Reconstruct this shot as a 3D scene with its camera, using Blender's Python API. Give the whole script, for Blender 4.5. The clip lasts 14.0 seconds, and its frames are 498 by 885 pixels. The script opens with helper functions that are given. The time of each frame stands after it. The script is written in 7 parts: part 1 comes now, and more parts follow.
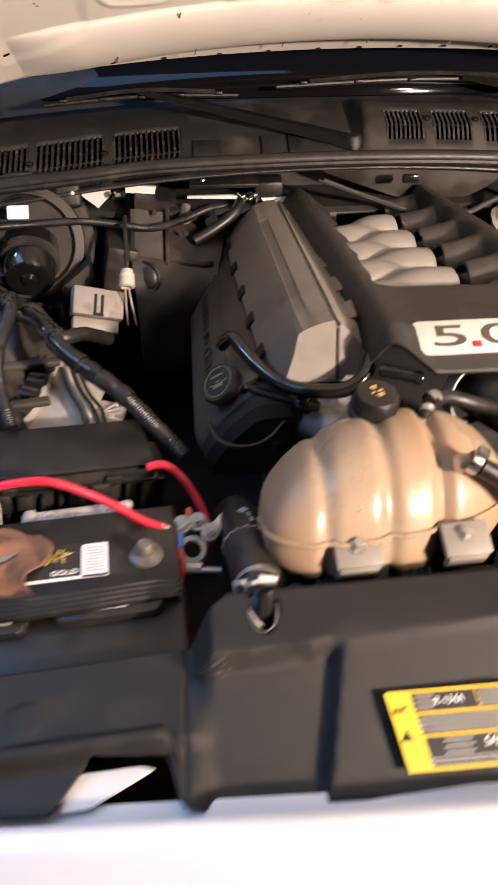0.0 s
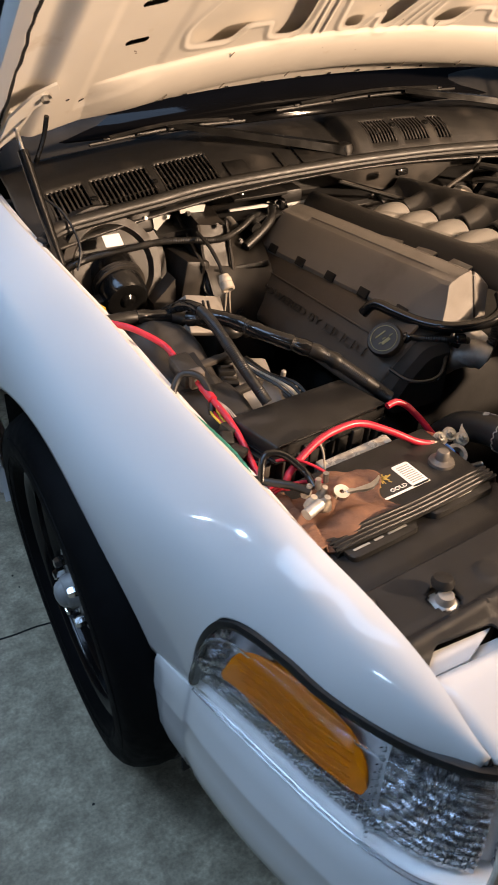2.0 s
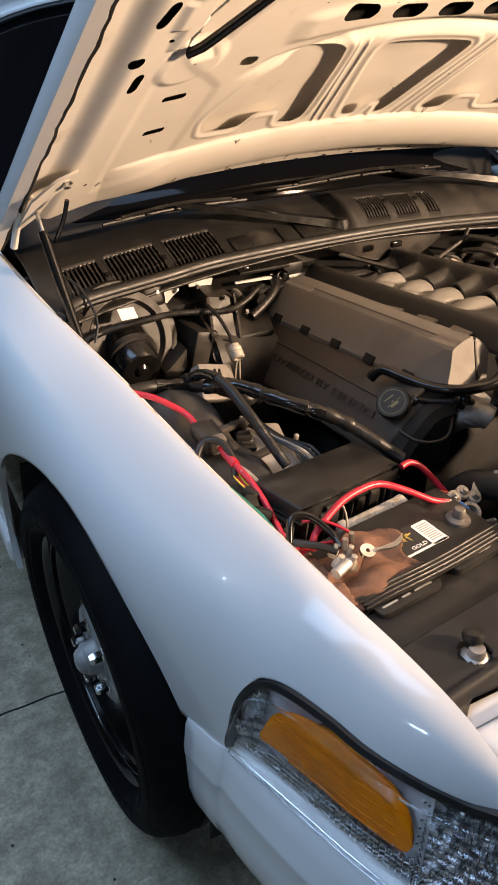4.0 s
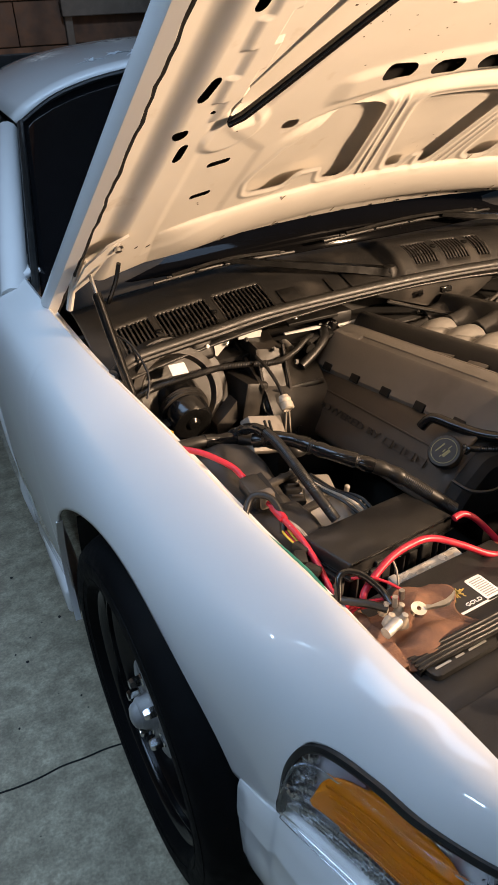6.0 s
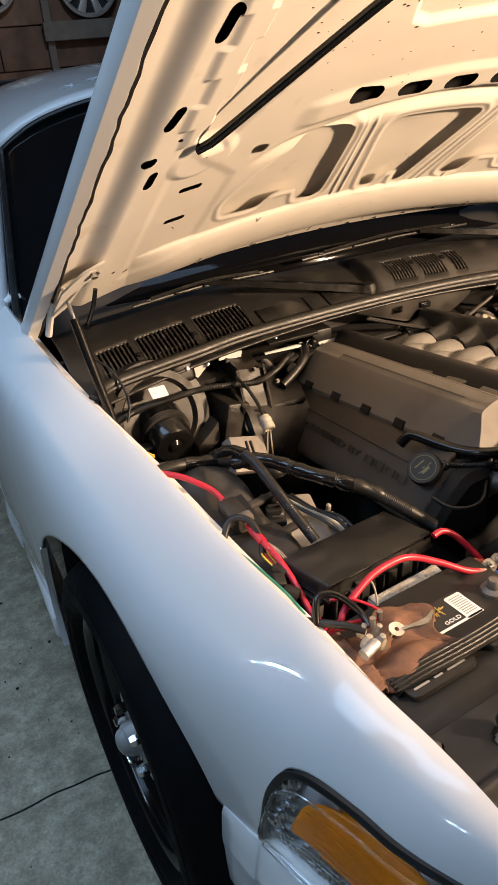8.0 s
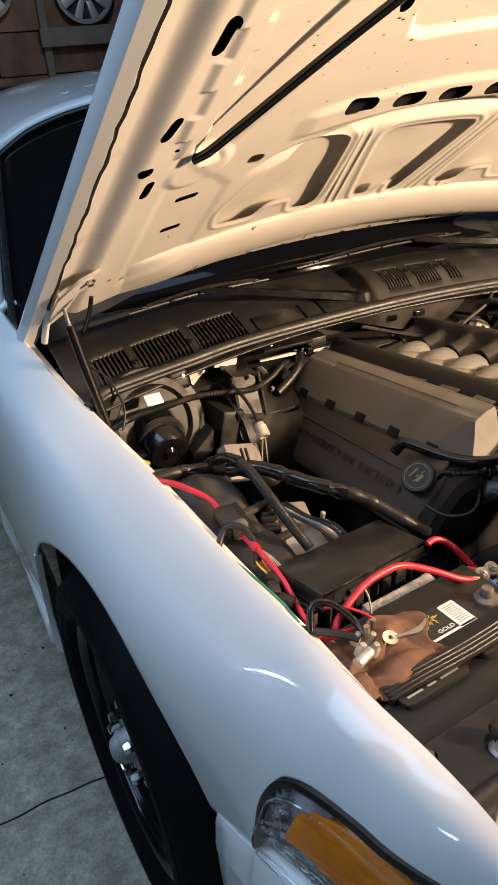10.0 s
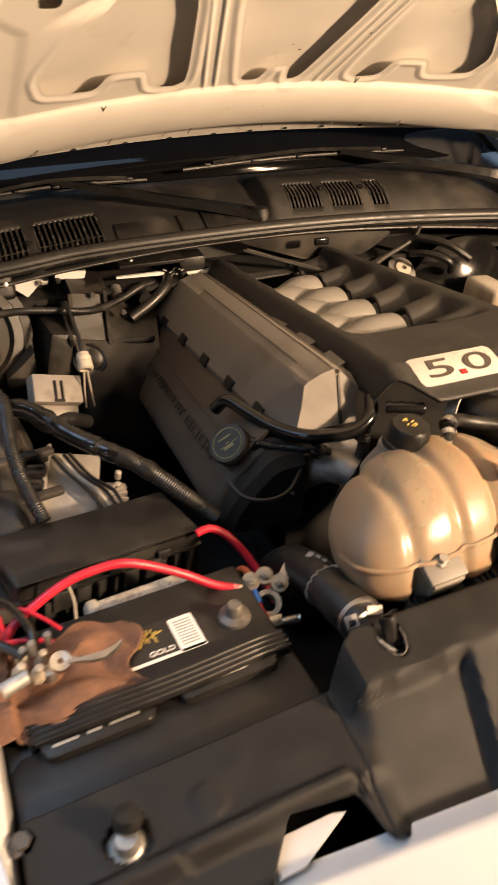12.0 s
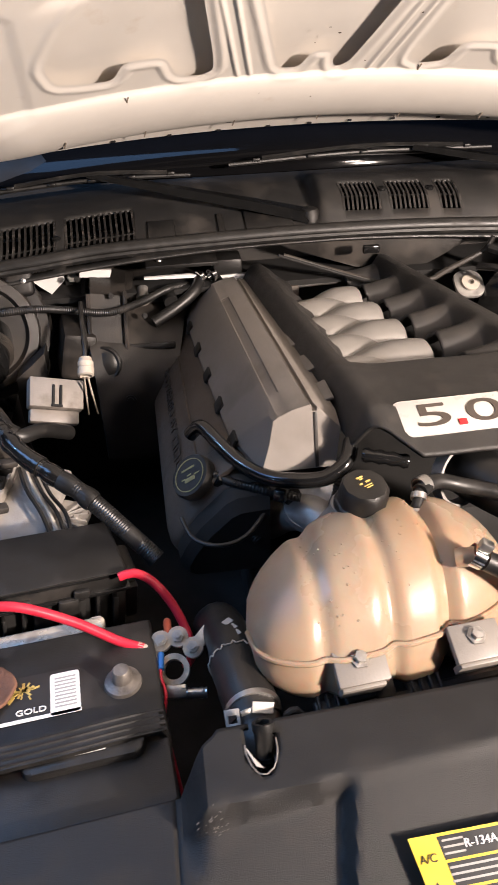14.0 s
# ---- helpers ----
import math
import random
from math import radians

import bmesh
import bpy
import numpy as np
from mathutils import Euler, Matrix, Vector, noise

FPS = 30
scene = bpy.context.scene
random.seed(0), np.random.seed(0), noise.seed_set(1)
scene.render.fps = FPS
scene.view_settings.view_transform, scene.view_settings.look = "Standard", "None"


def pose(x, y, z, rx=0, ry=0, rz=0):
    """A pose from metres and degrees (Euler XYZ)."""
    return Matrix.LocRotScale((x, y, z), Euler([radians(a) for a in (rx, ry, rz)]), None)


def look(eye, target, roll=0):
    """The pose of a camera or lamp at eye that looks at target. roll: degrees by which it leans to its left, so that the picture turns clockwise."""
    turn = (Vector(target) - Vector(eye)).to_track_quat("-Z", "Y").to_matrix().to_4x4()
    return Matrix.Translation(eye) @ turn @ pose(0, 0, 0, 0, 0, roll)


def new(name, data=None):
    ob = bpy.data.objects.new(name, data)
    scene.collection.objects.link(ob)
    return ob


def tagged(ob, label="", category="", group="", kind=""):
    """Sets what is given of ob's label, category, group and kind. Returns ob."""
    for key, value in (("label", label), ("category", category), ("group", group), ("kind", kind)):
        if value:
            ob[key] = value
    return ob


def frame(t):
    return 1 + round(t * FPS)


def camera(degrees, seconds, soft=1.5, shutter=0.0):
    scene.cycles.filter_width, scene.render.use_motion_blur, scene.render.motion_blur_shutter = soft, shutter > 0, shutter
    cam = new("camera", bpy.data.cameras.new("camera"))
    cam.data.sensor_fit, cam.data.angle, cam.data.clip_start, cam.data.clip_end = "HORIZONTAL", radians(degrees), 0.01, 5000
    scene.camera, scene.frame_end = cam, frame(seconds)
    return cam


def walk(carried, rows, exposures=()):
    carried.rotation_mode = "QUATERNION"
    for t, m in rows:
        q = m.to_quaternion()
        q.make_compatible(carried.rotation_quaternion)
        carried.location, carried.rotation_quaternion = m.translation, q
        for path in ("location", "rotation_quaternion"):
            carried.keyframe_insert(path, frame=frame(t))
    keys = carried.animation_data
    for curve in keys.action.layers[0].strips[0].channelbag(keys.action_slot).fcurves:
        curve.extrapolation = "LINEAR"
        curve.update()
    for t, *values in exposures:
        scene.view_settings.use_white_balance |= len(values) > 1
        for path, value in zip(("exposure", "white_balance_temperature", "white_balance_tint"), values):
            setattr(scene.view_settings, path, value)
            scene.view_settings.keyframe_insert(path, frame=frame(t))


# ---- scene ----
cam = camera(37.8, 14.0, soft=1.2, shutter=0.4)
PATH = [
    (0, (-0.306, 0.082, 1.318), (-0.214, 1.618, 0.041), -0.2),
    (0.5, (-0.541, -0.034, 1.32), (-0.257, 1.498, 0.065), -1.0),
    (1, (-0.687, 0.071, 1.303), (-0.257, 1.584, 0.068), -1.4),
    (1.5, (-0.839, 0.064, 1.314), (-0.224, 1.516, 0.083), 0.1),
    (2, (-1.002, 0.036, 1.346), (-0.281, 1.457, 0.139), 0.5),
    (2.5, (-1.051, 0.038, 1.353), (-0.272, 1.459, 0.181), 0.7),
    (2.7, (-1.067, 0.04, 1.349), (-0.252, 1.458, 0.199), 1.8),
    (4.8, (-1.065, 0.024, 1.389), (-0.296, 1.562, 0.368), -1.8),
    (5, (-1.057, 0.021, 1.391), (-0.307, 1.577, 0.383), -2.1),
    (5.5, (-1.054, 0.038, 1.391), (-0.352, 1.628, 0.4), -3.1),
    (6, (-1.044, 0.034, 1.395), (-0.362, 1.642, 0.422), -3.9),
    (6.5, (-1.025, 0.03, 1.399), (-0.344, 1.646, 0.437), -4.5),
    (7, (-1.01, 0.024, 1.402), (-0.325, 1.645, 0.451), -5.0),
    (7.5, (-1.013, 0.025, 1.404), (-0.317, 1.645, 0.458), -5.3),
    (10, (-1.015, 0.023, 1.413), (-0.297, 1.642, 0.483), -4.8),
    (10.5, (-0.975, 0.031, 1.394), (-0.29, 1.643, 0.429), -4.3),
    (11, (-0.848, 0.05, 1.368), (-0.197, 1.648, 0.356), -3.2),
    (11.5, (-0.725, 0.048, 1.342), (-0.124, 1.628, 0.271), -1.7),
    (12, (-0.583, 0.099, 1.321), (0.018, 1.645, 0.203), 0.8),
    (12.5, (-0.425, 0.182, 1.323), (0.04, 1.761, 0.186), 1.2),
    (13, (-0.291, 0.214, 1.287), (-0.031, 1.834, 0.143), -0.7),
    (13.5, (-0.277, 0.176, 1.311), (-0.1, 1.809, 0.169), -1.7),
    (14, (-0.313, 0.162, 1.312), (-0.113, 1.787, 0.163), -1.7),
]
EXPOSURES = [(0.0, 0.3, 5500, 20), (0.6, 0.3, 5900, 19), (2.5, 0.3, 6500, 20), (5.0, 0.3, 6600, 19), (7.0, 0.25, 6700, 18), (10.5, 0.2, 6500, 16), (11.5, 0.15, 7300, 20), (12.0, 0.2, 6900, 18), (12.5, 0.35, 5400, 16), (13.0, 0.4, 5200, 16), (14.0, 0.4, 5100, 17)]
walk(cam, [(t, look(eye, target, roll)) for t, eye, target, roll in PATH], EXPOSURES)

# ---- world and lights ----
world = bpy.data.worlds.new("night")
scene.world = world
world.use_nodes = True
world.node_tree.nodes["Background"].inputs[0].default_value = (0.55, 0.68, 1.0, 1)
world.node_tree.nodes["Background"].inputs[1].default_value = 0.012


def lamp(name, kind, m, energy, colour, size, size_y=0.0):
    data = bpy.data.lights.new(name, kind)
    data.energy, data.color = energy, colour
    if kind == "AREA":
        data.shape, data.size, data.size_y = "RECTANGLE", size, size_y or size
    else:
        data.shadow_soft_size = size
    ob = new(name, data)
    ob.matrix_world = m
    return ob


WARM = lamp("work_light", "SPOT", look((1.20, -0.72, 1.62), (-0.38, 1.45, 1.20)), 530, (1.0, 0.735, 0.46), 0.08)
WARM.data.spot_size, WARM.data.spot_blend = radians(70), 0.85
WARM_TOP = lamp("work_light", "SPOT", look((1.02, -0.52, 1.84), (-0.24, 1.10, 0.80)), 68, (1.0, 0.735, 0.46), 0.08)
WARM_TOP.data.spot_size, WARM_TOP.data.spot_blend = radians(54), 0.6
COOL = lamp("ceiling_tube", "AREA", look((-1.25, 0.9, 2.85), (-1.2, 0.9, 0.0)), 46, (0.43, 0.69, 1.0), 1.3, 2.4)
SPOT_A = lamp("ceiling_lamp", "AREA", look((-2.4, -0.5, 1.9), (-0.75, 0.5, 0.6)), 4.5, (0.52, 0.76, 1.0), 0.30, 0.05)
SPOT_B = lamp("ceiling_lamp", "AREA", look((-2.15, 1.75, 2.42), (-0.8, 0.7, 0.7), 90), 6, (0.52, 0.78, 1.0), 0.028, 0.028)
BACK = lamp("ceiling_lamp", "AREA", look((0.15, 4.1, 2.75), (0.1, 5.5, 1.2)), 16.0, (0.6, 0.8, 1.0), 0.2)


# ---- materials ----
def mat(name, base, rough=0.5, metal=0.0, vary=0.12, scale=40.0, bump=0.0, bump_scale=300.0, coat=0.0, spec=0.5, dirt=None, dirt_scale=8.0, dirt_at=0.6, rand=0.0):
    """A principled material with colour variation at two scales, roughness variation, an optional dust layer and fine relief."""
    m = bpy.data.materials.new(name)
    m.use_nodes = True
    nt = m.node_tree
    b = nt.nodes["Principled BSDF"]
    b.inputs["Metallic"].default_value = metal
    b.inputs["Specular IOR Level"].default_value = spec
    b.inputs["Coat Weight"].default_value = coat
    b.inputs["Coat Roughness"].default_value = 0.04
    co = nt.nodes.new("ShaderNodeTexCoord")

    def noise_node(sc, detail=4.0):
        n = nt.nodes.new("ShaderNodeTexNoise")
        n.inputs["Scale"].default_value, n.inputs["Detail"].default_value = sc, detail
        nt.links.new(co.outputs["Object"], n.inputs["Vector"])
        return n

    def ramp(src, lo, hi):
        r = nt.nodes.new("ShaderNodeMapRange")
        r.inputs["From Min"].default_value, r.inputs["From Max"].default_value = 0.3, 0.7
        r.inputs["To Min"].default_value, r.inputs["To Max"].default_value = lo, hi
        nt.links.new(src, r.inputs["Value"])
        return r.outputs[0]

    big, small = noise_node(scale * 0.12), noise_node(scale)
    v1, v2 = ramp(big.outputs["Fac"], 1 - vary, 1 + vary), ramp(small.outputs["Fac"], 1 - vary * 0.7, 1 + vary * 0.7)
    mul = nt.nodes.new("ShaderNodeMath")
    mul.operation = "MULTIPLY"
    nt.links.new(v1, mul.inputs[0]), nt.links.new(v2, mul.inputs[1])
    fac = mul.outputs[0]
    if rand:
        info = nt.nodes.new("ShaderNodeObjectInfo")
        r = nt.nodes.new("ShaderNodeMapRange")
        r.inputs["To Min"].default_value, r.inputs["To Max"].default_value = 1 - rand, 1 + rand
        nt.links.new(info.outputs["Random"], r.inputs["Value"])
        m2 = nt.nodes.new("ShaderNodeMath")
        m2.operation = "MULTIPLY"
        nt.links.new(fac, m2.inputs[0]), nt.links.new(r.outputs[0], m2.inputs[1])
        fac = m2.outputs[0]
    col = nt.nodes.new("ShaderNodeVectorMath")
    col.operation = "SCALE"
    col.inputs[0].default_value = base
    nt.links.new(fac, col.inputs["Scale"])
    out = col.outputs[0]
    rough_out = ramp(small.outputs["Fac"], max(rough * 0.85, 0.02), min(rough * 1.15, 1))
    if dirt:
        dn = noise_node(dirt_scale, 6.0)
        r = nt.nodes.new("ShaderNodeMapRange")
        r.inputs["From Min"].default_value, r.inputs["From Max"].default_value = dirt_at - 0.12, dirt_at + 0.12
        r.inputs["To Max"].default_value = 0.75
        nt.links.new(dn.outputs["Fac"], r.inputs["Value"])
        mx = nt.nodes.new("ShaderNodeMix")
        mx.data_type = "RGBA"
        mx.inputs["B"].default_value = (*dirt, 1)
        nt.links.new(r.outputs[0], mx.inputs["Factor"]), nt.links.new(out, mx.inputs["A"])
        out = mx.outputs["Result"]
        mr = nt.nodes.new("ShaderNodeMix")
        mr.inputs["B"].default_value = 0.85
        nt.links.new(r.outputs[0], mr.inputs["Factor"]), nt.links.new(rough_out, mr.inputs["A"])
        rough_out = mr.outputs["Result"]
    nt.links.new(out, b.inputs["Base Color"])
    nt.links.new(rough_out, b.inputs["Roughness"])
    if bump:
        bn = noise_node(bump_scale, 2.0)
        bp = nt.nodes.new("ShaderNodeBump")
        bp.inputs["Strength"].default_value, bp.inputs["Distance"].default_value = bump, 0.001
        nt.links.new(bn.outputs["Fac"], bp.inputs["Height"])
        nt.links.new(bp.outputs[0], b.inputs["Normal"])
    return m


def setp(m, **kw):
    b = m.node_tree.nodes["Principled BSDF"]
    for k, v in kw.items():
        b.inputs[k.replace("_", " ")].default_value = v
    return m


PAINT = mat("white_paint", (0.66, 0.655, 0.645), 0.48, 0, 0.015, 6, 0, coat=1.0, spec=0.3)
INNER_PAINT = mat("under_hood_paint", (0.70, 0.66, 0.60), 0.42, 0, 0.03, 14, 0.05, 900, dirt=(0.46, 0.36, 0.25), dirt_scale=16, dirt_at=0.77)
FLOOR_M = mat("concrete", (0.345, 0.305, 0.222), 0.9, 0, 0.34, 150, 1.0, 220, spec=0.25, dirt=(0.22, 0.193, 0.142), dirt_scale=60, dirt_at=0.58)
WOOD_M = mat("old_wood", (0.115, 0.058, 0.032), 0.75, 0, 0.3, 18, 0.4, 160, dirt=(0.04, 0.024, 0.016), dirt_scale=5, dirt_at=0.55, rand=0.3)
STUD_M = mat("grey_wood", (0.13, 0.108, 0.088), 0.8, 0, 0.25, 22, 0.4, 160, dirt=(0.06, 0.048, 0.038), dirt_scale=6, dirt_at=0.6, rand=0.15)
PLASTER = mat("plasterboard", (0.14, 0.135, 0.13), 0.9, 0, 0.08, 10, 0.2, 200)
BLACK = mat("black_plastic", (0.012, 0.0115, 0.011), 0.42, 0, 0.3, 40, 0.3, 900, spec=0.4, dirt=(0.045, 0.038, 0.032), dirt_scale=22, dirt_at=0.66)
DARK = mat("dark_moulding", (0.022, 0.020, 0.018), 0.46, 0, 0.3, 30, 0.4, 1100, dirt=(0.060, 0.050, 0.040), dirt_scale=14, dirt_at=0.60)
COWL_M = mat("weathered_black", (0.021, 0.0205, 0.0200), 0.34, 0, 0.2, 24, 0.4, 900, dirt=(0.058, 0.051, 0.044), dirt_scale=12, dirt_at=0.64)
LOUVRE_M = mat("glossy_louvre", (0.022, 0.021, 0.020), 0.13, 0, 0.2, 24, 0.2, 600, dirt=(0.10, 0.09, 0.08), dirt_scale=50, dirt_at=0.66)
SHIELD = mat("shield_plastic", (0.0130, 0.0126, 0.0122), 0.50, 0, 0.2, 30, 0.5, 1300, spec=0.34, dirt=(0.032, 0.028, 0.024), dirt_scale=24, dirt_at=0.66)
GREY = mat("grey_cover", (0.185, 0.168, 0.150), 0.5, 0, 0.07, 30, 0.5, 1400, dirt=(0.12, 0.102, 0.084), dirt_scale=9, dirt_at=0.66)
CAM = mat("cam_cover", (0.058, 0.046, 0.036), 0.6, 0, 0.15, 30, 0.5, 1000, dirt=(0.095, 0.076, 0.058), dirt_scale=10, dirt_at=0.62)
HEATER_M = mat("dusty_moulding", (0.0145, 0.013, 0.0115), 0.42, 0, 0.3, 26, 0.5, 700, dirt=(0.045, 0.037, 0.030), dirt_scale=18, dirt_at=0.60)
RIM_M = mat("gloss_black_rim", (0.004, 0.004, 0.0045), 0.16, 0, 0.2, 60, 0.06, 400, spec=0.45)
GUARD_M = setp(mat("milky_plastic", (0.60, 0.54, 0.45), 0.25, 0, 0.15, 60, 0.3, 300, dirt=(0.20, 0.13, 0.08), dirt_scale=45, dirt_at=0.62), Transmission_Weight=0.35)
PLUG_M = mat("grey_plug", (0.21, 0.19, 0.17), 0.55, 0, 0.1, 60, 0.3, 500, dirt=(0.12, 0.10, 0.08), dirt_scale=40, dirt_at=0.64)
COVER = mat("engine_cover", (0.026, 0.0245, 0.023), 0.48, 0, 0.15, 36, 0.5, 1500, dirt=(0.06, 0.05, 0.042), dirt_scale=26, dirt_at=0.70)
RUBBER = mat("rubber", (0.0085, 0.0083, 0.008), 0.42, 0, 0.3, 60, 0.12, 700, dirt=(0.035, 0.030, 0.025), dirt_scale=24, dirt_at=0.68)
GLOSS = mat("glossy_black", (0.008, 0.008, 0.008), 0.16, 0, 0.2, 60, 0.05, 400)
TYRE_M = mat("tyre_rubber", (0.004, 0.004, 0.0044), 0.66, 0, 0.3, 50, 0.3, 500, spec=0.06, dirt=(0.009, 0.0085, 0.008), dirt_scale=9, dirt_at=0.68)
# Near-black: paints deep shade in hollows and gaps, and serves for black parts.
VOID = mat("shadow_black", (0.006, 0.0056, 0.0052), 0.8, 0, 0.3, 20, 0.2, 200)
STEEL = mat("steel", (0.50, 0.49, 0.47), 0.38, 1.0, 0.15, 80, 0.2, 600, dirt=(0.22, 0.17, 0.12), dirt_scale=40, dirt_at=0.66)
CHROME = mat("chrome", (0.72, 0.72, 0.72), 0.13, 1.0, 0.03, 60)
ALU = mat("silver_plastic", (0.27, 0.257, 0.24), 0.42, 0.35, 0.07, 40, 0.3, 900, dirt=(0.22, 0.19, 0.15), dirt_scale=20, dirt_at=0.72)
CAST = mat("cast_aluminium", (0.42, 0.41, 0.39), 0.5, 0.8, 0.2, 60, 0.4, 500, dirt=(0.12, 0.10, 0.08), dirt_scale=18, dirt_at=0.58)
HUB_M = mat("worn_hub_steel", (0.36, 0.36, 0.36), 0.34, 0.1, 0.35, 60, 0.4, 300, dirt=(0.10, 0.095, 0.09), dirt_scale=30, dirt_at=0.58)
LEAD_M = mat("dull_lead", (0.17, 0.155, 0.14), 0.5, 0.6, 0.3, 80, 0.4, 500, dirt=(0.05, 0.042, 0.035), dirt_scale=40, dirt_at=0.58)
CASING_M = mat("pale_casting", (0.36, 0.34, 0.315), 0.5, 0.3, 0.15, 60, 0.4, 500, dirt=(0.25, 0.22, 0.18), dirt_scale=26, dirt_at=0.62)
BRASS = mat("brass", (0.58, 0.50, 0.39), 0.40, 0.45, 0.25, 80, 0.3, 500, dirt=(0.30, 0.28, 0.25), dirt_scale=60, dirt_at=0.52)
RED = mat("red_insulation", (0.46, 0.016, 0.036), 0.38, 0, 0.12, 60, 0.15, 500, dirt=(0.22, 0.02, 0.025), dirt_scale=30, dirt_at=0.68)
GREEN = mat("green_insulation", (0.03, 0.22, 0.15), 0.4, 0, 0.1, 60)
YELLOW = mat("yellow_insulation", (0.6, 0.42, 0.04), 0.4, 0, 0.1, 60)
BLUE = mat("blue_insulation", (0.03, 0.13, 0.42), 0.4, 0, 0.1, 60)
LABEL_Y = mat("yellow_label", (0.75, 0.52, 0.015), 0.4, 0, 0.05, 60)
LABEL_W = mat("white_label", (0.78, 0.77, 0.74), 0.4, 0, 0.04, 60)
LABEL_K = mat("black_label", (0.02, 0.02, 0.02), 0.35, 0, 0.1, 60)
FOLD_M = mat("brown_fold_tone", (0.30, 0.25, 0.19), 0.6, 0, 0.2, 200)
SCUFF_M = mat("scuffed_plastic", (0.11, 0.10, 0.09), 0.6, 0, 0.3, 300)
INK = mat("grey_ink", (0.32, 0.31, 0.29), 0.5, 0, 0.05, 60)
GOLD_M = mat("gold_print", (0.55, 0.40, 0.10), 0.45, 0, 0.4, 260)
FADED = mat("faded_print", (0.20, 0.185, 0.075), 0.5, 0, 0.3, 200)
RED_INK = mat("red_print", (0.62, 0.02, 0.02), 0.35, 0, 0.05, 60)
BADGE_M = mat("badge_face", (0.50, 0.48, 0.45), 0.3, 0, 0.03, 60)
CLOTH = mat("brown_cloth", (0.16, 0.078, 0.045), 0.95, 0, 0.35, 60, 1.0, 500)
TANK_M = setp(mat("tank_plastic", (0.300, 0.230, 0.162), 0.24, 0, 0.12, 9, 0.16, 140, dirt=(0.270, 0.155, 0.072), dirt_scale=7, dirt_at=0.56), Subsurface_Weight=0.30, Subsurface_Scale=0.02)
TANK_TOP = mat("tank_bracket", (0.185, 0.168, 0.148), 0.5, 0, 0.08, 30, 0.2, 400)
BEIGE = mat("faded_white_plastic", (0.44, 0.40, 0.34), 0.5, 0, 0.1, 40, 0.2, 400, dirt=(0.24, 0.19, 0.13), dirt_scale=25, dirt_at=0.6)
AMBER = setp(mat("amber_lens", (0.62, 0.165, 0.002), 0.12, 0, 0.12, 90, 0.3, 700), Transmission_Weight=0.35, IOR=1.4)
LENS = setp(mat("clear_lens", (0.93, 0.94, 0.95), 0.05, 0, 0.01, 60), Transmission_Weight=1.0, IOR=1.25)
SMOKE = setp(mat("tinted_glass", (0.20, 0.22, 0.23), 0.03, 0, 0.02, 30), Transmission_Weight=1.0, IOR=1.35)
SCREEN_M = mat("dark_screen_glass", (0.004, 0.004, 0.0045), 0.08, 0, 0.1, 20, spec=0.12)
REFLECTOR = mat("reflector", (0.46, 0.46, 0.465), 0.25, 0.95, 0.1, 60)
HOUSING = mat("lamp_housing", (0.62, 0.62, 0.62), 0.38, 0.45, 0.12, 50, 0.3, 300)
FROST = mat("frost_spots", (0.82, 0.86, 0.9), 0.7, 0, 0.05, 60)


# ---- mesh helpers ----
def part(name, bm, material, parent=None, label="", smooth=True):
    """Links a bmesh, in world coordinates, as one mesh object under a thing or a part."""
    bmesh.ops.recalc_face_normals(bm, faces=bm.faces)
    me = bpy.data.meshes.new(name)
    bm.to_mesh(me)
    bm.free()
    me.materials.append(material)
    if smooth:
        me.shade_smooth()
        me.set_sharp_from_angle(angle=radians(38))
    ob = new(name, me)
    if parent is not None:
        ob.parent = parent
        ob.matrix_parent_inverse = parent_inverse(parent)
    if label:
        tagged(ob, label)
    return ob


def parent_inverse(ob):
    m = ob.matrix_basis.copy()
    while ob.parent is not None:
        m = ob.parent.matrix_basis @ ob.matrix_parent_inverse @ m
        ob = ob.parent
    return m.inverted()


def thing(name, x, y, z, label, category, group="", kind=""):
    ob = new(name)
    ob.empty_display_size = 0.05
    ob.location = (x, y, z)
    return tagged(ob, label, category, group, kind)


def ci(x, xs, ys):
    """Smooth interpolation through the points (xs, ys)."""
    xs, ys = list(xs), list(ys)
    if x <= xs[0]:
        return ys[0]
    if x >= xs[-1]:
        return ys[-1]
    i = max(k for k in range(len(xs) - 1) if xs[k] <= x)

    def slope(k):
        if k == 0 or k == len(xs) - 1:
            a = min(k, len(xs) - 2)
            return (ys[a + 1] - ys[a]) / (xs[a + 1] - xs[a])
        return (ys[k + 1] - ys[k - 1]) / (xs[k + 1] - xs[k - 1])

    h = xs[i + 1] - xs[i]
    t = (x - xs[i]) / h
    return (ys[i] * (1 + 2 * t) * (1 - t) ** 2 + slope(i) * h * t * (1 - t) ** 2 + ys[i + 1] * t * t * (3 - 2 * t) - slope(i + 1) * h * t * t * (1 - t))


def add_box(bm, m, sx, sy, sz, bevel=0.004, seg=2):
    """A bevelled box of full size sx, sy, sz centred on the pose m."""
    r = bmesh.ops.create_cube(bm, size=1.0, matrix=m @ Matrix.Diagonal((sx, sy, sz, 1)))
    if bevel:
        edges = list({e for v in r["verts"] for e in v.link_edges})
        bmesh.ops.bevel(bm, geom=edges, offset=bevel, segments=seg, profile=0.5, affect="EDGES")
    return bm


def box(m, sx, sy, sz, bevel=0.004, seg=2):
    return add_box(bmesh.new(), m, sx, sy, sz, bevel, seg)


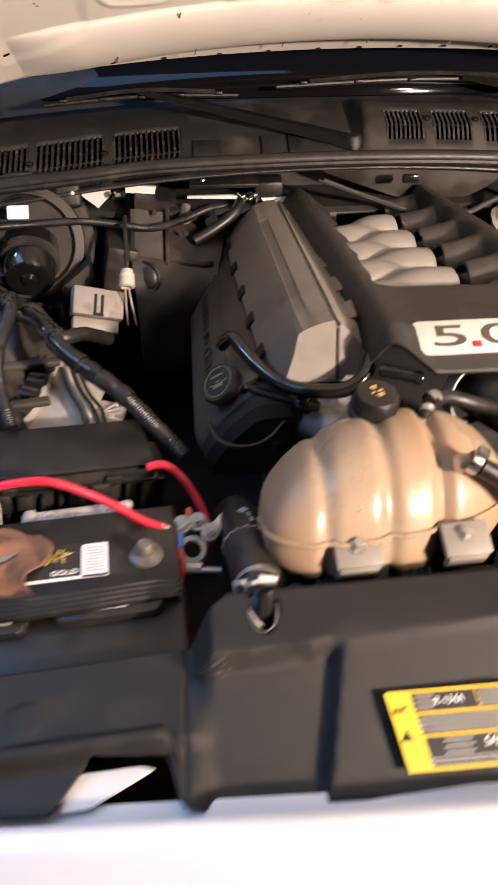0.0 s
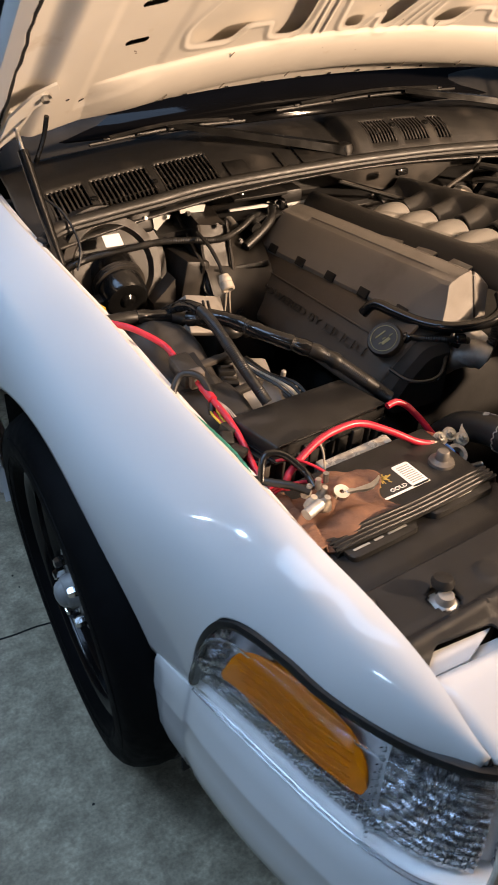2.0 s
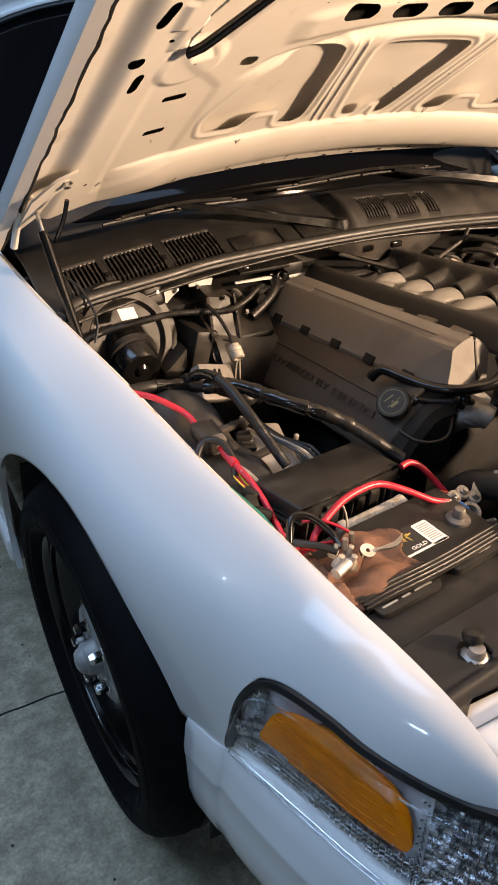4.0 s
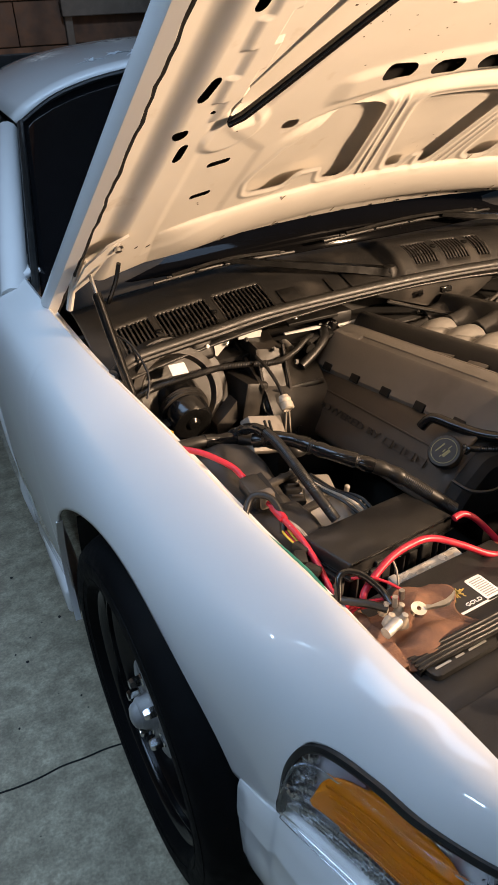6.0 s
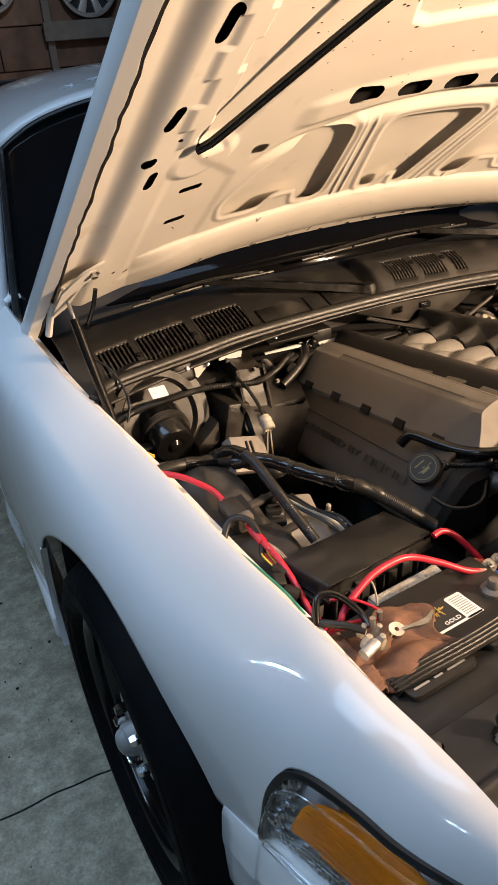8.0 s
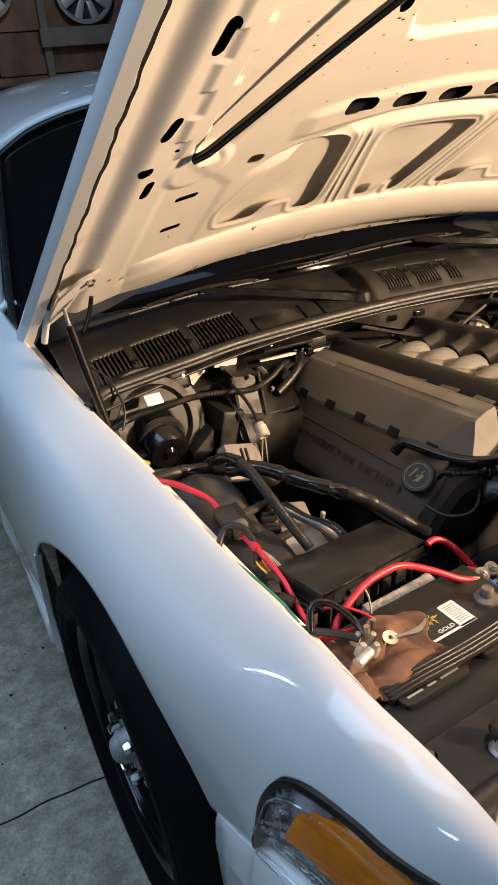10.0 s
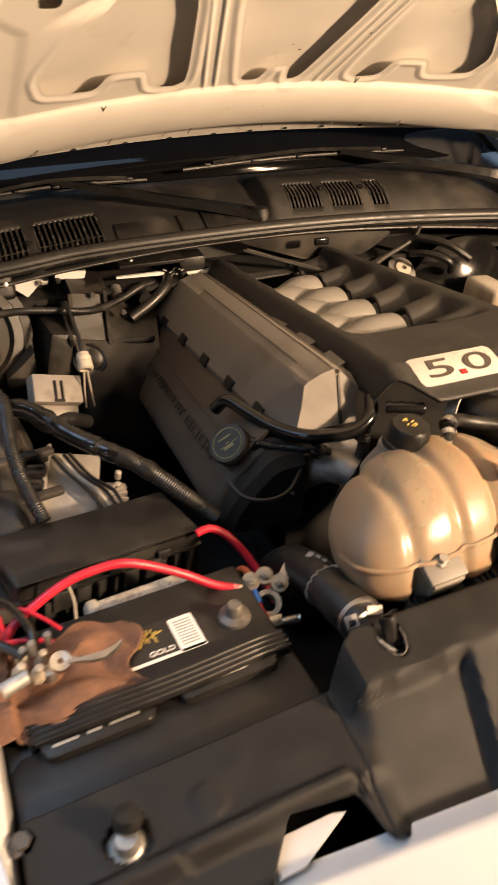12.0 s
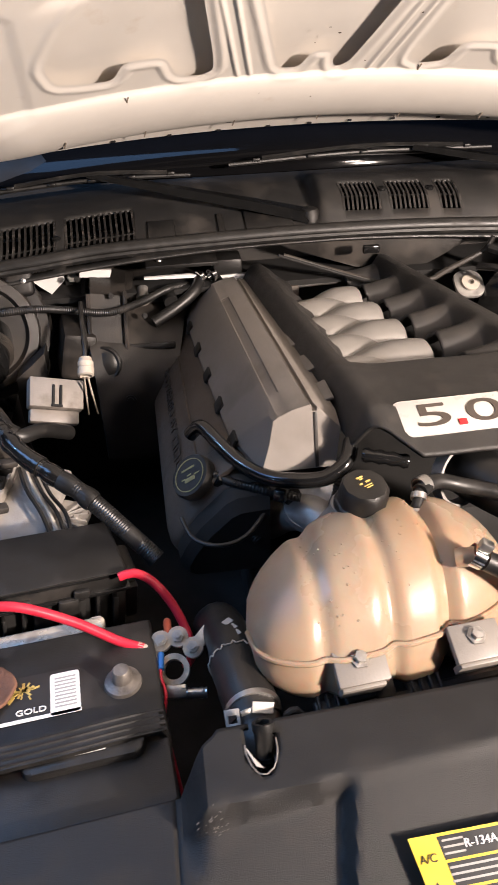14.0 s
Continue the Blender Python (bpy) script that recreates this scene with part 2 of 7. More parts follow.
def add_loft(bm, rings, closed=True, caps=True):
    """Joins rings of equally many points; closed: each ring is a loop."""
    vs = [[bm.verts.new(p) for p in ring] for ring in rings]
    n = len(vs[0])
    for a, b in zip(vs, vs[1:]):
        for i in range(n if closed else n - 1):
            j = (i + 1) % n
            try:
                bm.faces.new((a[i], a[j], b[j], b[i]))
            except ValueError:
                pass
    if caps and closed:
        bm.faces.new(vs[0][::-1]), bm.faces.new(vs[-1])
    return bm


def loft(rings, closed=True, caps=True):
    return add_loft(bmesh.new(), rings, closed, caps)


def add_lathe(bm, m, profile, n=32, a0=0.0, a1=2 * math.pi):
    """Turns a profile of (radius, height) about the local z of m."""
    rings = []
    full = abs(a1 - a0 - 2 * math.pi) < 1e-6
    steps = n if full else n + 1
    for r, h in profile:
        rings.append([m @ Vector((max(r, 1e-5) * math.cos(a0 + (a1 - a0) * k / n), max(r, 1e-5) * math.sin(a0 + (a1 - a0) * k / n), h)) for k in range(steps)])
    return add_loft(bm, rings, closed=full, caps=full and profile[0] != profile[-1])


def lathe(m, profile, n=32):
    return add_lathe(bmesh.new(), m, profile, n)


def smooth_line(points, step=0.008):
    """A smooth line through the points, sampled about every step metres."""
    pts = [Vector(p) for p in points]
    out = []
    for i in range(len(pts) - 1):
        p0, p1, p2, p3 = pts[max(i - 1, 0)], pts[i], pts[i + 1], pts[min(i + 2, len(pts) - 1)]
        n = max(2, int((p2 - p1).length / step))
        for k in range(n):
            t = k / n
            out.append(0.5 * ((2 * p1) + (p2 - p0) * t + (2 * p0 - 5 * p1 + 4 * p2 - p3) * t * t + (3 * p1 - p0 - 3 * p2 + p3) * t ** 3))
    out.append(pts[-1])
    return out


def add_tube(bm, points, radius, n=10, step=0.008, rib=0.0, pitch=0.004, caps=True, wobble=0.0):
    """A hose along a smooth line; rib > 0 gives it rings like split conduit."""
    line = smooth_line(points, pitch / 2 if rib else step)
    rings, side = [], None
    for i, p in enumerate(line):
        d = (line[min(i + 1, len(line) - 1)] - line[max(i - 1, 0)]).normalized()
        if side is None:
            side = d.orthogonal().normalized()
        side = (side - d * side.dot(d)).normalized()
        up = d.cross(side)
        r = radius * (1 + (rib if (i % 2 and rib) else 0)) * (1 + wobble * math.sin(i * 0.9) * math.sin(i * 0.23))
        rings.append([p + (side * math.cos(2 * math.pi * k / n) + up * math.sin(2 * math.pi * k / n)) * r for k in range(n)])
    return add_loft(bm, rings, True, caps)


def tube(points, radius, **kw):
    return add_tube(bmesh.new(), points, radius, **kw)


def prism(m, outline, h0, h1, bevel=0.0, seg=2):
    """An outline in the local xy of m, raised from h0 to h1."""
    bm = bmesh.new()
    lo = [bm.verts.new(m @ Vector((x, y, h0))) for x, y in outline]
    hi = [bm.verts.new(m @ Vector((x, y, h1))) for x, y in outline]
    bm.faces.new(lo[::-1])
    top = bm.faces.new(hi)
    n = len(outline)
    for i in range(n):
        bm.faces.new((lo[i], lo[(i + 1) % n], hi[(i + 1) % n], hi[i]))
    if bevel:
        bmesh.ops.bevel(bm, geom=list(top.edges), offset=bevel, segments=seg, profile=0.5, affect="EDGES")
    return bm


def rounded(w, h, r, n=5, cx=0.0, cy=0.0):
    out = []
    for sx, sy, a in ((1, 1, 0), (-1, 1, 90), (-1, -1, 180), (1, -1, 270)):
        for k in range(n + 1):
            t = radians(a + 90 * k / n)
            out.append((cx + sx * (w / 2 - r) + r * math.cos(t), cy + sy * (h / 2 - r) + r * math.sin(t)))
    return out


def frame_at(p, xdir, ydir):
    """A pose at p whose x runs along xdir and whose y lies near ydir."""
    x = Vector(xdir).normalized()
    z = x.cross(Vector(ydir)).normalized()
    y = z.cross(x)
    return Matrix(((x[0], y[0], z[0], p[0]), (x[1], y[1], z[1], p[1]), (x[2], y[2], z[2], p[2]), (0, 0, 0, 1)))


def along(p, d):
    """A pose at p whose z runs along d."""
    return Matrix.Translation(p) @ Vector(d).to_track_quat("Z", "Y").to_matrix().to_4x4()


def text_mesh(body, m, size, material, parent, name="lettering", label="", depth=0.0008, align="CENTER", shear=0.0, width=1.0):
    data = bpy.data.curves.new(name, "FONT")
    data.body, data.size, data.extrude, data.align_x, data.align_y, data.shear = body, size, depth, align, "CENTER", shear
    ob = bpy.data.objects.new(name, data)
    scene.collection.objects.link(ob)
    dg = bpy.context.evaluated_depsgraph_get()
    me = bpy.data.meshes.new_from_object(ob.evaluated_get(dg))
    bpy.data.objects.remove(ob)
    me.transform(m @ Matrix.Diagonal((width, 1, 1, 1)))
    me.materials.clear()
    me.materials.append(material)
    o = new(name, me)
    if parent is not None:
        o.parent = parent
        o.matrix_parent_inverse = parent_inverse(parent)
    if label:
        tagged(o, label)
    return o


def bars(m, rows, material, parent, name="print_line", h=0.0008):
    """Unreadable print as plain bars: rows of (x0, x1, y, height)."""
    for x0, x1, y, t in rows:
        part(name, box(m @ pose((x0 + x1) / 2, y, h / 2), x1 - x0, t, h, 0), material, parent, smooth=False)


# ---- garage ----
XC = -0.04  # the car's middle


def plank_mesh(sx, sy, sz, bevel=0.004):
    bm = box(Matrix(), sx, sy, sz, bevel, 1)
    me = bpy.data.meshes.new("plank")
    bm.to_mesh(me)
    bm.free()
    return me


floor = part("floor", box(pose(0, 1.2, -0.05), 8.4, 11.4, 0.1, 0), FLOOR_M, None, smooth=False)
tagged(floor, "grey worn concrete garage floor with cracked joints", "floor", kind="structure")
crack_rng = random.Random(31)
for x0, y0, x1, y1 in ((-4.1, 1.185, 4.1, 1.245), (-1.9, -4.0, -1.9, 6.1)):
    d = Vector((x1 - x0, y1 - y0, 0))
    n = int(d.length / 0.05)
    line = [Vector((x0, y0, 0.0)) + d * (k / n) + Vector((-d.y, d.x, 0)).normalized() * crack_rng.uniform(-0.004, 0.004) for k in range(n + 1)]
    part("joint", tube(line, 0.0024, n=6), VOID, floor, "dark uneven crack along the floor joint", smooth=False)
pebbles = bmesh.new()
rng = random.Random(4)
for _ in range(70):
    x, y, s = rng.uniform(-1.7, -0.95), rng.uniform(0.5, 2.6), rng.choice((0.002, 0.003, 0.003, 0.005))
    bmesh.ops.create_icosphere(pebbles, subdivisions=1, radius=s, matrix=pose(x, y, s * 0.4) @ Matrix.Diagonal((1, 1, 0.5, 1)))
tagged(part("floor_grit", pebbles, VOID), "dark crumbs and grit scattered on the concrete", "grit", kind="stuff")

for nm, m, sx, sy, sz, mt, lab in (
    ("wall_north", pose(0, 6.27, 1.5), 8.4, 0.1, 3.0, VOID, "dark backing behind the plank wall"),
    ("wall_west", pose(-4.25, 1.2, 1.5), 0.1, 11.4, 3.0, PLASTER, "plain grey garage side wall"),
    ("wall_east", pose(4.25, 1.2, 1.5), 0.1, 11.4, 3.0, PLASTER, "plain grey garage side wall"),
    ("wall_south", pose(0, -4.55, 1.5), 8.4, 0.1, 3.0, PLASTER, "plain grey garage end wall"),
    ("ceiling", pose(0, 1.2, 3.05), 8.6, 11.6, 0.1, PLASTER, "plain grey garage ceiling"),
):
    tagged(part(nm, box(m, sx, sy, sz, 0), mt, smooth=False), lab, nm.split("_")[0], kind="structure")

plank_wall = thing("plank_wall", 0, 6.2, 0, "wall of rough brown horizontal planks behind the car", "wall", kind="structure")
rng = random.Random(9)
z = 0.0
row = 0
while z < 2.95:
    h = 0.285
    x = -4.1 - (0.9 if row % 2 else 0.0)
    while x < 4.1:
        w = rng.uniform(1.5, 2.3)
        x1 = min(x + w, 4.15)
        ob = part("plank", box(pose(0, 0, 0), x1 - max(x, -4.15) - 0.006, 0.02, h - 0.008, 0.003, 1), WOOD_M, plank_wall, smooth=False)
        ob.location = ((x1 + max(x, -4.15)) / 2, 6.19 + rng.uniform(-0.004, 0.004), z + h / 2)
        x = x1
    z += h
    row += 1
for x in (-1.62, -0.30, 0.35, 0.985, 1.65):
    ob = part("stud", box(pose(0, 0, 0), 0.055, 0.04, 2.95, 0.004, 1), STUD_M, plank_wall, smooth=False)
    ob.location = (x, 6.155, 1.475)
for x0, x1, zc in ((0.30, 1.08, 1.66), (-1.68, -0.26, 1.95)):
    ob = part("rail", box(pose(0, 0, 0), x1 - x0, 0.045, 0.125, 0.004, 1), STUD_M, plank_wall, smooth=False)
    ob.location = ((x0 + x1) / 2, 6.11, zc)


def wheel_trim(x, y, z, r, turn):
    """A silver plastic wheel cover hung on the wall, facing the front."""
    t = thing("wheel_trim", x, y, z, "silver plastic wheel cover hanging on the plank wall", "wheel cover", "covers on the wall")
    m = pose(x, y, z, 90, 0, 0) @ pose(0, 0, 0, 0, 0, turn)
    bm = bmesh.new()
    add_lathe(bm, m, [(r * 0.86, 0.0), (r * 0.86, 0.02), (r * 0.93, 0.035), (r, 0.03), (r * 1.01, 0.01), (r * 1.0, 0.0), (r * 0.86, 0.0)], 48)
    part("rim_ring", bm, ALU, t)
    part("hub_disc", lathe(m, [(0.001, 0.0), (r * 0.36, 0.0), (r * 0.36, 0.03), (r * 0.3, 0.042), (r * 0.1, 0.046), (0.001, 0.046)], 40), ALU, t)
    for k in range(9):
        a = 2 * math.pi * k / 9
        s = m @ Matrix.Rotation(a, 4, "Z")
        w0, w1 = r * 0.095, r * 0.145
        part("spoke", prism(s, [(r * 0.3, -w0), (r * 0.9, -w1), (r * 0.9, w1), (r * 0.3, w0)], 0.004, 0.034, 0.006), ALU, t)
    part("back_plate", lathe(m, [(0.001, -0.012), (r * 0.95, -0.012), (r * 0.95, -0.004), (0.001, -0.004)], 40), VOID, t)
    return t


wheel_trim(0.665, 6.10, 1.945, 0.215, 8)
wheel_trim(-0.045, 6.12, 2.0, 0.215, 30)

# ---- car body ----
car = thing("car", XC, 1.02, 0, "white saloon car parked in a garage with its hood raised", "car")

CREST_Y = (0.20, 0.259, 0.35, 0.43, 0.52, 0.84, 1.11, 1.38, 1.7, 2.0)
CREST_X = (-0.60, -0.626, -0.640, -0.654, -0.676, -0.716, -0.752, -0.808, -0.838, -0.845)
CREST_Z = (0.665, 0.690, 0.732, 0.752, 0.772, 0.792, 0.828, 0.886, 0.925, 0.94)
SIDE_Y = (0.20, 0.259, 0.33, 0.40, 0.50, 0.56, 0.64, 0.80, 1.02, 1.4, 1.8, 2.0)
SIDE_X = (-0.605, -0.640, -0.698, -0.742, -0.785, -0.804, -0.824, -0.862, -0.895, -0.938, -0.966, -0.97)
LOW_Y = (0.20, 0.262, 0.28, 0.30, 0.324, 0.35, 0.401, 0.447, 0.48, 0.507, 0.525, 0.537, 0.547, 0.555, 0.561)
LOW_Z = (0.680, 0.680, 0.673, 0.673, 0.674, 0.676, 0.683, 0.691, 0.694, 0.692, 0.686, 0.677, 0.656, 0.622, 0.545)
WHEEL_Y, WHEEL_Z, ARCH = 1.045, 0.305, 0.380


def fender_section(y, side):
    xe, ze = ci(y, CREST_Y, CREST_X), ci(y, CREST_Y, CREST_Z)
    xw = ci(y, SIDE_Y, SIDE_X)
    zw = ci(y, (0.2, 0.4, 0.6, 1.0, 2.0), (0.62, 0.60, 0.56, 0.60, 0.64))
    if y < 0.561:
        low = ci(y, LOW_Y, LOW_Z)
    else:
        low = ci(y, (0.561, 0.568, 0.66), (0.545, 0.503, 0.487)) if y < 0.70 else 0.22
        d = ARCH ** 2 - ((y - WHEEL_Y) / (1.10 if y < WHEEL_Y else 1.0)) ** 2
        if d > 0:
            low = max(low, WHEEL_Z + math.sqrt(d))
    fl = ci(y, (0.35, 0.43, 0.51, 0.66), (0.003, 0.005, 0.024, 0.036))
    pts = [(xe + fl + 0.004, ze - 0.060), (xe + fl, ze - 0.045), (xe + 0.33 * fl, ze - 0.040), (xe + 0.2 * fl, ze - 0.006)]
    n, w, h = 30, xe - xw, ze - zw
    flat = min(max((y - 0.50) / 0.14, 0.0), 1.0)
    for k in range(n + 1):
        a = 0.5 * math.pi * k / n
        rx, rz = w * math.sin(a) ** 0.84, h * (1 - math.cos(a))
        t = k / n
        if t < 0.45:
            u = t / 0.45
            sx, sz = 0.60 * w * u, 0.27 * w * u ** 1.3
        else:
            u = (t - 0.45) / 0.55
            x1, z1 = 0.60 * w, 0.27 * w
            x2, z2 = x1 + 0.26 * w, z1 + 0.26 * w * 0.585
            x3, z3 = w, h - 0.60 * (h - z1)
            sx = x1 * (1 - u) ** 3 + 3 * x2 * u * (1 - u) ** 2 + 3 * x3 * u * u * (1 - u) + w * u ** 3
            sz = z1 * (1 - u) ** 3 + 3 * z2 * u * (1 - u) ** 2 + 3 * z3 * u * u * (1 - u) + h * u ** 3
        pts.append((xe - rx * (1 - flat) - sx * flat, ze - rz * (1 - flat) - sz * flat))
    tuck = 0.03 if y < 1.3 else 0.02
    for k in range(1, 11):
        pz = zw + (min(low, zw - 0.02) - zw) * k / 10
        pts.append((xw + tuck * min((zw - pz) / 0.32, 1.0) ** 2, pz))
    out = list(pts[:4])
    for (ax, az), (bx, bz) in zip(pts[3:], pts[4:]):
        if bz <= low:
            t = min(max((az - low) / max(az - bz, 1e-9), 0.0), 1.0)
            out.append((ax + (bx - ax) * t, low))
            break
        out.append((bx, bz))
    return [Vector((px if side < 0 else 2 * XC - px, y, pz)) for px, pz in out]


def resample(sec, n):
    d = [0.0]
    for a, b in zip(sec, sec[1:]):
        d.append(d[-1] + (b - a).length)
    out, j = [], 0
    for k in range(n):
        s = d[-1] * k / (n - 1)
        while j < len(d) - 2 and d[j + 1] < s:
            j += 1
        t = (s - d[j]) / max(d[j + 1] - d[j], 1e-9)
        out.append(sec[j].lerp(sec[j + 1], min(max(t, 0), 1)))
    return out


def fender(side):
    ys = list(np.linspace(0.262, 0.515, 40)) + list(np.linspace(0.52, 0.566, 40)) + list(np.linspace(0.57, 0.66, 16)) + list(np.linspace(0.664, 0.76, 40)) + list(np.linspace(0.765, 1.42, 90)) + list(np.linspace(1.43, 1.80, 20))
    rings = []
    for y in ys:
        sec = fender_section(float(y), side)
        rings.append(sec[:4] + resample(sec[4:], 44))
    bm = loft(rings, closed=False, caps=False)
    ob = part("fender", bm, PAINT, car, "glossy white front wing")
    sol = ob.modifiers.new("sheet", "SOLIDIFY")
    sol.thickness, sol.offset = 0.004, -1
    return ob


fender(-1)
fender(1)


def ring_arc(bm, x0, x1, r0, r1, a0, a1, n=40, cy=WHEEL_Y, cz=WHEEL_Z):
    """An arc of rectangular section about the axle."""
    rings = []
    for k in range(n + 1):
        a = radians(a0 + (a1 - a0) * k / n)
        c, s = math.cos(a), math.sin(a)
        rings.append([Vector((x, cy + r * c, cz + r * s)) for x, r in ((x0, r0), (x1, r0), (x1, r1), (x0, r1))])
    return add_loft(bm, rings)


part("wheel_well", ring_arc(bmesh.new(), -0.82, -0.61, 0.43, 0.435, -8, 188), VOID, car, "black plastic wheel-arch liner")
part("wheel_well", ring_arc(bmesh.new(), -0.885, -0.60, 0.400, 0.405, -40, 30), VOID, car, "black plastic wheel-arch liner")
part("arch_return", ring_arc(bmesh.new(), -0.934, -0.920, 0.3795, 0.3840, -14, 38), PAINT, car, "white folded edge of the wheel arch")
part("well_wall", box(pose(-0.62, 1.03, 0.30), 0.02, 0.82, 0.56, 0), VOID, car, "dark inner wheel-arch wall", smooth=False)

# door and sill behind the wheel
def flank(y0, y1, n=16):
    rings = []
    for y in np.linspace(y0, y1, n):
        y = float(y)
        bulge = 0.012 * math.sin((y - 1.8) * 0.8)
        rings.append([Vector((x - bulge, y, z)) for x, z in ((-0.80, 0.945), (-0.862, 0.938), (-0.912, 0.895), (-0.955, 0.80), (-0.972, 0.64), (-0.966, 0.50), (-0.955, 0.40), (-0.962, 0.34), (-0.95, 0.26), (-0.90, 0.22))])
    return loft(rings, closed=False, caps=False)


for nm, y0, y1 in (("front_door", 1.806, 2.86), ("rear_door", 2.866, 3.75), ("rear_wing", 3.756, 5.1)):
    ob = part(nm, flank(y0, y1), PAINT, car)
    s = ob.modifiers.new("sheet", "SOLIDIFY")
    s.thickness, s.offset = 0.02, -1
part("sill", box(pose(-0.912, 2.60, 0.240), 0.06, 2.30, 0.07, 0.012, 3), PAINT, car, "white sill below the doors")
part("trunk", box(pose(XC, 4.55, 0.86), 1.7, 1.25, 0.22, 0.08, 4), PAINT, car)

# roof, pillars and glass
def roof_point(u, v):
    """u across, -1 to 1; v from the windscreen top (0) to the back (1)."""
    y = 2.44 + 1.42 * v + 0.10 * (u * u) * (0.8 - 1.6 * v)
    half = 0.645 + 0.03 * math.sin(math.pi * v)
    z = 1.318 + 0.09 * math.sin(math.pi * (0.12 + 0.76 * v)) - 0.085 * u * u - 0.06 * abs(u) ** 6
    return Vector((XC + half * u, y, z))


def windscreen_point(u, v):
    """u across, -1 to 1; v from the base (0) to the top (1)."""
    base = Vector((XC + 0.80 * u, 1.60 + 0.15 * u * u, 0.895 + 0.035 * (1 - u * u)))
    top = roof_point(u, 0) + Vector((0, -0.012, -0.012))
    p = base.lerp(top, v)
    return p + Vector((0, -0.03, 0.045)) * math.sin(math.pi * v) * 0.6


def sheet(fn, nu, nv, name, material, parent, thick=0.006, label=""):
    rings = [[fn(-1 + 2 * i / nu, j / nv) for i in range(nu + 1)] for j in range(nv + 1)]
    ob = part(name, loft(rings, False, False), material, parent, label)
    s = ob.modifiers.new("sheet", "SOLIDIFY")
    s.thickness, s.offset = thick, 0
    return ob


roof = sheet(roof_point, 28, 24, "roof", PAINT, car, 0.03, "white roof with pale frosty marks")
rng = random.Random(3)
for cx, cy, s in ((-0.34, 0.10, 0.065), (-0.12, 0.13, 0.05), (-0.42, 0.13, 0.045), (0.12, 0.12, 0.06), (-0.55, 0.11, 0.05)):
    frost = bmesh.new()
    for k in range(9):
        a, ln = rng.uniform(0, 6.28), rng.uniform(0.4, 1.0) * s
        for t in np.linspace(0.05, 1, 7):
            u, v = cx + math.cos(a) * ln * float(t) / 0.62, cy + math.sin(a) * ln * float(t) / 1.4
            p = roof_point(u, max(v, 0.0)) + Vector((0, 0, 0.0165))
            bmesh.ops.create_icosphere(frost, subdivisions=1, radius=0.010 * (1.2 - float(t)), matrix=Matrix.Translation(p) @ Matrix.Diagonal((1, 1, 0.1, 1)))
    part("frost_mark", frost, FROST, roof, "pale frosty fern-like mark")
glass = sheet(windscreen_point, 24, 12, "windscreen", SCREEN_M, car, 0.005, "dark tinted windscreen")
glass.visible_shadow = False
for u, nm in ((-1, "a_pillar"), (1, "a_pillar")):
    line = [windscreen_point(u * 1.02, v) + Vector((u * 0.018, 0.016, 0.0)) for v in (0.0, 0.25, 0.5, 0.75, 1.0)]
    part(nm, tube(line, 0.034, n=12), PAINT, car, "white windscreen pillar")
    line = [windscreen_point(u * 0.985, v) + Vector((0, -0.006, 0.006)) for v in (0.0, 0.25, 0.5, 0.75, 1.0)]
    part("glass_seal", tube(line, 0.010, n=8), RUBBER, car, "black rubber windscreen seal")
line = [windscreen_point(u, 1.0) + Vector((0, -0.006, 0.006)) for u in np.linspace(-1, 1, 13)]
part("glass_seal", tube(line, 0.008, n=8), RUBBER, car, "black rubber windscreen seal")
for u in (-1, 1):
    for v0, v1 in ((0.03, 0.46), (0.52, 0.95)):
        pts = []
        for v in np.linspace(v0, v1, 8):
            top = roof_point(u * 0.99, float(v)) - Vector((0, 0, 0.03))
            pts.append((top, Vector((XC + u * 0.80, top.y + (0.0 if v > 0.1 else -0.1), 0.955))))
        rings = [[a.lerp(b, t) for t in (0, 0.33, 0.66, 1)] for a, b in pts]
        g = part("side_window", loft(rings, False, False), SMOKE, car, "dark tinted side window")
        s = g.modifiers.new("sheet", "SOLIDIFY")
        s.thickness = 0.005
        g.visible_shadow = False
part("cabin_lining", box(pose(XC, 3.2, 0.72), 1.5, 2.2, 0.4, 0.05), VOID, car, "dark seats and trim of the cabin")
part("rear_bulkhead", box(pose(XC, 3.72, 1.08), 1.46, 0.06, 0.62, 0.02), VOID, car, "dark rear seats and shelf")
part("dashboard", box(pose(XC, 1.95, 0.85, -8), 1.42, 0.55, 0.16, 0.05, 4), VOID, car, "dark dashboard")
for sx in (-1, 1):
    part("front_seat", box(pose(XC + 0.36 * sx, 2.85, 1.02, -14), 0.48, 0.16, 0.56, 0.06, 4), VOID, car, "dark front seat")

# wheel
HUB_Y, HUB_Z = 0.972, 0.334
wheel = part("wheel", lathe(pose(-0.78, HUB_Y, HUB_Z, 0, -90, 0), [(0.05, -0.1), (0.19, -0.09), (0.2, 0.0), (0.05, 0.0)], 32), VOID, car, "black steel wheel with a bright hub plate")
WM = pose(-0.894, HUB_Y, HUB_Z, 0, 0, 3.5) @ pose(0, 0, 0, 0, -90, 0)  # local z points outwards
tyre = part("tyre", lathe(WM, [(0.236, -0.19), (0.30, -0.212), (0.322, -0.195), (0.336, -0.165), (0.339, -0.10), (0.336, -0.038), (0.330, -0.018), (0.321, 0.000), (0.312, 0.010), (0.304, 0.0145), (0.290, 0.019), (0.272, 0.0195), (0.258, 0.015), (0.252, 0.0135), (0.248, 0.008), (0.240, -0.003), (0.236, -0.015), (0.236, -0.19)], 96), TYRE_M, wheel, "black road tyre")
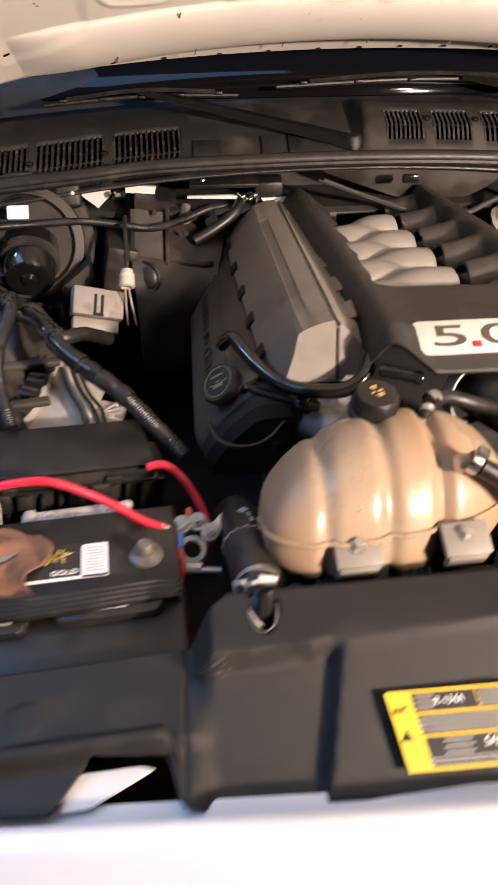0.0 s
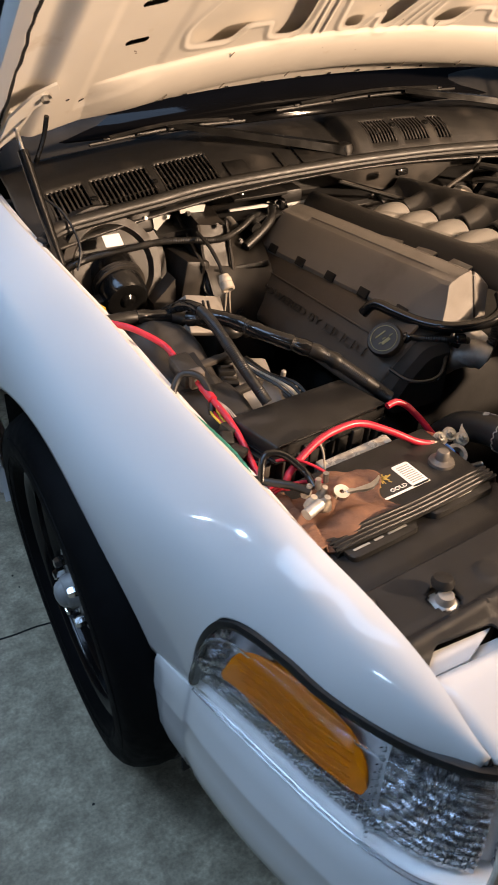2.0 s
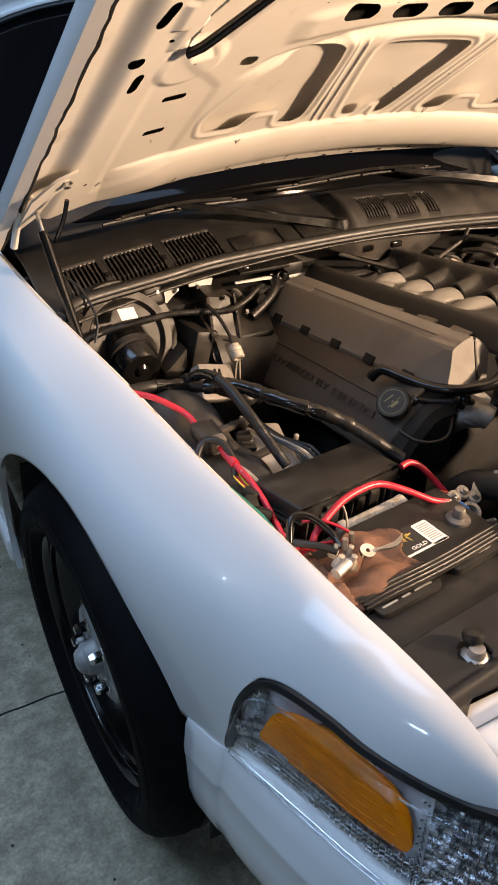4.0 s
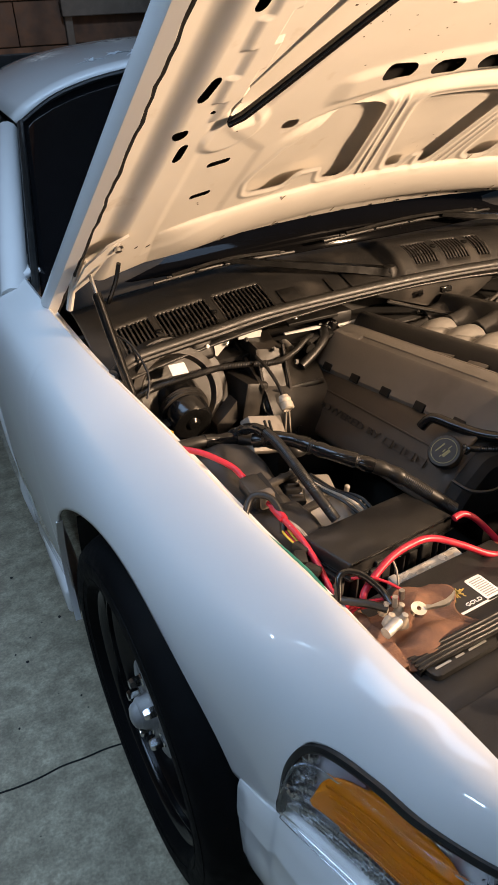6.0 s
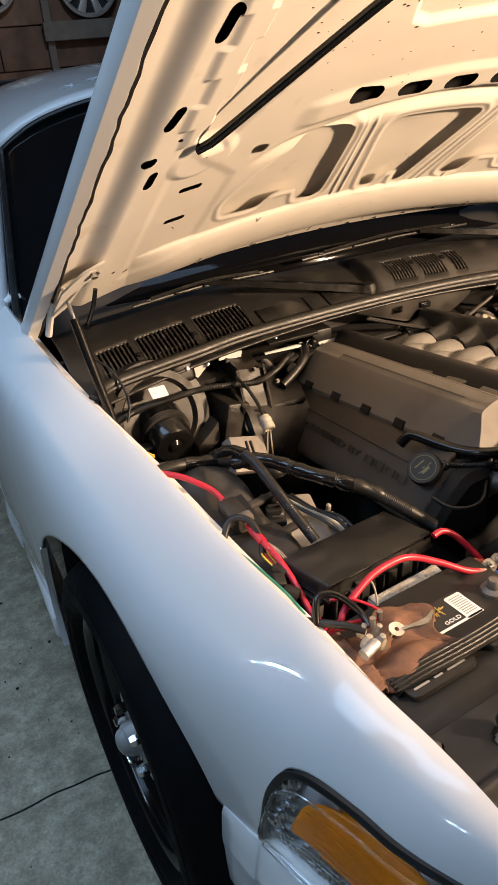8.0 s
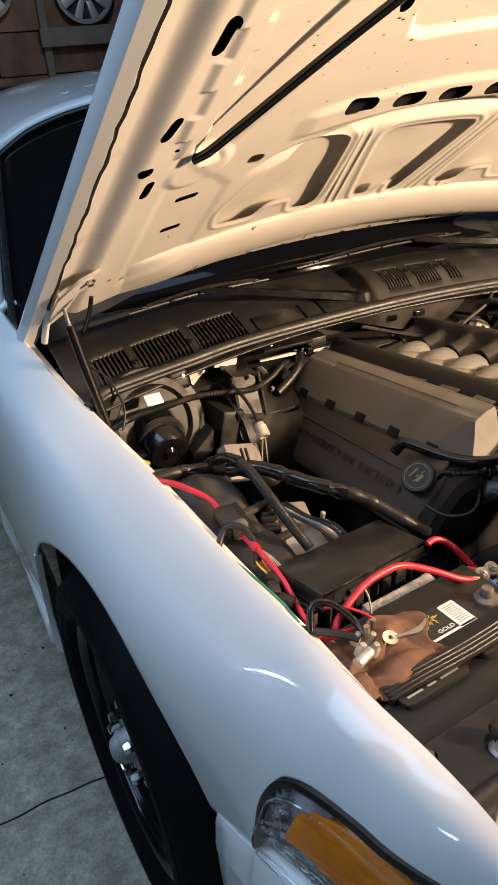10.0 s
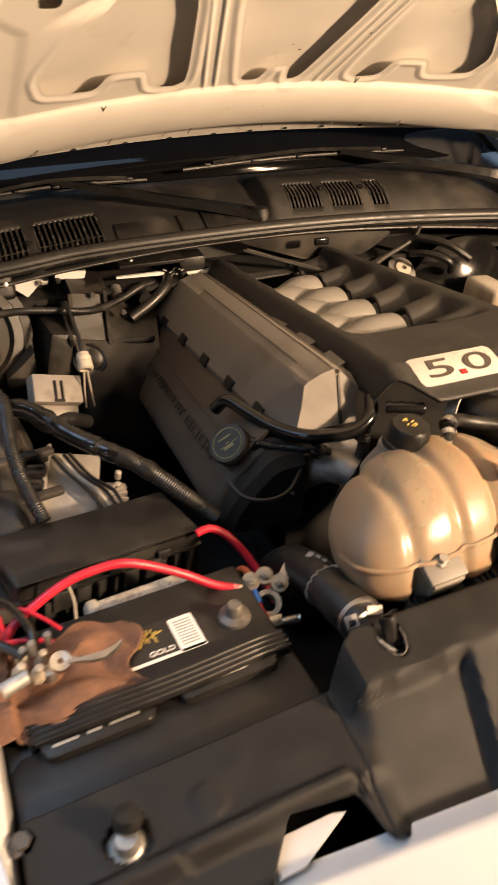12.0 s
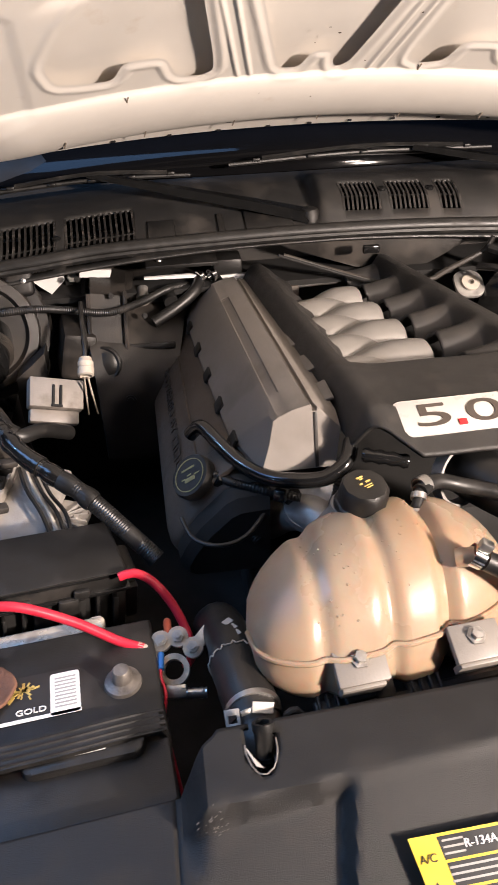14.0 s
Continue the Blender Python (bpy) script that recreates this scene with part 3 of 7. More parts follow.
for r, h in ((0.2960, 0.0170), (0.2640, 0.0170)):
    part("sidewall_rib", lathe(WM, [(r - 0.0016, h - 0.002), (r - 0.0008, h + 0.0012), (r + 0.0008, h + 0.0012), (r + 0.0016, h - 0.002), (r - 0.0016, h - 0.002)], 72), TYRE_M, tyre)
for k in range(3):
    part("tread_groove", lathe(WM, [(0.3385, -0.062 - 0.042 * k), (0.3397, -0.064 - 0.042 * k), (0.3397, -0.072 - 0.042 * k), (0.3385, -0.074 - 0.042 * k)], 72), VOID, tyre)
rim = part("rim", lathe(WM, [(0.222, -0.14), (0.226, -0.015), (0.231, -0.006), (0.236, -0.003), (0.238, -0.009), (0.231, -0.014), (0.2235, -0.017), (0.2225, -0.026), (0.2155, -0.032), (0.2125, -0.046), (0.2070, -0.052), (0.2040, -0.074), (0.1960, -0.086), (0.1860, -0.087), (0.1780, -0.076), (0.1690, -0.063), (0.1480, -0.052), (0.1300, -0.050), (0.1200, -0.046), (0.1120, -0.034), (0.1060, -0.030), (0.1010, -0.034), (0.0980, -0.046), (0.002, -0.05), (0.002, -0.14), (0.222, -0.14)], 80), RIM_M, wheel, "gloss-black pressed steel rim")
for k in range(10):
    a = 2 * math.pi * k / 10
    part("rim_hole", lathe(WM @ Matrix.Rotation(a, 4, "Z") @ pose(0.150, 0, -0.0515, 0, -20, 0) @ Matrix.Diagonal((0.8, 1.25, 1, 1)), [(0.002, 0.0), (0.0145, 0.0), (0.0175, 0.0016), (0.0195, 0.0004), (0.0195, -0.006), (0.002, -0.006)], 18), VOID, rim)
WMH = WM @ pose(0, 0, 0.010)
cap = part("hub_plate", lathe(WMH, [(0.002, -0.046), (0.093, -0.044), (0.0945, -0.036), (0.091, -0.031), (0.070, -0.029), (0.036, -0.029), (0.033, -0.025), (0.030, -0.008), (0.027, -0.004), (0.016, 0.0), (0.002, 0.001)], 56), HUB_M, wheel, "dull steel hub plate with a domed middle")
part("dust_cap", lathe(WMH, [(0.026, -0.006), (0.023, 0.003), (0.018, 0.008), (0.009, 0.011), (0.002, 0.0115)], 40), HUB_M, cap, "dull steel dust cap")
for k in range(5):
    a = 2 * math.pi * k / 5 + 0.45
    part("lug_nut", lathe(WMH @ Matrix.Rotation(a, 4, "Z") @ pose(0.0585, 0, -0.030), [(0.0135, 0.0), (0.0135, 0.004), (0.0112, 0.006), (0.0108, 0.022), (0.0085, 0.027), (0.001, 0.028)], 6), CHROME, cap, "chrome lug nut")

# nose: header panel, bumper skin, grille, lamps
def header_point(u, v):
    """u across, -1 to 1 from wing to wing; v from the hood gap (0) to the lamps (1)."""
    half = 0.603 - 0.019 * v
    x = XC + half * u
    back = 0.335 + 0.012 * u * u
    front = ci(abs(u), (0.0, 0.38, 0.44, 0.50, 0.64, 0.8, 0.93, 1.0), (0.165, 0.172, 0.200, 0.226, 0.236, 0.241, 0.243, 0.256))
    y = back + (front - back) * v
    z = 0.722 - 0.012 * u * u + -(0.010 * v + 0.045 * v ** 2.2) * (1 - 0.58 * u ** 8) - 0.010 * math.exp(-((abs(u) - 0.40 + 0.06 * v) / 0.05) ** 2) * v
    return Vector((x, y, z))


header = sheet(header_point, 60, 14, "header_panel", PAINT, car, 0.004, "white nose panel ahead of the hood gap")
part("header_lip", loft([[header_point(u, 0), header_point(u, 0) + Vector((0, 0.004, -0.03)), header_point(u, 0) + Vector((0, 0.03, -0.034))] for u in np.linspace(-1, 1, 41)], False, False), PAINT, car)


def bumper_ring(a):
    """a from -1 (left flank) to 1 (right flank)."""
    s = abs(a)
    sg = -1 if a < 0 else 1
    bs = (0, 0.35, 0.5, 0.6, 0.68, 0.76, 0.84, 0.90, 0.93, 0.96, 1.0)
    x = XC + sg * ci(s, bs, (0, 0.30, 0.462, 0.588, 0.652, 0.692, 0.736, 0.766, 0.772, 0.775, 0.789))
    y = ci(s, bs, (0.07, 0.118, 0.145, 0.186, 0.231, 0.287, 0.415, 0.519, 0.556, 0.580, 0.657))
    top = ci(s, bs, (0.532, 0.534, 0.536, 0.538, 0.539, 0.540, 0.541, 0.543, 0.538, 0.508, 0.492))
    o = Vector((sg * ci(s, (0, 0.5, 0.8, 1), (0, 0.25, 0.85, 1)), -ci(s, (0, 0.5, 0.8, 1), (1, 0.95, 0.5, 0.1)), 0)).normalized()
    out = []
    for d, z in ((-0.05, top), (-0.010, top - 0.001), (0.000, top - 0.010), (0.008, top - 0.034), (0.018, top - 0.062), (0.0195, top - 0.066), (0.0185, top - 0.070), (0.026, top - 0.10), (0.028, top - 0.135), (0.024, top - 0.165), (0.016, 0.36), (0.0, 0.325), (-0.03, 0.31), (-0.08, 0.305)):
        out.append(Vector((x, y, z)) + o * d * ci(s, (0.85, 1.0), (1.0, 0.3)))
    return out


ob = part("bumper_skin", loft([bumper_ring(a) for a in np.linspace(-1, 1, 141)], False, False), PAINT, car, "white front bumper skin")
s = ob.modifiers.new("sheet", "SOLIDIFY")
s.thickness, s.offset = 0.004, 1


def wing_edge(y):
    """The lower edge of the wing where the lamp meets it."""
    return fender_section(y, -1)[-1]


LAMP_T = (0.0, 0.035, 0.07, 0.095, 0.15, 0.249, 0.325, 0.415, 0.462, 0.51, 0.57, 0.66, 0.80, 1.0)
LAMP_TOP = [Vector(p) for p in ((-0.812, 0.560, 0.548), (-0.802, 0.5585, 0.612), (-0.793, 0.549, 0.650), (-0.783, 0.537, 0.672), (-0.770, 0.507, 0.690), (-0.746, 0.447, 0.690), (-0.729, 0.401, 0.682), (-0.701, 0.350, 0.675), (-0.684, 0.324, 0.672), (-0.667, 0.300, 0.671), (-0.638, 0.262, 0.678), (-0.590, 0.243, 0.670), (-0.49, 0.239, 0.663), (-0.325, 0.222, 0.652))]
LOW_T = (0.0, 0.045, 0.10, 0.17, 0.26, 0.36, 0.46, 0.56, 0.66, 0.80, 1.0)
LAMP_LOW = [Vector(p) for p in ((-0.816, 0.560, 0.546), (-0.812, 0.545, 0.547), (-0.803, 0.515, 0.547), (-0.790, 0.475, 0.547), (-0.772, 0.418, 0.547), (-0.750, 0.352, 0.546), (-0.724, 0.290, 0.545), (-0.688, 0.235, 0.544), (-0.62, 0.190, 0.543), (-0.50, 0.152, 0.541), (-0.335, 0.125, 0.54))]


def lamp_edge(t, top):
    """The lamp's outline: t from the wing's rear corner (0) round to the inner end (1), with the outward direction."""
    pts = LAMP_TOP if top else LAMP_LOW
    n = Vector((-ci(t, (0, 0.3, 0.5, 0.66, 1), (0.95, 0.88, 0.72, 0.35, 0.1)), -ci(t, (0, 0.3, 0.5, 0.66, 1), (0.3, 0.45, 0.7, 0.93, 0.99)), 0)).normalized()
    return Vector([ci(t, LAMP_T if top else LOW_T, [p[i] for p in pts]) for i in range(3)]), n


def lens_point(t, f, out=0.0):
    """A point of the lens: f from its top edge (0) to its bottom edge (1), out metres proud of it."""
    a, n = lamp_edge(t, True)
    b, _ = lamp_edge(t, False)
    return a.lerp(b, f) + n * (0.012 * max(math.sin(math.pi * f), 0) ** 0.7 + 0.001 + out)


def headlamp():
    body = part("headlamp", loft([[lens_point(t, f, -0.034) for f in (0.0, 0.25, 0.5, 0.75, 1.0)] for t in np.linspace(0.03, 1, 50)], False, False), HOUSING, car, "clear headlamp with an amber side lens")
    lens = part("clear_lens", loft([[lens_point(t, k / 12) for k in range(13)] for t in np.linspace(0.025, 1, 90)], False, False), LENS, body, "clear plastic lens")
    sol = lens.modifiers.new("sheet", "SOLIDIFY")
    sol.thickness, sol.offset = 0.003, -1
    lens.visible_shadow = False
    # amber marker: a rounded strip with fluted inner rows
    at, a0, a1 = (0.118, 0.125, 0.14, 0.17, 0.22, 0.30, 0.37, 0.40, 0.425, 0.432), (0.52, 0.42, 0.32, 0.23, 0.18, 0.16, 0.18, 0.24, 0.38, 0.50), (0.52, 0.60, 0.63, 0.65, 0.66, 0.67, 0.68, 0.68, 0.63, 0.50)
    rings = []
    for t in np.linspace(0.118, 0.432, 90):
        f0, f1 = ci(t, at, a0), ci(t, at, a1)
        rings.append([lens_point(t, f0 + (f1 - f0) * k / 24, -0.015 + 0.007 * min(1.0, 5 * min(k, 24 - k) / 24) ) for k in range(25)])
    am = part("amber_lens", loft(rings, False, False), AMBER, body, "amber side marker lens")
    am.modifiers.new("sheet", "SOLIDIFY").thickness = 0.003
    for row, f in enumerate((0.29, 0.36, 0.43, 0.50, 0.57)):
        bm = bmesh.new()
        for t in np.arange(0.155 + 0.01 * row, 0.40, 0.0055):
            p = lens_point(float(t), f, -0.0065)
            add_box(bm, Matrix.Translation(p) @ lamp_edge(t, True)[1].to_track_quat("Z", "Y").to_matrix().to_4x4(), 0.0035, 0.0045, 0.002, 0.0008, 1)
        tagged(part("prism_row", bm, AMBER, am, "row of small moulded prisms"), kind="stuff")
    # faceted reflector: two strips round the marker, the lamp bowl further in
    def facets(name, ts, fs, w, h, deep, label):
        bm = bmesh.new()
        for i, t in enumerate(ts):
            n = lamp_edge(t, True)[1]
            for k, f in enumerate(fs):
                p = lens_point(float(t), f, -deep)
                add_box(bm, Matrix.Translation(p) @ n.to_track_quat("Z", "Y").to_matrix().to_4x4() @ pose(0, 0, 0, 9 * math.sin(k * 2.1 + i), 14 * math.sin(i * 1.7 + k), 0), w, h, 0.006, 0)
        tagged(part(name, bm, REFLECTOR, body, label, smooth=False), kind="stuff")
    facets("marker_reflector", np.arange(0.03, 0.46, 0.011), (0.05, 0.11, 0.75, 0.81, 0.87, 0.93), 0.006, 0.005, 0.019, "silver facets round the amber marker")
    facets("marker_reflector", np.arange(0.035, 0.110, 0.012), (0.20, 0.30, 0.40, 0.52, 0.64), 0.007, 0.009, 0.020, "silver facets behind the marker")
    facets("lamp_reflector", np.arange(0.455, 0.615, 0.0075), [0.06 + 0.88 * k / 13 for k in range(14)], 0.0045, 0.0075, 0.022, "fluted silver reflector")
    facets("lamp_reflector", np.arange(0.648, 0.985, 0.0135), [0.06 + 0.88 * k / 9 for k in range(10)], 0.0085, 0.0115, 0.030, "faceted silver reflector behind the main lamp")
    part("lamp_divider", tube([lens_point(0.63, f, -0.004) for f in (0.0, 0.25, 0.5, 0.75, 1.0)], 0.005, n=8), BEIGE, body, "pale divider between side and main lamp")
    for t, r in ((0.74, 0.030), (0.88, 0.036)):
        bowl = part("lamp_bowl", lathe(along(lens_point(t, 0.5, -0.040), lamp_edge(t, True)[1]), [(0.006, 0.0), (r * 0.5, 0.004), (r * 0.85, 0.014), (r * 1.1, 0.028), (r * 1.14, 0.028), (r * 0.9, 0.010), (0.006, -0.004), (0.006, 0.0)], 24), CHROME, body, "round chrome reflector bowl")
        part("bulb", lathe(along(lens_point(t, 0.5, -0.040), lamp_edge(t, True)[1]), [(0.006, 0.0), (0.007, 0.012), (0.005, 0.020), (0.001, 0.022)], 16), AMBER, bowl, "small amber bulb")
    part("lamp_rail", tube([lens_point(t, 0.30, -0.020) for t in np.linspace(0.65, 0.97, 12)], 0.003, n=6), CHROME, body)
    # ridged wall between marker and lamp bowl
    for k in range(14):
        f = 0.06 + 0.86 * k / 13
        part("ridge", tube([lens_point(0.437, f, -0.016), lens_point(0.446, f, -0.004)], 0.0022, n=6), LENS, body)
    part("reflex_eye", lathe(along(lens_point(0.075, 0.45, -0.008), lamp_edge(0.07, True)[1]), [(0.003, 0), (0.009, 0), (0.010, 0.004), (0.007, 0.006), (0.003, 0.004), (0.003, 0)], 20), CHROME, body, "round chrome fastener")
    edge = [lamp_edge(t, True)[0] + lamp_edge(t, True)[1] * 0.002 for t in np.linspace(0.0, 0.60, 90)]
    rings = []
    for i, p in enumerate(edge):
        d = (edge[min(i + 2, 89)] - edge[max(i - 2, 0)]).normalized()
        n = lamp_edge(0.60 * i / 89, True)[1]
        dn = d.cross(n).normalized()
        if dn.dot(Vector((-0.76, 0.40, 0.57)) - p) < 0 and i < 30 or (i >= 30 and dn.z > 0):
            dn = -dn
        rings.append([p - dn * 0.003 + n * 0.002, p + dn * 0.002 + n * 0.005, p + dn * 0.006 + n * 0.0045, p + dn * 0.008 - n * 0.004, p - dn * 0.003 - n * 0.006])
    part("lamp_seal", loft(rings), RUBBER, body, "black rubber seal")
    rim = [lens_point(t, 1.0, 0.002) for t in np.linspace(0.03, 1, 50)]
    part("lens_rim", tube(rim, 0.003, n=8), LENS, body)
    rim = [lens_point(t, 0.16 if t > 0.05 else 0.3, 0.0) for t in np.linspace(0.05, 1, 50)]
    part("lens_ledge", tube(rim, 0.0022, n=6), LENS, body)
    return body


headlamp()
grille = part("grille", box(pose(XC, 0.185, 0.59), 0.50, 0.02, 0.12, 0.01), VOID, car, "dark grille with a black surround")
part("grille_surround", tube([(XC - 0.255, 0.165, 0.54), (XC - 0.262, 0.165, 0.62), (XC - 0.235, 0.16, 0.652), (XC, 0.145, 0.66), (XC + 0.235, 0.16, 0.652), (XC + 0.262, 0.165, 0.62), (XC + 0.255, 0.165, 0.54)], 0.010, n=10), BLACK, grille)
for k in range(12):
    part("grille_bar", box(pose(XC - 0.22 + 0.04 * k, 0.168, 0.59), 0.008, 0.02, 0.10, 0.002), BLACK, grille)

# ---- raised hood ----
def hood_z(x, y):
    return 1.135 + (1.43 - y) * 0.713 - 0.2 * (x - XC - 0.02) ** 2


HN = Vector((0, 0.5805, 0.8142))  # away from the engine bay


def hood_edge(y):
    return -0.815 + (1.535 - y) * 0.14


def sd_poly(px, py, poly):
    """Signed distance of arrays of points to a polygon, negative inside."""
    d = np.full(px.shape, 1e9)
    inside = np.zeros(px.shape, bool)
    n = len(poly)
    for i in range(n):
        ax, ay = poly[i]
        bx, by = poly[(i + 1) % n]
        ex, ey = bx - ax, by - ay
        wx, wy = px - ax, py - ay
        t = np.clip((wx * ex + wy * ey) / (ex * ex + ey * ey), 0, 1)
        d = np.minimum(d, np.hypot(wx - ex * t, wy - ey * t))
        c = ((ay > py) != (by > py)) & (px < (bx - ax) * (py - ay) / (by - ay + 1e-12) + ax)
        inside ^= c
    return np.where(inside, -d, d)


def step(d, w):
    t = np.clip(0.5 - d / w, 0, 1)
    return t * t * (3 - 2 * t)


def mirror(poly):
    return [(2 * XC - x, y) for x, y in poly]


def rounded_corners(poly, k=0.16, times=2):
    """Cuts the corners of a polygon, so that they read as pressed radii."""
    for _ in range(times):
        out = []
        for (ax, ay), (bx, by) in zip(poly, poly[1:] + poly[:1]):
            out += [(ax + (bx - ax) * k, ay + (by - ay) * k), (bx + (ax - bx) * k, by + (ay - by) * k)]
        poly = out
    return poly


POCKET_A = rounded_corners([(-0.448, 1.345), (-0.438, 1.388), (-0.395, 1.399), (-0.353, 1.404), (-0.333, 1.368), (-0.270, 1.372), (-0.256, 1.419), (-0.215, 1.427), (-0.194, 1.414), (-0.226, 1.224), (-0.250, 1.211), (-0.33, 1.212), (-0.400, 1.275)])
POCKET_B = rounded_corners([(-0.096, 1.420), (-0.086, 1.430), (-0.060, 1.430), (-0.044, 1.394), (-0.012, 1.394), (-0.004, 1.431), (0.008, 1.432), (0.022, 1.420), (0.074, 1.240), (0.060, 1.226), (-0.138, 1.220), (-0.150, 1.236)])
POCKET_D = [(-0.285, 0.97), (-0.272, 1.0), (-0.24, 1.012), (0.16, 1.012), (0.192, 1.0), (0.205, 0.97), (0.17, 0.62), (-0.25, 0.62)]
GROOVE = [(-0.585, 1.10), (-0.555, 1.15), (-0.525, 1.15), (-0.21, 0.78), (-0.27, 0.72), (-0.30, 0.72)]
HOLES = [  # x, y, half length, half width, turn in degrees
    (-0.6385, 1.043, 0.021, 0.0095, -65), (-0.608, 0.907, 0.026, 0.0100, -78), (-0.6585, 1.1215, 0.0125, 0.0090, 0), (-0.6455, 1.1685, 0.019, 0.0085, -79),
    (-0.550, 1.247, 0.023, 0.006, 8), (-0.556, 1.335, 0.022, 0.006, 8), (-0.436, 1.200, 0.017, 0.009, 15), (-0.33, 0.93, 0.03, 0.010, 60),
    (-0.270, 1.132, 0.033, 0.0145, 6), (-0.168, 1.140, 0.033, 0.0145, 3), (-0.066, 1.144, 0.033, 0.0145, 0), (0.036, 1.142, 0.033, 0.0145, -3), (0.138, 1.136, 0.033, 0.0145, -6),
    (-0.63, 1.462, 0.006, 0.003, 0), (-0.46, 1.535, 0.005, 0.003, 0), (-0.24, 1.568, 0.005, 0.003, 0), (0.02, 1.575, 0.005, 0.003, 0), (0.25, 1.568, 0.005, 0.003, 0), (-0.66, 1.44, 0.004, 0.003, 0), (-0.30, 1.26, 0.004, 0.002, 0), (-0.615, 1.095, 0.004, 0.003, 0),
]


def hood_relief(x, y):
    """Height of the inner panel's relief, along the outward normal."""
    h = np.zeros(x.shape)
    pa = np.minimum(sd_poly(x, y, POCKET_A), sd_poly(x, y, mirror(POCKET_A)))
    pb = sd_poly(x, y, POCKET_B)
    h -= 0.0025 * step(np.abs(np.minimum(pa, pb) - 0.014) - 0.005, 0.012)
    h += 0.010 * step(sd_poly(x, y, POCKET_D), 0.014)
    # double ribs between the pockets
    for x0, x1 in ((-0.148, -0.196), (2 * XC + 0.148, 2 * XC + 0.196)):
        c = x0 + (x1 - x0) * (1.43 - y) / 0.21
        band = step(np.abs(y - 1.325) - 0.115, 0.02)
        h -= 0.003 * band * (step(np.abs(x - c - 0.009) - 0.003, 0.006) + step(np.abs(x - c + 0.011) - 0.003, 0.006))
    # rounded cross band along the rear edge and a shallow flange behind it
    yb = y + 0.06 * (x - XC) ** 2
    band = np.clip(1 - ((yb - 1.505) / 0.062) ** 2, 0, 1) * step(np.abs(x - XC) - 0.52, 0.12)
    h -= 0.018 * np.sqrt(band)
    h += 0.010 * step(1.565 - yb, 0.03)
    # channel ahead of the pockets
    h += 0.012 * np.exp(-((y - 1.183 - 0.35 * (x - XC) ** 2) / 0.012) ** 2) * step(np.abs(x - XC) - 0.36, 0.1)
    h -= 0.006 * step(np.abs(y - 1.14 - 0.1 * (x - XC) ** 2) - 0.026, 0.02) * step(np.abs(x - XC) - 0.33, 0.05)
    # groove that holds the prop rod, on both sides
    for g in (GROOVE, mirror(GROOVE)):
        h += 0.010 * step(sd_poly(x, y, g), 0.016)
    # triangular panels at the rear corners
    for sg in (-1, 1):
        cx = x if sg < 0 else 2 * XC - x
        tri = sd_poly(cx, y, [(-0.635, 1.48), (-0.60, 1.11), (-0.55, 1.17), (-0.47, 1.25), (-0.49, 1.44)])
        h += 0.0025 * step(tri, 0.022)
        dome = np.hypot((cx + 0.555) / 0.055, (y - 1.165) / 0.04) - 1
        h -= 0.006 * step(dome * 0.05, 0.02)
    # stepped flange with tabs beside the rod, on both sides
    for sg in (-1, 1):
        cx = x if sg < 0 else 2 * XC - x
        edge = -0.578 + 0.105 * (1.12 - y) + 0.012 * np.where(np.mod(y - 0.02, 0.088) < 0.044, 1.0, 0.0)
        band = step(cx - edge, 0.004) * step(edge - 0.045 - cx, 0.02) * step(y - 1.115, 0.006)
        h -= 0.006 * band
    # outer margin rises to the skin
    e = -0.815 + (1.535 - y) * 0.14
    for sg in (-1, 1):
        cx = x if sg < 0 else 2 * XC - x
        h += 0.020 * step(cx - (e + 0.075), 0.05)
    return h


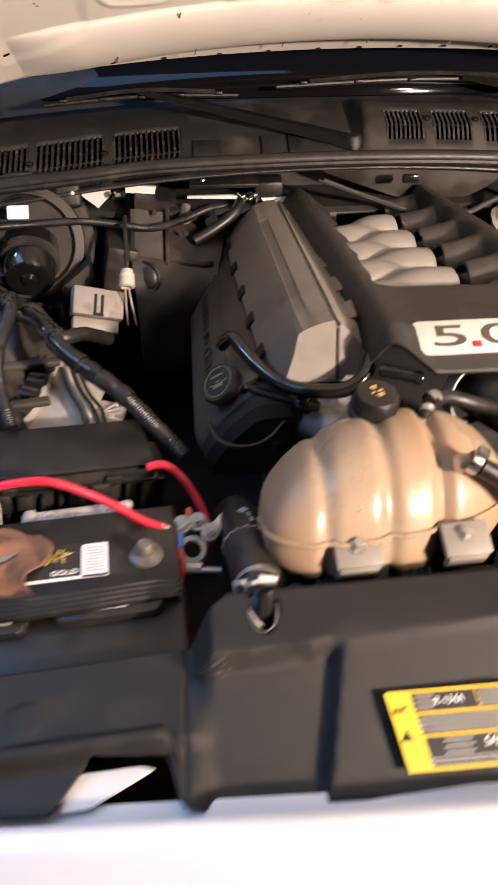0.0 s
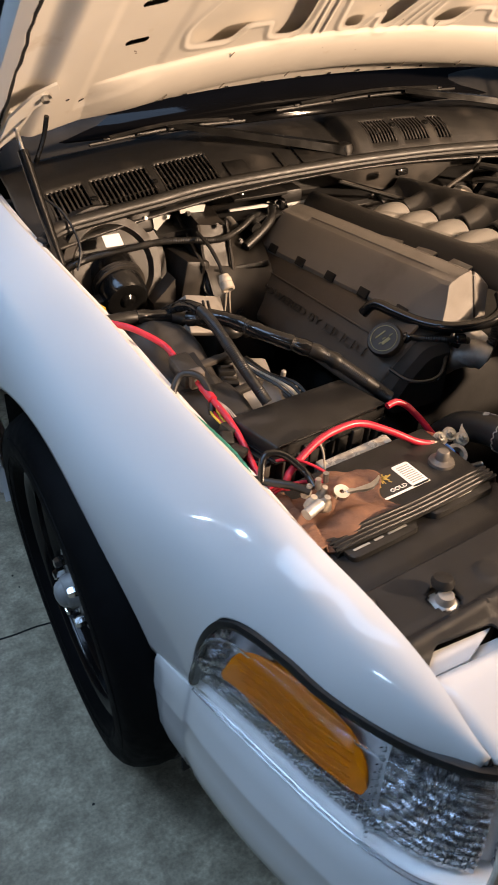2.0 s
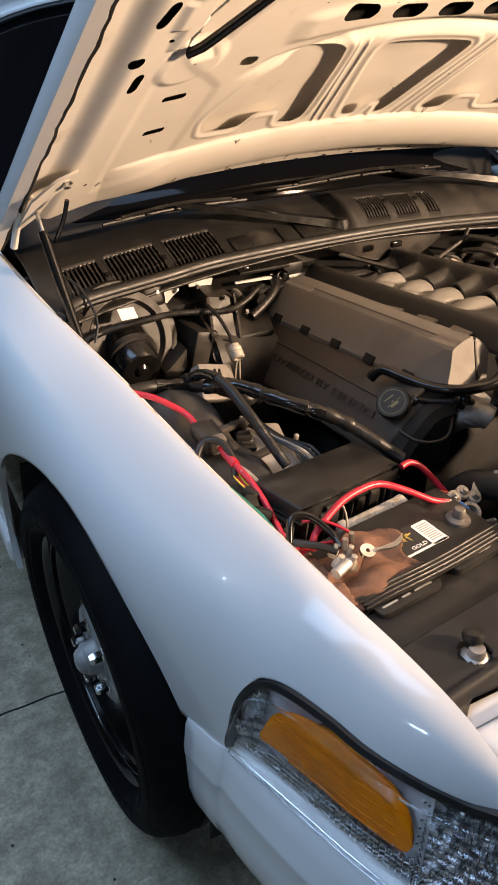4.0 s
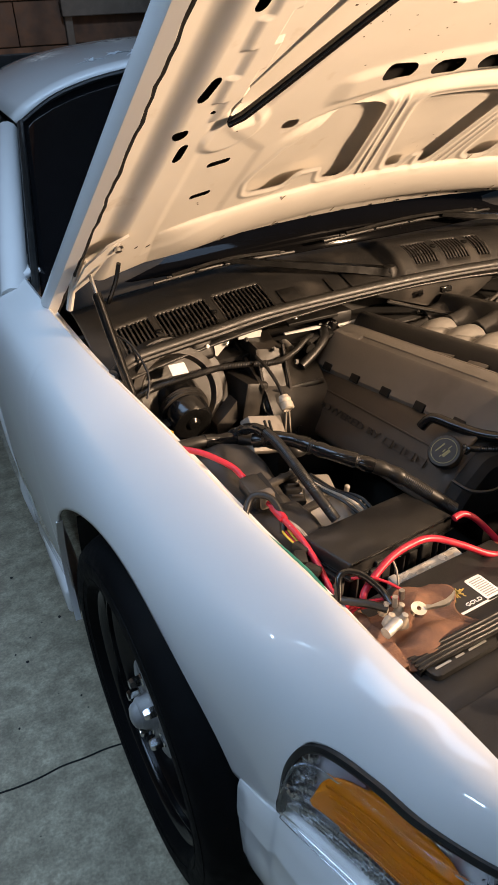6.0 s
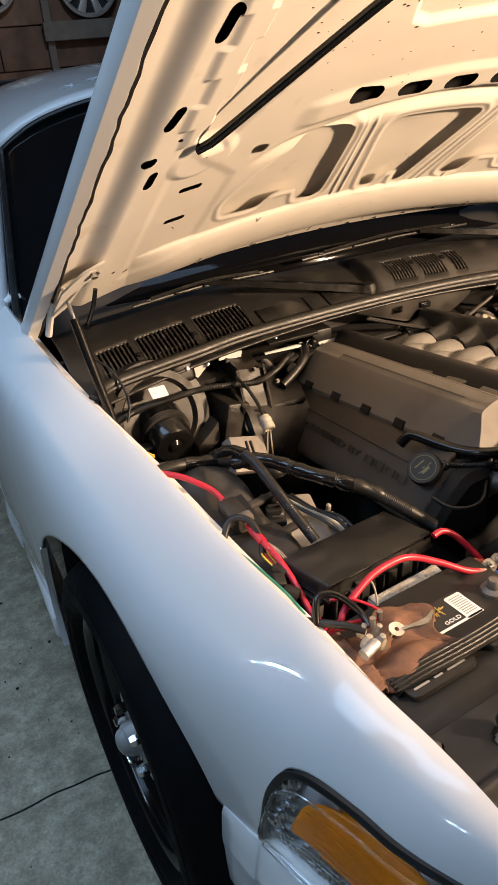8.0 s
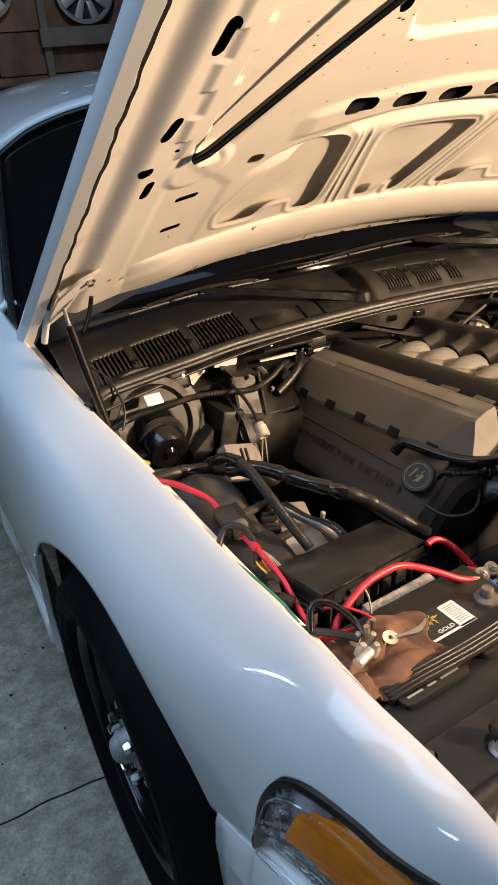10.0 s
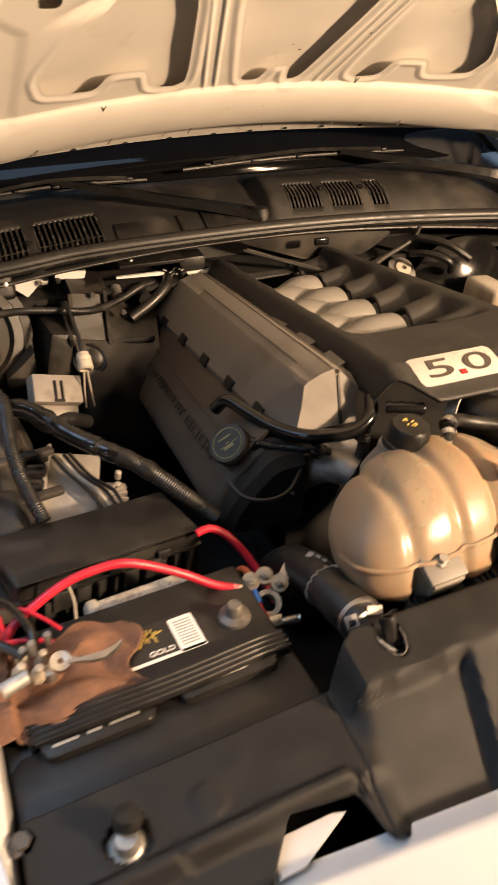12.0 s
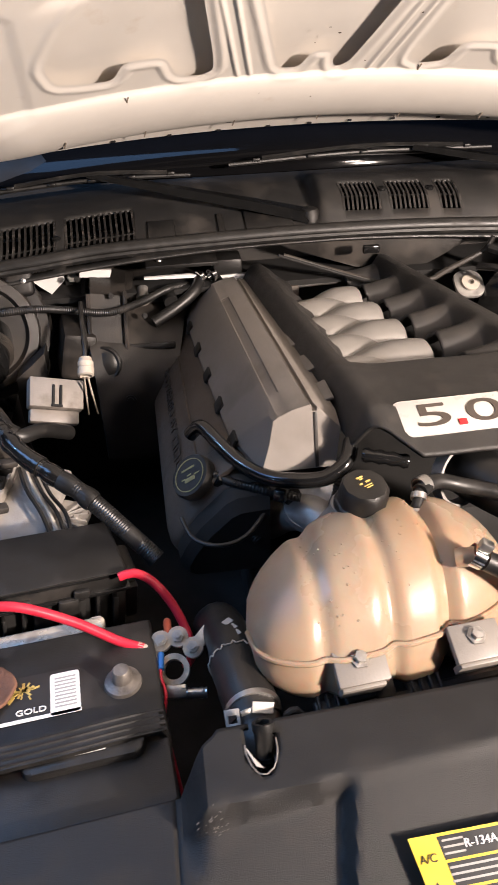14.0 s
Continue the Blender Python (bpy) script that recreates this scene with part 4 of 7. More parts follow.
def build_hood():
    hood = part("hood", loft([[Vector((x, y, hood_z(x, y))) + HN * 0.045 for x in np.linspace(hood_edge(y) - 0.012, 2 * XC - hood_edge(y) + 0.012, 41)] for y in np.linspace(0.42, 1.605, 40)], False, False), PAINT, car, "raised white hood seen from below")
    s = hood.modifiers.new("sheet", "SOLIDIFY")
    s.thickness = 0.003
    # folded outer edge
    for sg in (-1, 1):
        rings = []
        for y in np.linspace(0.42, 1.60, 60):
            x = hood_edge(y) if sg < 0 else 2 * XC - hood_edge(y)
            p = Vector((x, y, hood_z(x, y)))
            w = 0.0012 * math.sin(y * 61) + 0.0012 * math.sin(y * 143)
            rings.append([p + HN * 0.046 + Vector((0.012 * sg, 0, 0)), p + HN * 0.028 + Vector((0.016 * sg, 0, 0)), p + HN * 0.012 + Vector((0.010 * sg, 0, 0)), p + HN * 0.010 + Vector((-0.012 * sg + w, 0, 0)), p + HN * 0.034 + Vector((-0.010 * sg, 0, 0))])
        part("sealer", tube([r[3] + HN * 0.004 + Vector((-0.006 * sg, 0, 0)) for r in rings], 0.0028, n=6, step=0.02, wobble=0.2), VOID, hood, "dark irregular bead of sealer")
        part("hood_hem", loft(rings), PAINT, hood, "hemmed edge with a bead of sealer")
    cell = 0.0024
    ys = np.arange(0.44, 1.600, cell)
    us = np.linspace(-1, 1, 640)
    X = np.zeros((len(ys), len(us)))
    Y = np.repeat(ys[:, None], len(us), 1)
    half = -(hood_edge(ys) - XC) - 0.004
    X = XC + us[None, :] * half[:, None]
    # the rear edge bows back in the middle
    Y = Y + np.clip((Y - 1.3) / 0.3, 0, 1) * (0.02 - 0.10 * (X - XC) ** 2 / 0.5)
    dead = np.zeros(X.shape, bool)
    for hx, hy, a, b, turn in HOLES:
        c, s_ = math.cos(radians(turn)), math.sin(radians(turn))
        lx, ly = (X - hx) * c + (Y - hy) * s_, -(X - hx) * s_ + (Y - hy) * c
        core = np.maximum(np.abs(lx) - max(a - b, 0), 0)
        d = np.hypot(core, ly) - b
        near = np.abs(d) < cell * 0.76
        gx = np.where(core > 0, np.sign(lx) * core, 0)
        n = np.hypot(gx, ly) + 1e-9
        mx, my = -gx / n * d, -ly / n * d
        X = np.where(near, X + mx * c - my * s_, X)
        Y = np.where(near, Y + mx * s_ + my * c, Y)
        dead |= (d < cell * 0.76)
    for poly in (POCKET_A, mirror(POCKET_A), POCKET_B):
        near_d, ox, oy = np.full(X.shape, 1e9), np.zeros(X.shape), np.zeros(X.shape)
        for (ax, ay), (bx, by) in zip(poly, poly[1:] + poly[:1]):
            ex, ey = bx - ax, by - ay
            t = np.clip(((X - ax) * ex + (Y - ay) * ey) / (ex * ex + ey * ey), 0, 1)
            vx, vy = ax + ex * t - X, ay + ey * t - Y
            d = np.hypot(vx, vy)
            closer = d < near_d
            near_d, ox, oy = np.where(closer, d, near_d), np.where(closer, vx, ox), np.where(closer, vy, oy)
        inside = sd_poly(X, Y, poly) < 0
        snap = near_d < cell * 0.72
        X, Y = np.where(snap, X + ox, X), np.where(snap, Y + oy, Y)
        dead |= inside | snap
    H = hood_relief(X, Y)
    Z = 1.135 + (1.43 - Y) * 0.713 - 0.2 * (X - XC - 0.02) ** 2
    V = np.stack([X, Y + HN.y * H, Z + HN.z * H], -1).reshape(-1, 3)
    w = len(us)
    faces = []
    for j in range(len(ys) - 1):
        for i in range(w - 1):
            if dead[j, i] and dead[j, i + 1] and dead[j + 1, i] and dead[j + 1, i + 1]:
                continue
            faces.append((j * w + i, j * w + i + 1, (j + 1) * w + i + 1, (j + 1) * w + i))
    me = bpy.data.meshes.new("inner_panel")
    me.from_pydata(V.tolist(), [], faces)
    me.materials.append(INNER_PAINT)
    me.shade_smooth()
    ob = new("inner_panel", me)
    ob.parent, ob.matrix_parent_inverse = hood, parent_inverse(hood)
    tagged(ob, "cream-white pressed inner panel with ribs and holes")
    for poly in (POCKET_A, mirror(POCKET_A), POCKET_B):
        x0, x1 = min(p[0] for p in poly) - 0.03, max(p[0] for p in poly) + 0.03
        y0, y1 = min(p[1] for p in poly) - 0.03, max(p[1] for p in poly) + 0.03
        part("skin_panel", loft([[Vector((x, y, hood_z(x, y))) + HN * (0.017 + 0.004 * noise.noise(Vector((x * 9, y * 9, 3.0)))) for x in np.linspace(x0, x1, 24)] for y in np.linspace(y0, y1, 20)], False, False), INNER_PAINT, hood, "outer skin seen through the pocket")
    rs = random.Random(21)
    bm = bmesh.new()
    for _ in range(60):
        x, y = rs.gauss(-0.28, 0.10), rs.gauss(0.98, 0.10)
        if rs.random() < 0.25:
            x, y = rs.uniform(-0.6, 0.1), rs.uniform(0.8, 1.5)
        if y > 1.55 or x < -0.62:
            continue
        p = Vector((x, y, hood_z(x, y))) + HN * (float(hood_relief(np.array([x]), np.array([y]))[0]) - 0.0002)
        bmesh.ops.create_icosphere(bm, subdivisions=1, radius=rs.uniform(0.0008, 0.0022), matrix=Matrix.Translation(p) @ HN.to_track_quat("Z", "Y").to_matrix().to_4x4() @ Matrix.Diagonal((rs.uniform(0.7, 2.2), 1, 0.15, 1)))
    tagged(part("rust_speck", bm, WOOD_M, hood, "small brown rust specks"), kind="stuff")
    # Added black sheet: gives the panel's holes their shade by colour.
    part("hood_void", loft([[Vector((x, y, hood_z(x, y))) + HN * 0.040 for x in np.linspace(hood_edge(y) + 0.03, 2 * XC - hood_edge(y) - 0.03, 9)] for y in np.linspace(0.46, 1.56, 9)], False, False), VOID, hood, "black sheet painting the shade between the hood skins")
    # Flat black chips paint the shade of drain holes and hem notches.
    for x, y in ((-0.437, 1.555), (-0.158, 1.585), (0.151, 1.580), (0.43, 1.553)):
        n = HN * (float(hood_relief(np.array([x]), np.array([y]))[0]) - 0.0022)
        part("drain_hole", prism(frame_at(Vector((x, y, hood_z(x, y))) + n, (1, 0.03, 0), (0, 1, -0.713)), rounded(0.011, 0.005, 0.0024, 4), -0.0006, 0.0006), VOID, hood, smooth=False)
    for x, y in ((-0.478, 1.571), (-0.371, 1.590), (-0.267, 1.604), (-0.174, 1.611), (-0.079, 1.614), (0.0, 1.612), (0.077, 1.607), (0.160, 1.600), (0.246, 1.590), (0.34, 1.575)):
        n = HN * (float(hood_relief(np.array([x]), np.array([y]))[0]) - 0.0022)
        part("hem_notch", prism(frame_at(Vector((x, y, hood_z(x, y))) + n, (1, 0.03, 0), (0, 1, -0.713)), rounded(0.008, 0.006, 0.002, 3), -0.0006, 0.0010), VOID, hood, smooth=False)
    # Thin brown strips stand for short creases on the panel.
    for x, y, turn in ((-0.312, 1.543, 8), (-0.154, 1.550, 5), (0.001, 1.556, 0), (0.15, 1.550, -5), (-0.335, 1.445, 10), (0.141, 1.434, 0), (-0.45, 1.520, 14), (0.30, 1.535, -8)):
        n = HN * (float(hood_relief(np.array([x]), np.array([y]))[0]) - 0.0018)
        part("crease", prism(frame_at(Vector((x, y, hood_z(x, y))) + n, (1, 0.03, 0), (0, 1, -0.713)) @ pose(0, 0, 0, 0, 0, turn), rounded(0.0022, 0.024, 0.001, 2), -0.0004, 0.0006), FOLD_M, hood, smooth=False)
    for sg in (-1, 1):
        q = lambda x: x if sg < 0 else 2 * XC - x
        rod = [Vector((q(x), y, hood_z(x, y))) - HN * d for x, y, d in ((-0.575, 1.118, 0.004), (-0.566, 1.108, 0.014), (-0.42, 0.945, 0.024), (-0.25, 0.757, 0.030))]
        part("hood_rod", tube(rod, 0.0072, n=12), GLOSS, hood, "black rod under the hood")
        hinge = part("hinge", tube([Vector((q(-0.80), 1.50, 0.93)), Vector((q(-0.788), 1.478, 0.985)), Vector((q(-0.772), 1.450, 1.035)), Vector((q(-0.755), 1.425, 1.075))], 0.0075, n=8), INNER_PAINT, hood, "painted steel hood hinge")
        plate = [Vector((q(x), y, hood_z(x, y))) - HN * 0.004 for x, y in ((-0.795, 1.50), (-0.775, 1.40), (-0.735, 1.36), (-0.695, 1.355), (-0.685, 1.385), (-0.73, 1.405), (-0.755, 1.47))]
        bm = bmesh.new()
        lo = [bm.verts.new(p) for p in plate]
        hi = [bm.verts.new(p - HN * 0.005) for p in plate]
        bm.faces.new(lo), bm.faces.new(hi)
        for i in range(len(lo)):
            bm.faces.new((lo[i], lo[(i + 1) % len(lo)], hi[(i + 1) % len(lo)], hi[i]))
        part("hinge_plate", bm, INNER_PAINT, hinge)
        part("hinge_bolt", lathe(along(Vector((q(-0.714), 1.378, hood_z(-0.714, 1.378))) - HN * 0.008, -HN), [(0.012, 0.0), (0.012, 0.003), (0.007, 0.003), (0.007, 0.010), (0.001, 0.010)], 6), STEEL, hinge)
        strut = part("gas_strut", tube([(q(-0.745), 1.300, 0.800), (q(-0.752), 1.37, 0.90), (q(-0.757), 1.42, 0.975)], 0.0095, n=12), GLOSS, hood, "black gas strut")
        part("strut_rod", tube([(q(-0.757), 1.42, 0.975), (q(-0.76), 1.46, 1.035)], 0.004, n=10), STEEL, strut)
        part("strut_end", tube([(q(-0.714), 1.381, 1.037), (q(-0.722), 1.394, 1.000), (q(-0.738), 1.414, 0.955)], 0.0045, n=8), GLOSS, strut)


build_hood()


# ---- engine bay tub ----
bay = thing("engine_bay", XC, 0.9, 0.3, "engine bay with inner wings and firewall, coloured near-black for its shade", "engine bay", kind="structure")
# The bay's deep shade is put into the near-black colour of these panels.
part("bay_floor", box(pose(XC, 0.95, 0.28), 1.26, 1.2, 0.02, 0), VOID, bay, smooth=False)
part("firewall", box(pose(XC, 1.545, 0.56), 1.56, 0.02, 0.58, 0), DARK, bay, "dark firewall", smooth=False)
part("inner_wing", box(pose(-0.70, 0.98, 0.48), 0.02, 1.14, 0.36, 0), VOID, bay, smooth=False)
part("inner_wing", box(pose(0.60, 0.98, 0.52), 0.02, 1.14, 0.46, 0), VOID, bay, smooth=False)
part("radiator", box(pose(0.05, 0.50, 0.48), 0.74, 0.05, 0.40, 0.01), VOID, bay, "radiator core coloured near-black for the bay's shade")
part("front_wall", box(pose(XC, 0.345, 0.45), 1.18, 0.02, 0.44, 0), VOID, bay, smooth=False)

# ---- cowl ----
cowl = thing("air_intake_cowl", XC, 1.5, 0.86, "black plastic cowl with louvred air intakes under the windscreen", "cowl")


def bow(x):
    return -0.075 * ((x - XC) / 0.7) ** 2


def cowl_surface(x, d):
    """d: metres behind the rubber seal."""
    lump = 1.0 / (1.0 + math.exp(-(x + 0.005) / 0.003)) * (1.0 / (1.0 + math.exp((x - 0.52) / 0.02)))
    z = ci(d, (0.0, 0.015, 0.03, 0.10, 0.16, 0.20, 0.26), (0.845, 0.850, 0.858, 0.882, 0.900, 0.905, 0.908))
    z += lump * ci(d, (0.0, 0.02, 0.05, 0.11, 0.16, 0.20), (0.0, 0.006, 0.026, 0.032, 0.022, 0.006))
    z -= 0.045 * ((x - XC) / 0.75) ** 2 * (1 - d * 2)
    return Vector((x, 1.435 + bow(x) + d, z))


VENTS = [(-0.715, -0.635, 8), (-0.62, -0.495, 12), (-0.475, -0.352, 12), (0.040, 0.108, 8), (0.130, 0.200, 8), (0.224, 0.262, 4)]
rings = []
xs = [float(v) for v in np.linspace(XC - 0.74, XC + 0.74, 297)]
ds = [0.0, 0.006, 0.015, 0.022, 0.030, 0.042, 0.055, 0.068, 0.08, 0.092, 0.105, 0.118, 0.132, 0.146, 0.16, 0.18, 0.20, 0.23, 0.26]
bm = bmesh.new()
grid = [[bm.verts.new(cowl_surface(x, d)) for d in ds] for x in xs]
for i in range(len(xs) - 1):
    xm = (xs[i] + xs[i + 1]) / 2
    for j in range(len(ds) - 1):
        dm = (ds[j] + ds[j + 1]) / 2
        d0, d1 = (0.015, 0.132) if xm < 0 else (0.042, 0.105)
        if d0 < dm < d1 and any(a < xm < b for a, b, n in VENTS):
            continue
        bm.faces.new((grid[i][j], grid[i + 1][j], grid[i + 1][j + 1], grid[i][j + 1]))
ob = part("cowl_skin", bm, COWL_M, cowl)
s = ob.modifiers.new("sheet", "SOLIDIFY")
s.thickness, s.offset = 0.004, 0
# Added near-black sheet so that the gaps between the fins look shaded.
part("cowl_gutter", box(pose(XC, 1.50, 0.775), 1.42, 0.16, 0.01, 0), VOID, cowl, "black sheet painting the shade under the louvres", smooth=False)
part("pale_sealer", box(pose(-0.50, 1.495, 0.822, 10), 0.34, 0.03, 0.004, 0), BEIGE, cowl, "pale paint seen through the louvres", smooth=False)
for a, b, n in VENTS:
    d0, d1 = (0.015, 0.132) if a < 0 else (0.042, 0.105)
    for k in range(n + 1):
        x = a + (b - a) * k / n
        line = [cowl_surface(x, d0 + (d1 - d0) * t) for t in (0, 0.25, 0.5, 0.75, 1.0)]
        bm = bmesh.new()
        rr = [[p + Vector((-0.0020 + bend, 0, 0.003)), p + Vector((0.0020 + bend, 0, 0.003)), p + Vector((0.0018 + bend, 0, -0.012)), p + Vector((-0.0018 + bend, 0, -0.012))] for p, bend in zip(line, (0, 0.0015, 0.003, 0.0015, 0))]
        part("louvre", add_loft(bm, rr), LOUVRE_M, cowl, smooth=False)
    part("louvre_bar", tube([cowl_surface(a, (d0 + d1) / 2) - Vector((0, 0, 0.004)), cowl_surface(b, (d0 + d1) / 2) - Vector((0, 0, 0.004))], 0.003, n=6), BLACK, cowl)
for x in (-0.627, -0.49, 0.12, 0.212):
    part("clip", lathe(Matrix.Translation(cowl_surface(x, 0.085)), [(0.008, -0.004), (0.008, 0.004), (0.005, 0.006), (0.001, 0.006)], 14), GLOSS, cowl)
for x, w in ((-0.30, 0.05), (-0.19, 0.012), (-0.10, 0.09)):
    part("cowl_rib", box(Matrix.Translation(cowl_surface(x, 0.06) + Vector((0, 0, 0.003))) @ pose(0, 0, 0, 18), w, 0.06, 0.008, 0.003), BLACK, cowl)

seal = [(-0.765, 1.34, 0.835), (-0.72, 1.372, 0.845), (-0.62, 1.392, 0.85), (-0.52, 1.405, 0.855), (-0.40, 1.42, 0.862), (-0.20, 1.428, 0.866), (0.0, 1.428, 0.868), (0.2, 1.42, 0.866), (0.4, 1.40, 0.86), (0.58, 1.37, 0.852), (0.68, 1.33, 0.835)]
t = tagged(part("cowl_seal", tube(seal, 0.0125, n=14), RUBBER), "black rubber weather strip along the cowl edge", "weather strip")
part("seal_lip", tube([(x, y - 0.012, z - 0.006) for x, y, z in seal], 0.006, n=8), RUBBER, t)
part("seal_lip", tube([(x, y + 0.015, z + 0.001) for x, y, z in seal], 0.005, n=8), RUBBER, t)


def wiper(pivot, elbow, tip_a, tip_b, hold):
    t = thing("wiper", *pivot, "black windscreen wiper resting at the base of the glass", "wiper", "windscreen wipers")
    arm = [Vector(pivot), Vector(pivot).lerp(Vector(elbow), 0.18), Vector(elbow), Vector(hold)]
    bm = bmesh.new()
    line = smooth_line(arm, 0.01)
    rr = []
    for i, p in enumerate(line):
        f = i / (len(line) - 1)
        w, h = 0.021 * (1 - 0.62 * f), 0.013 * (1 - 0.5 * f)
        d = (line[min(i + 1, len(line) - 1)] - line[max(i - 1, 0)]).normalized()
        sd = d.cross(Vector((0, 0, 1))).normalized()
        up = sd.cross(d)
        rr.append([p + sd * w * c + up * h * s_ for c, s_ in ((-1, -0.6), (-0.7, 0.8), (0.7, 0.8), (1, -0.6))])
    part("wiper_arm", add_loft(bm, rr), GLOSS, t)
    part("pivot_cap", lathe(Matrix.Translation(Vector(pivot) - Vector((0, 0, 0.014))), [(0.019, 0), (0.019, 0.02), (0.014, 0.028), (0.001, 0.030)], 20), RUBBER, t)
    blade = part("blade", tube([tip_a, Vector(tip_a).lerp(Vector(tip_b), 0.5) + Vector((0, 0.004, 0.006)), tip_b], 0.004, n=8), RUBBER, t)
    a, b = Vector(tip_a), Vector(tip_b)
    part("blade_bridge", tube([a.lerp(b, 0.12) + Vector((0, -0.004, 0.010)), a.lerp(b, 0.5) + Vector((0, -0.006, 0.020)), a.lerp(b, 0.88) + Vector((0, -0.004, 0.010))], 0.004, n=6), RUBBER, blade)
    for f in (0.1, 0.3, 0.5, 0.7, 0.9):
        part("blade_claw", box(Matrix.Translation(a.lerp(b, f) + Vector((0, -0.003, 0.007))), 0.014, 0.007, 0.006, 0.002), BLACK, blade)
    return t


wiper((-0.022, 1.494, 0.874), (-0.10, 1.512, 0.890), (-0.60, 1.555, 0.934), (-0.235, 1.585, 0.938), (-0.425, 1.572, 0.953))
wiper((0.60, 1.45, 0.888), (0.52, 1.475, 0.922), (-0.163, 1.570, 0.955), (0.365, 1.600, 0.952), (0.20, 1.588, 0.964))

# ---- front cover over the radiator ----
def shield_height(x, y):
    """Steps up from the battery side towards the middle; slopes down to the nose."""
    z = 0.716 - 0.16 * np.clip(0.41 - y, 0, 1) + 0.0 * x
    left = step(x + 0.327, 0.024)          # 1 left of the first step
    rear = step(0.464 + 0.10 * (x + 0.308) - y, 0.010)   # 1 behind the crease
    front = 0.728 - 0.50 * np.clip(0.464 + 0.10 * (x + 0.308) - y, 0, 1)
    pad1 = front + 0.004
    pad2 = front + 0.020
    k = step(x + 0.203 + 0.22 * (0.463 - y), 0.014)
    mid = pad1 * k + pad2 * (1 - k)
    top = 0.752 + 0.06 * (y - 0.5) + 0 * x
    zc = top * rear + mid * (1 - rear)
    z = z * left + zc * (1 - left)
    # shallow round dimples and a rib on the battery side
    z += 0.0025 * step(np.hypot(x + 0.485, y - 0.433) - 0.016, 0.006)
    rib = np.abs(y - 0.396 - 0.09 * (x + 0.55))
    z += 0.006 * step(rib - 0.006, 0.008) * left * step(x + 0.36, 0.01)
    z -= 0.010 * step(y - 0.386 - 0.09 * (x + 0.55), 0.01) * left
    return z


def shield_rear(x):
    return np.where(x < -0.335, 0.496 + 0.10 * (x + 0.361), np.where(x < -0.305, 0.505 + (x + 0.335) * 0.8, 0.533 + 0.05 * (x + 0.3)))


def shield_front(x):
    y = 0.357 + 0.0 * x
    for a, b, deep in ((-0.632, -0.512, 0.024), (-0.456, -0.346, 0.042)):
        inside = (x > a) & (x < b)
        y = np.where(inside, 0.357 + deep * np.clip((x - a) / 0.03, 0, 1) * np.clip((b - x) / 0.012, 0, 1), y)
    return y


shield = thing("radiator_cover", -0.05, 0.44, 0.72, "black plastic cover over the radiator support, scuffed", "radiator cover")
xs = np.arange(-0.640, 0.575, 0.0045)
NV = 44
HOLE = (-0.2675, 0.513, 0.0135, 0.0255)
for c0, c1, lab in ((-0.641, -0.341, "flat black section beside the battery"), (-0.341, 0.60, "raised black section with steps and a cut hole")):
    bm = bmesh.new()
    vs = []
    for x in xs[(xs >= c0 - 0.0046) & (xs <= c1)]:
        f, r = float(shield_front(np.array(x))), float(shield_rear(np.array(x)))
        row = []
        for j in range(NV + 1):
            y = f + (r - f) * j / NV
            row.append(bm.verts.new((float(x), y, float(shield_height(np.array(x), np.array(y))))))
        vs.append(row)
    for i in range(len(vs) - 1):
        for j in range(NV):
            c = (vs[i][j].co + vs[i + 1][j + 1].co) / 2
            if ((c.x - HOLE[0]) / HOLE[2]) ** 2 + ((c.y - HOLE[1]) / HOLE[3]) ** 2 < 1 or math.hypot(c.x + 0.558, c.y - 0.424) < 0.019:
                continue
            bm.faces.new((vs[i][j], vs[i + 1][j], vs[i + 1][j + 1], vs[i][j + 1]))
    bmesh.ops.delete(bm, geom=[v for v in bm.verts if not v.link_faces], context="VERTS")
    ob = part("cover_section", bm, SHIELD, shield, lab)
    s = ob.modifiers.new("sheet", "SOLIDIFY")
    s.thickness, s.offset = 0.004, -1
for poly in ([(-0.634, 0.358), (-0.572, 0.358), (-0.522, 0.381), (-0.634, 0.384)], [(-0.447, 0.362), (-0.424, 0.364), (-0.372, 0.394), (-0.384, 0.397), (-0.440, 0.393), (-0.450, 0.386)]):
    bm = prism(pose(0, 0, 0.688), poly, 0, 0.004)
    tagged(part("latch_plate", bm, PAINT), "white painted bracket showing through the cover", "bracket", "cover brackets")
knob = thing("push_fastener", -0.558, 0.424, 0.715, "worn black push fastener on a steel stud", "fastener")
part("stud", lathe(pose(-0.560, 0.420, 0.700), [(0.020, 0.0), (0.020, 0.008), (0.016, 0.012), (0.011, 0.016), (0.009, 0.026), (0.001, 0.026)], 20), CAST, knob, "worn steel stud")
part("knob_head", lathe(pose(-0.557, 0.430, 0.716, -12, 6, 0), [(0.007, 0.0), (0.008, 0.008), (0.0125, 0.011), (0.0135, 0.016), (0.011, 0.022), (0.001, 0.024)], 24), BLACK, knob)
bolt = tagged(part("corner_bolt", lathe(pose(-0.640, 0.452, 0.712), [(0.012, 0), (0.012, 0.004), (0.008, 0.004), (0.008, 0.008), (0.001, 0.008)], 6), LEAD_M), "dull steel bolt at the wing edge", "bolt")

scuffs = bmesh.new()
rng = random.Random(12)
for _ in range(30):
    x, y = rng.gauss(-0.311, 0.0055), rng.gauss(0.461, 0.0035)
    z = float(shield_height(np.array(x), np.array(y)))
    add_box(scuffs, pose(x, y, z + 0.0003, -18, 0, rng.uniform(10, 60)), rng.uniform(0.001, 0.005), rng.uniform(0.0003, 0.0007), 0.0004, 0)
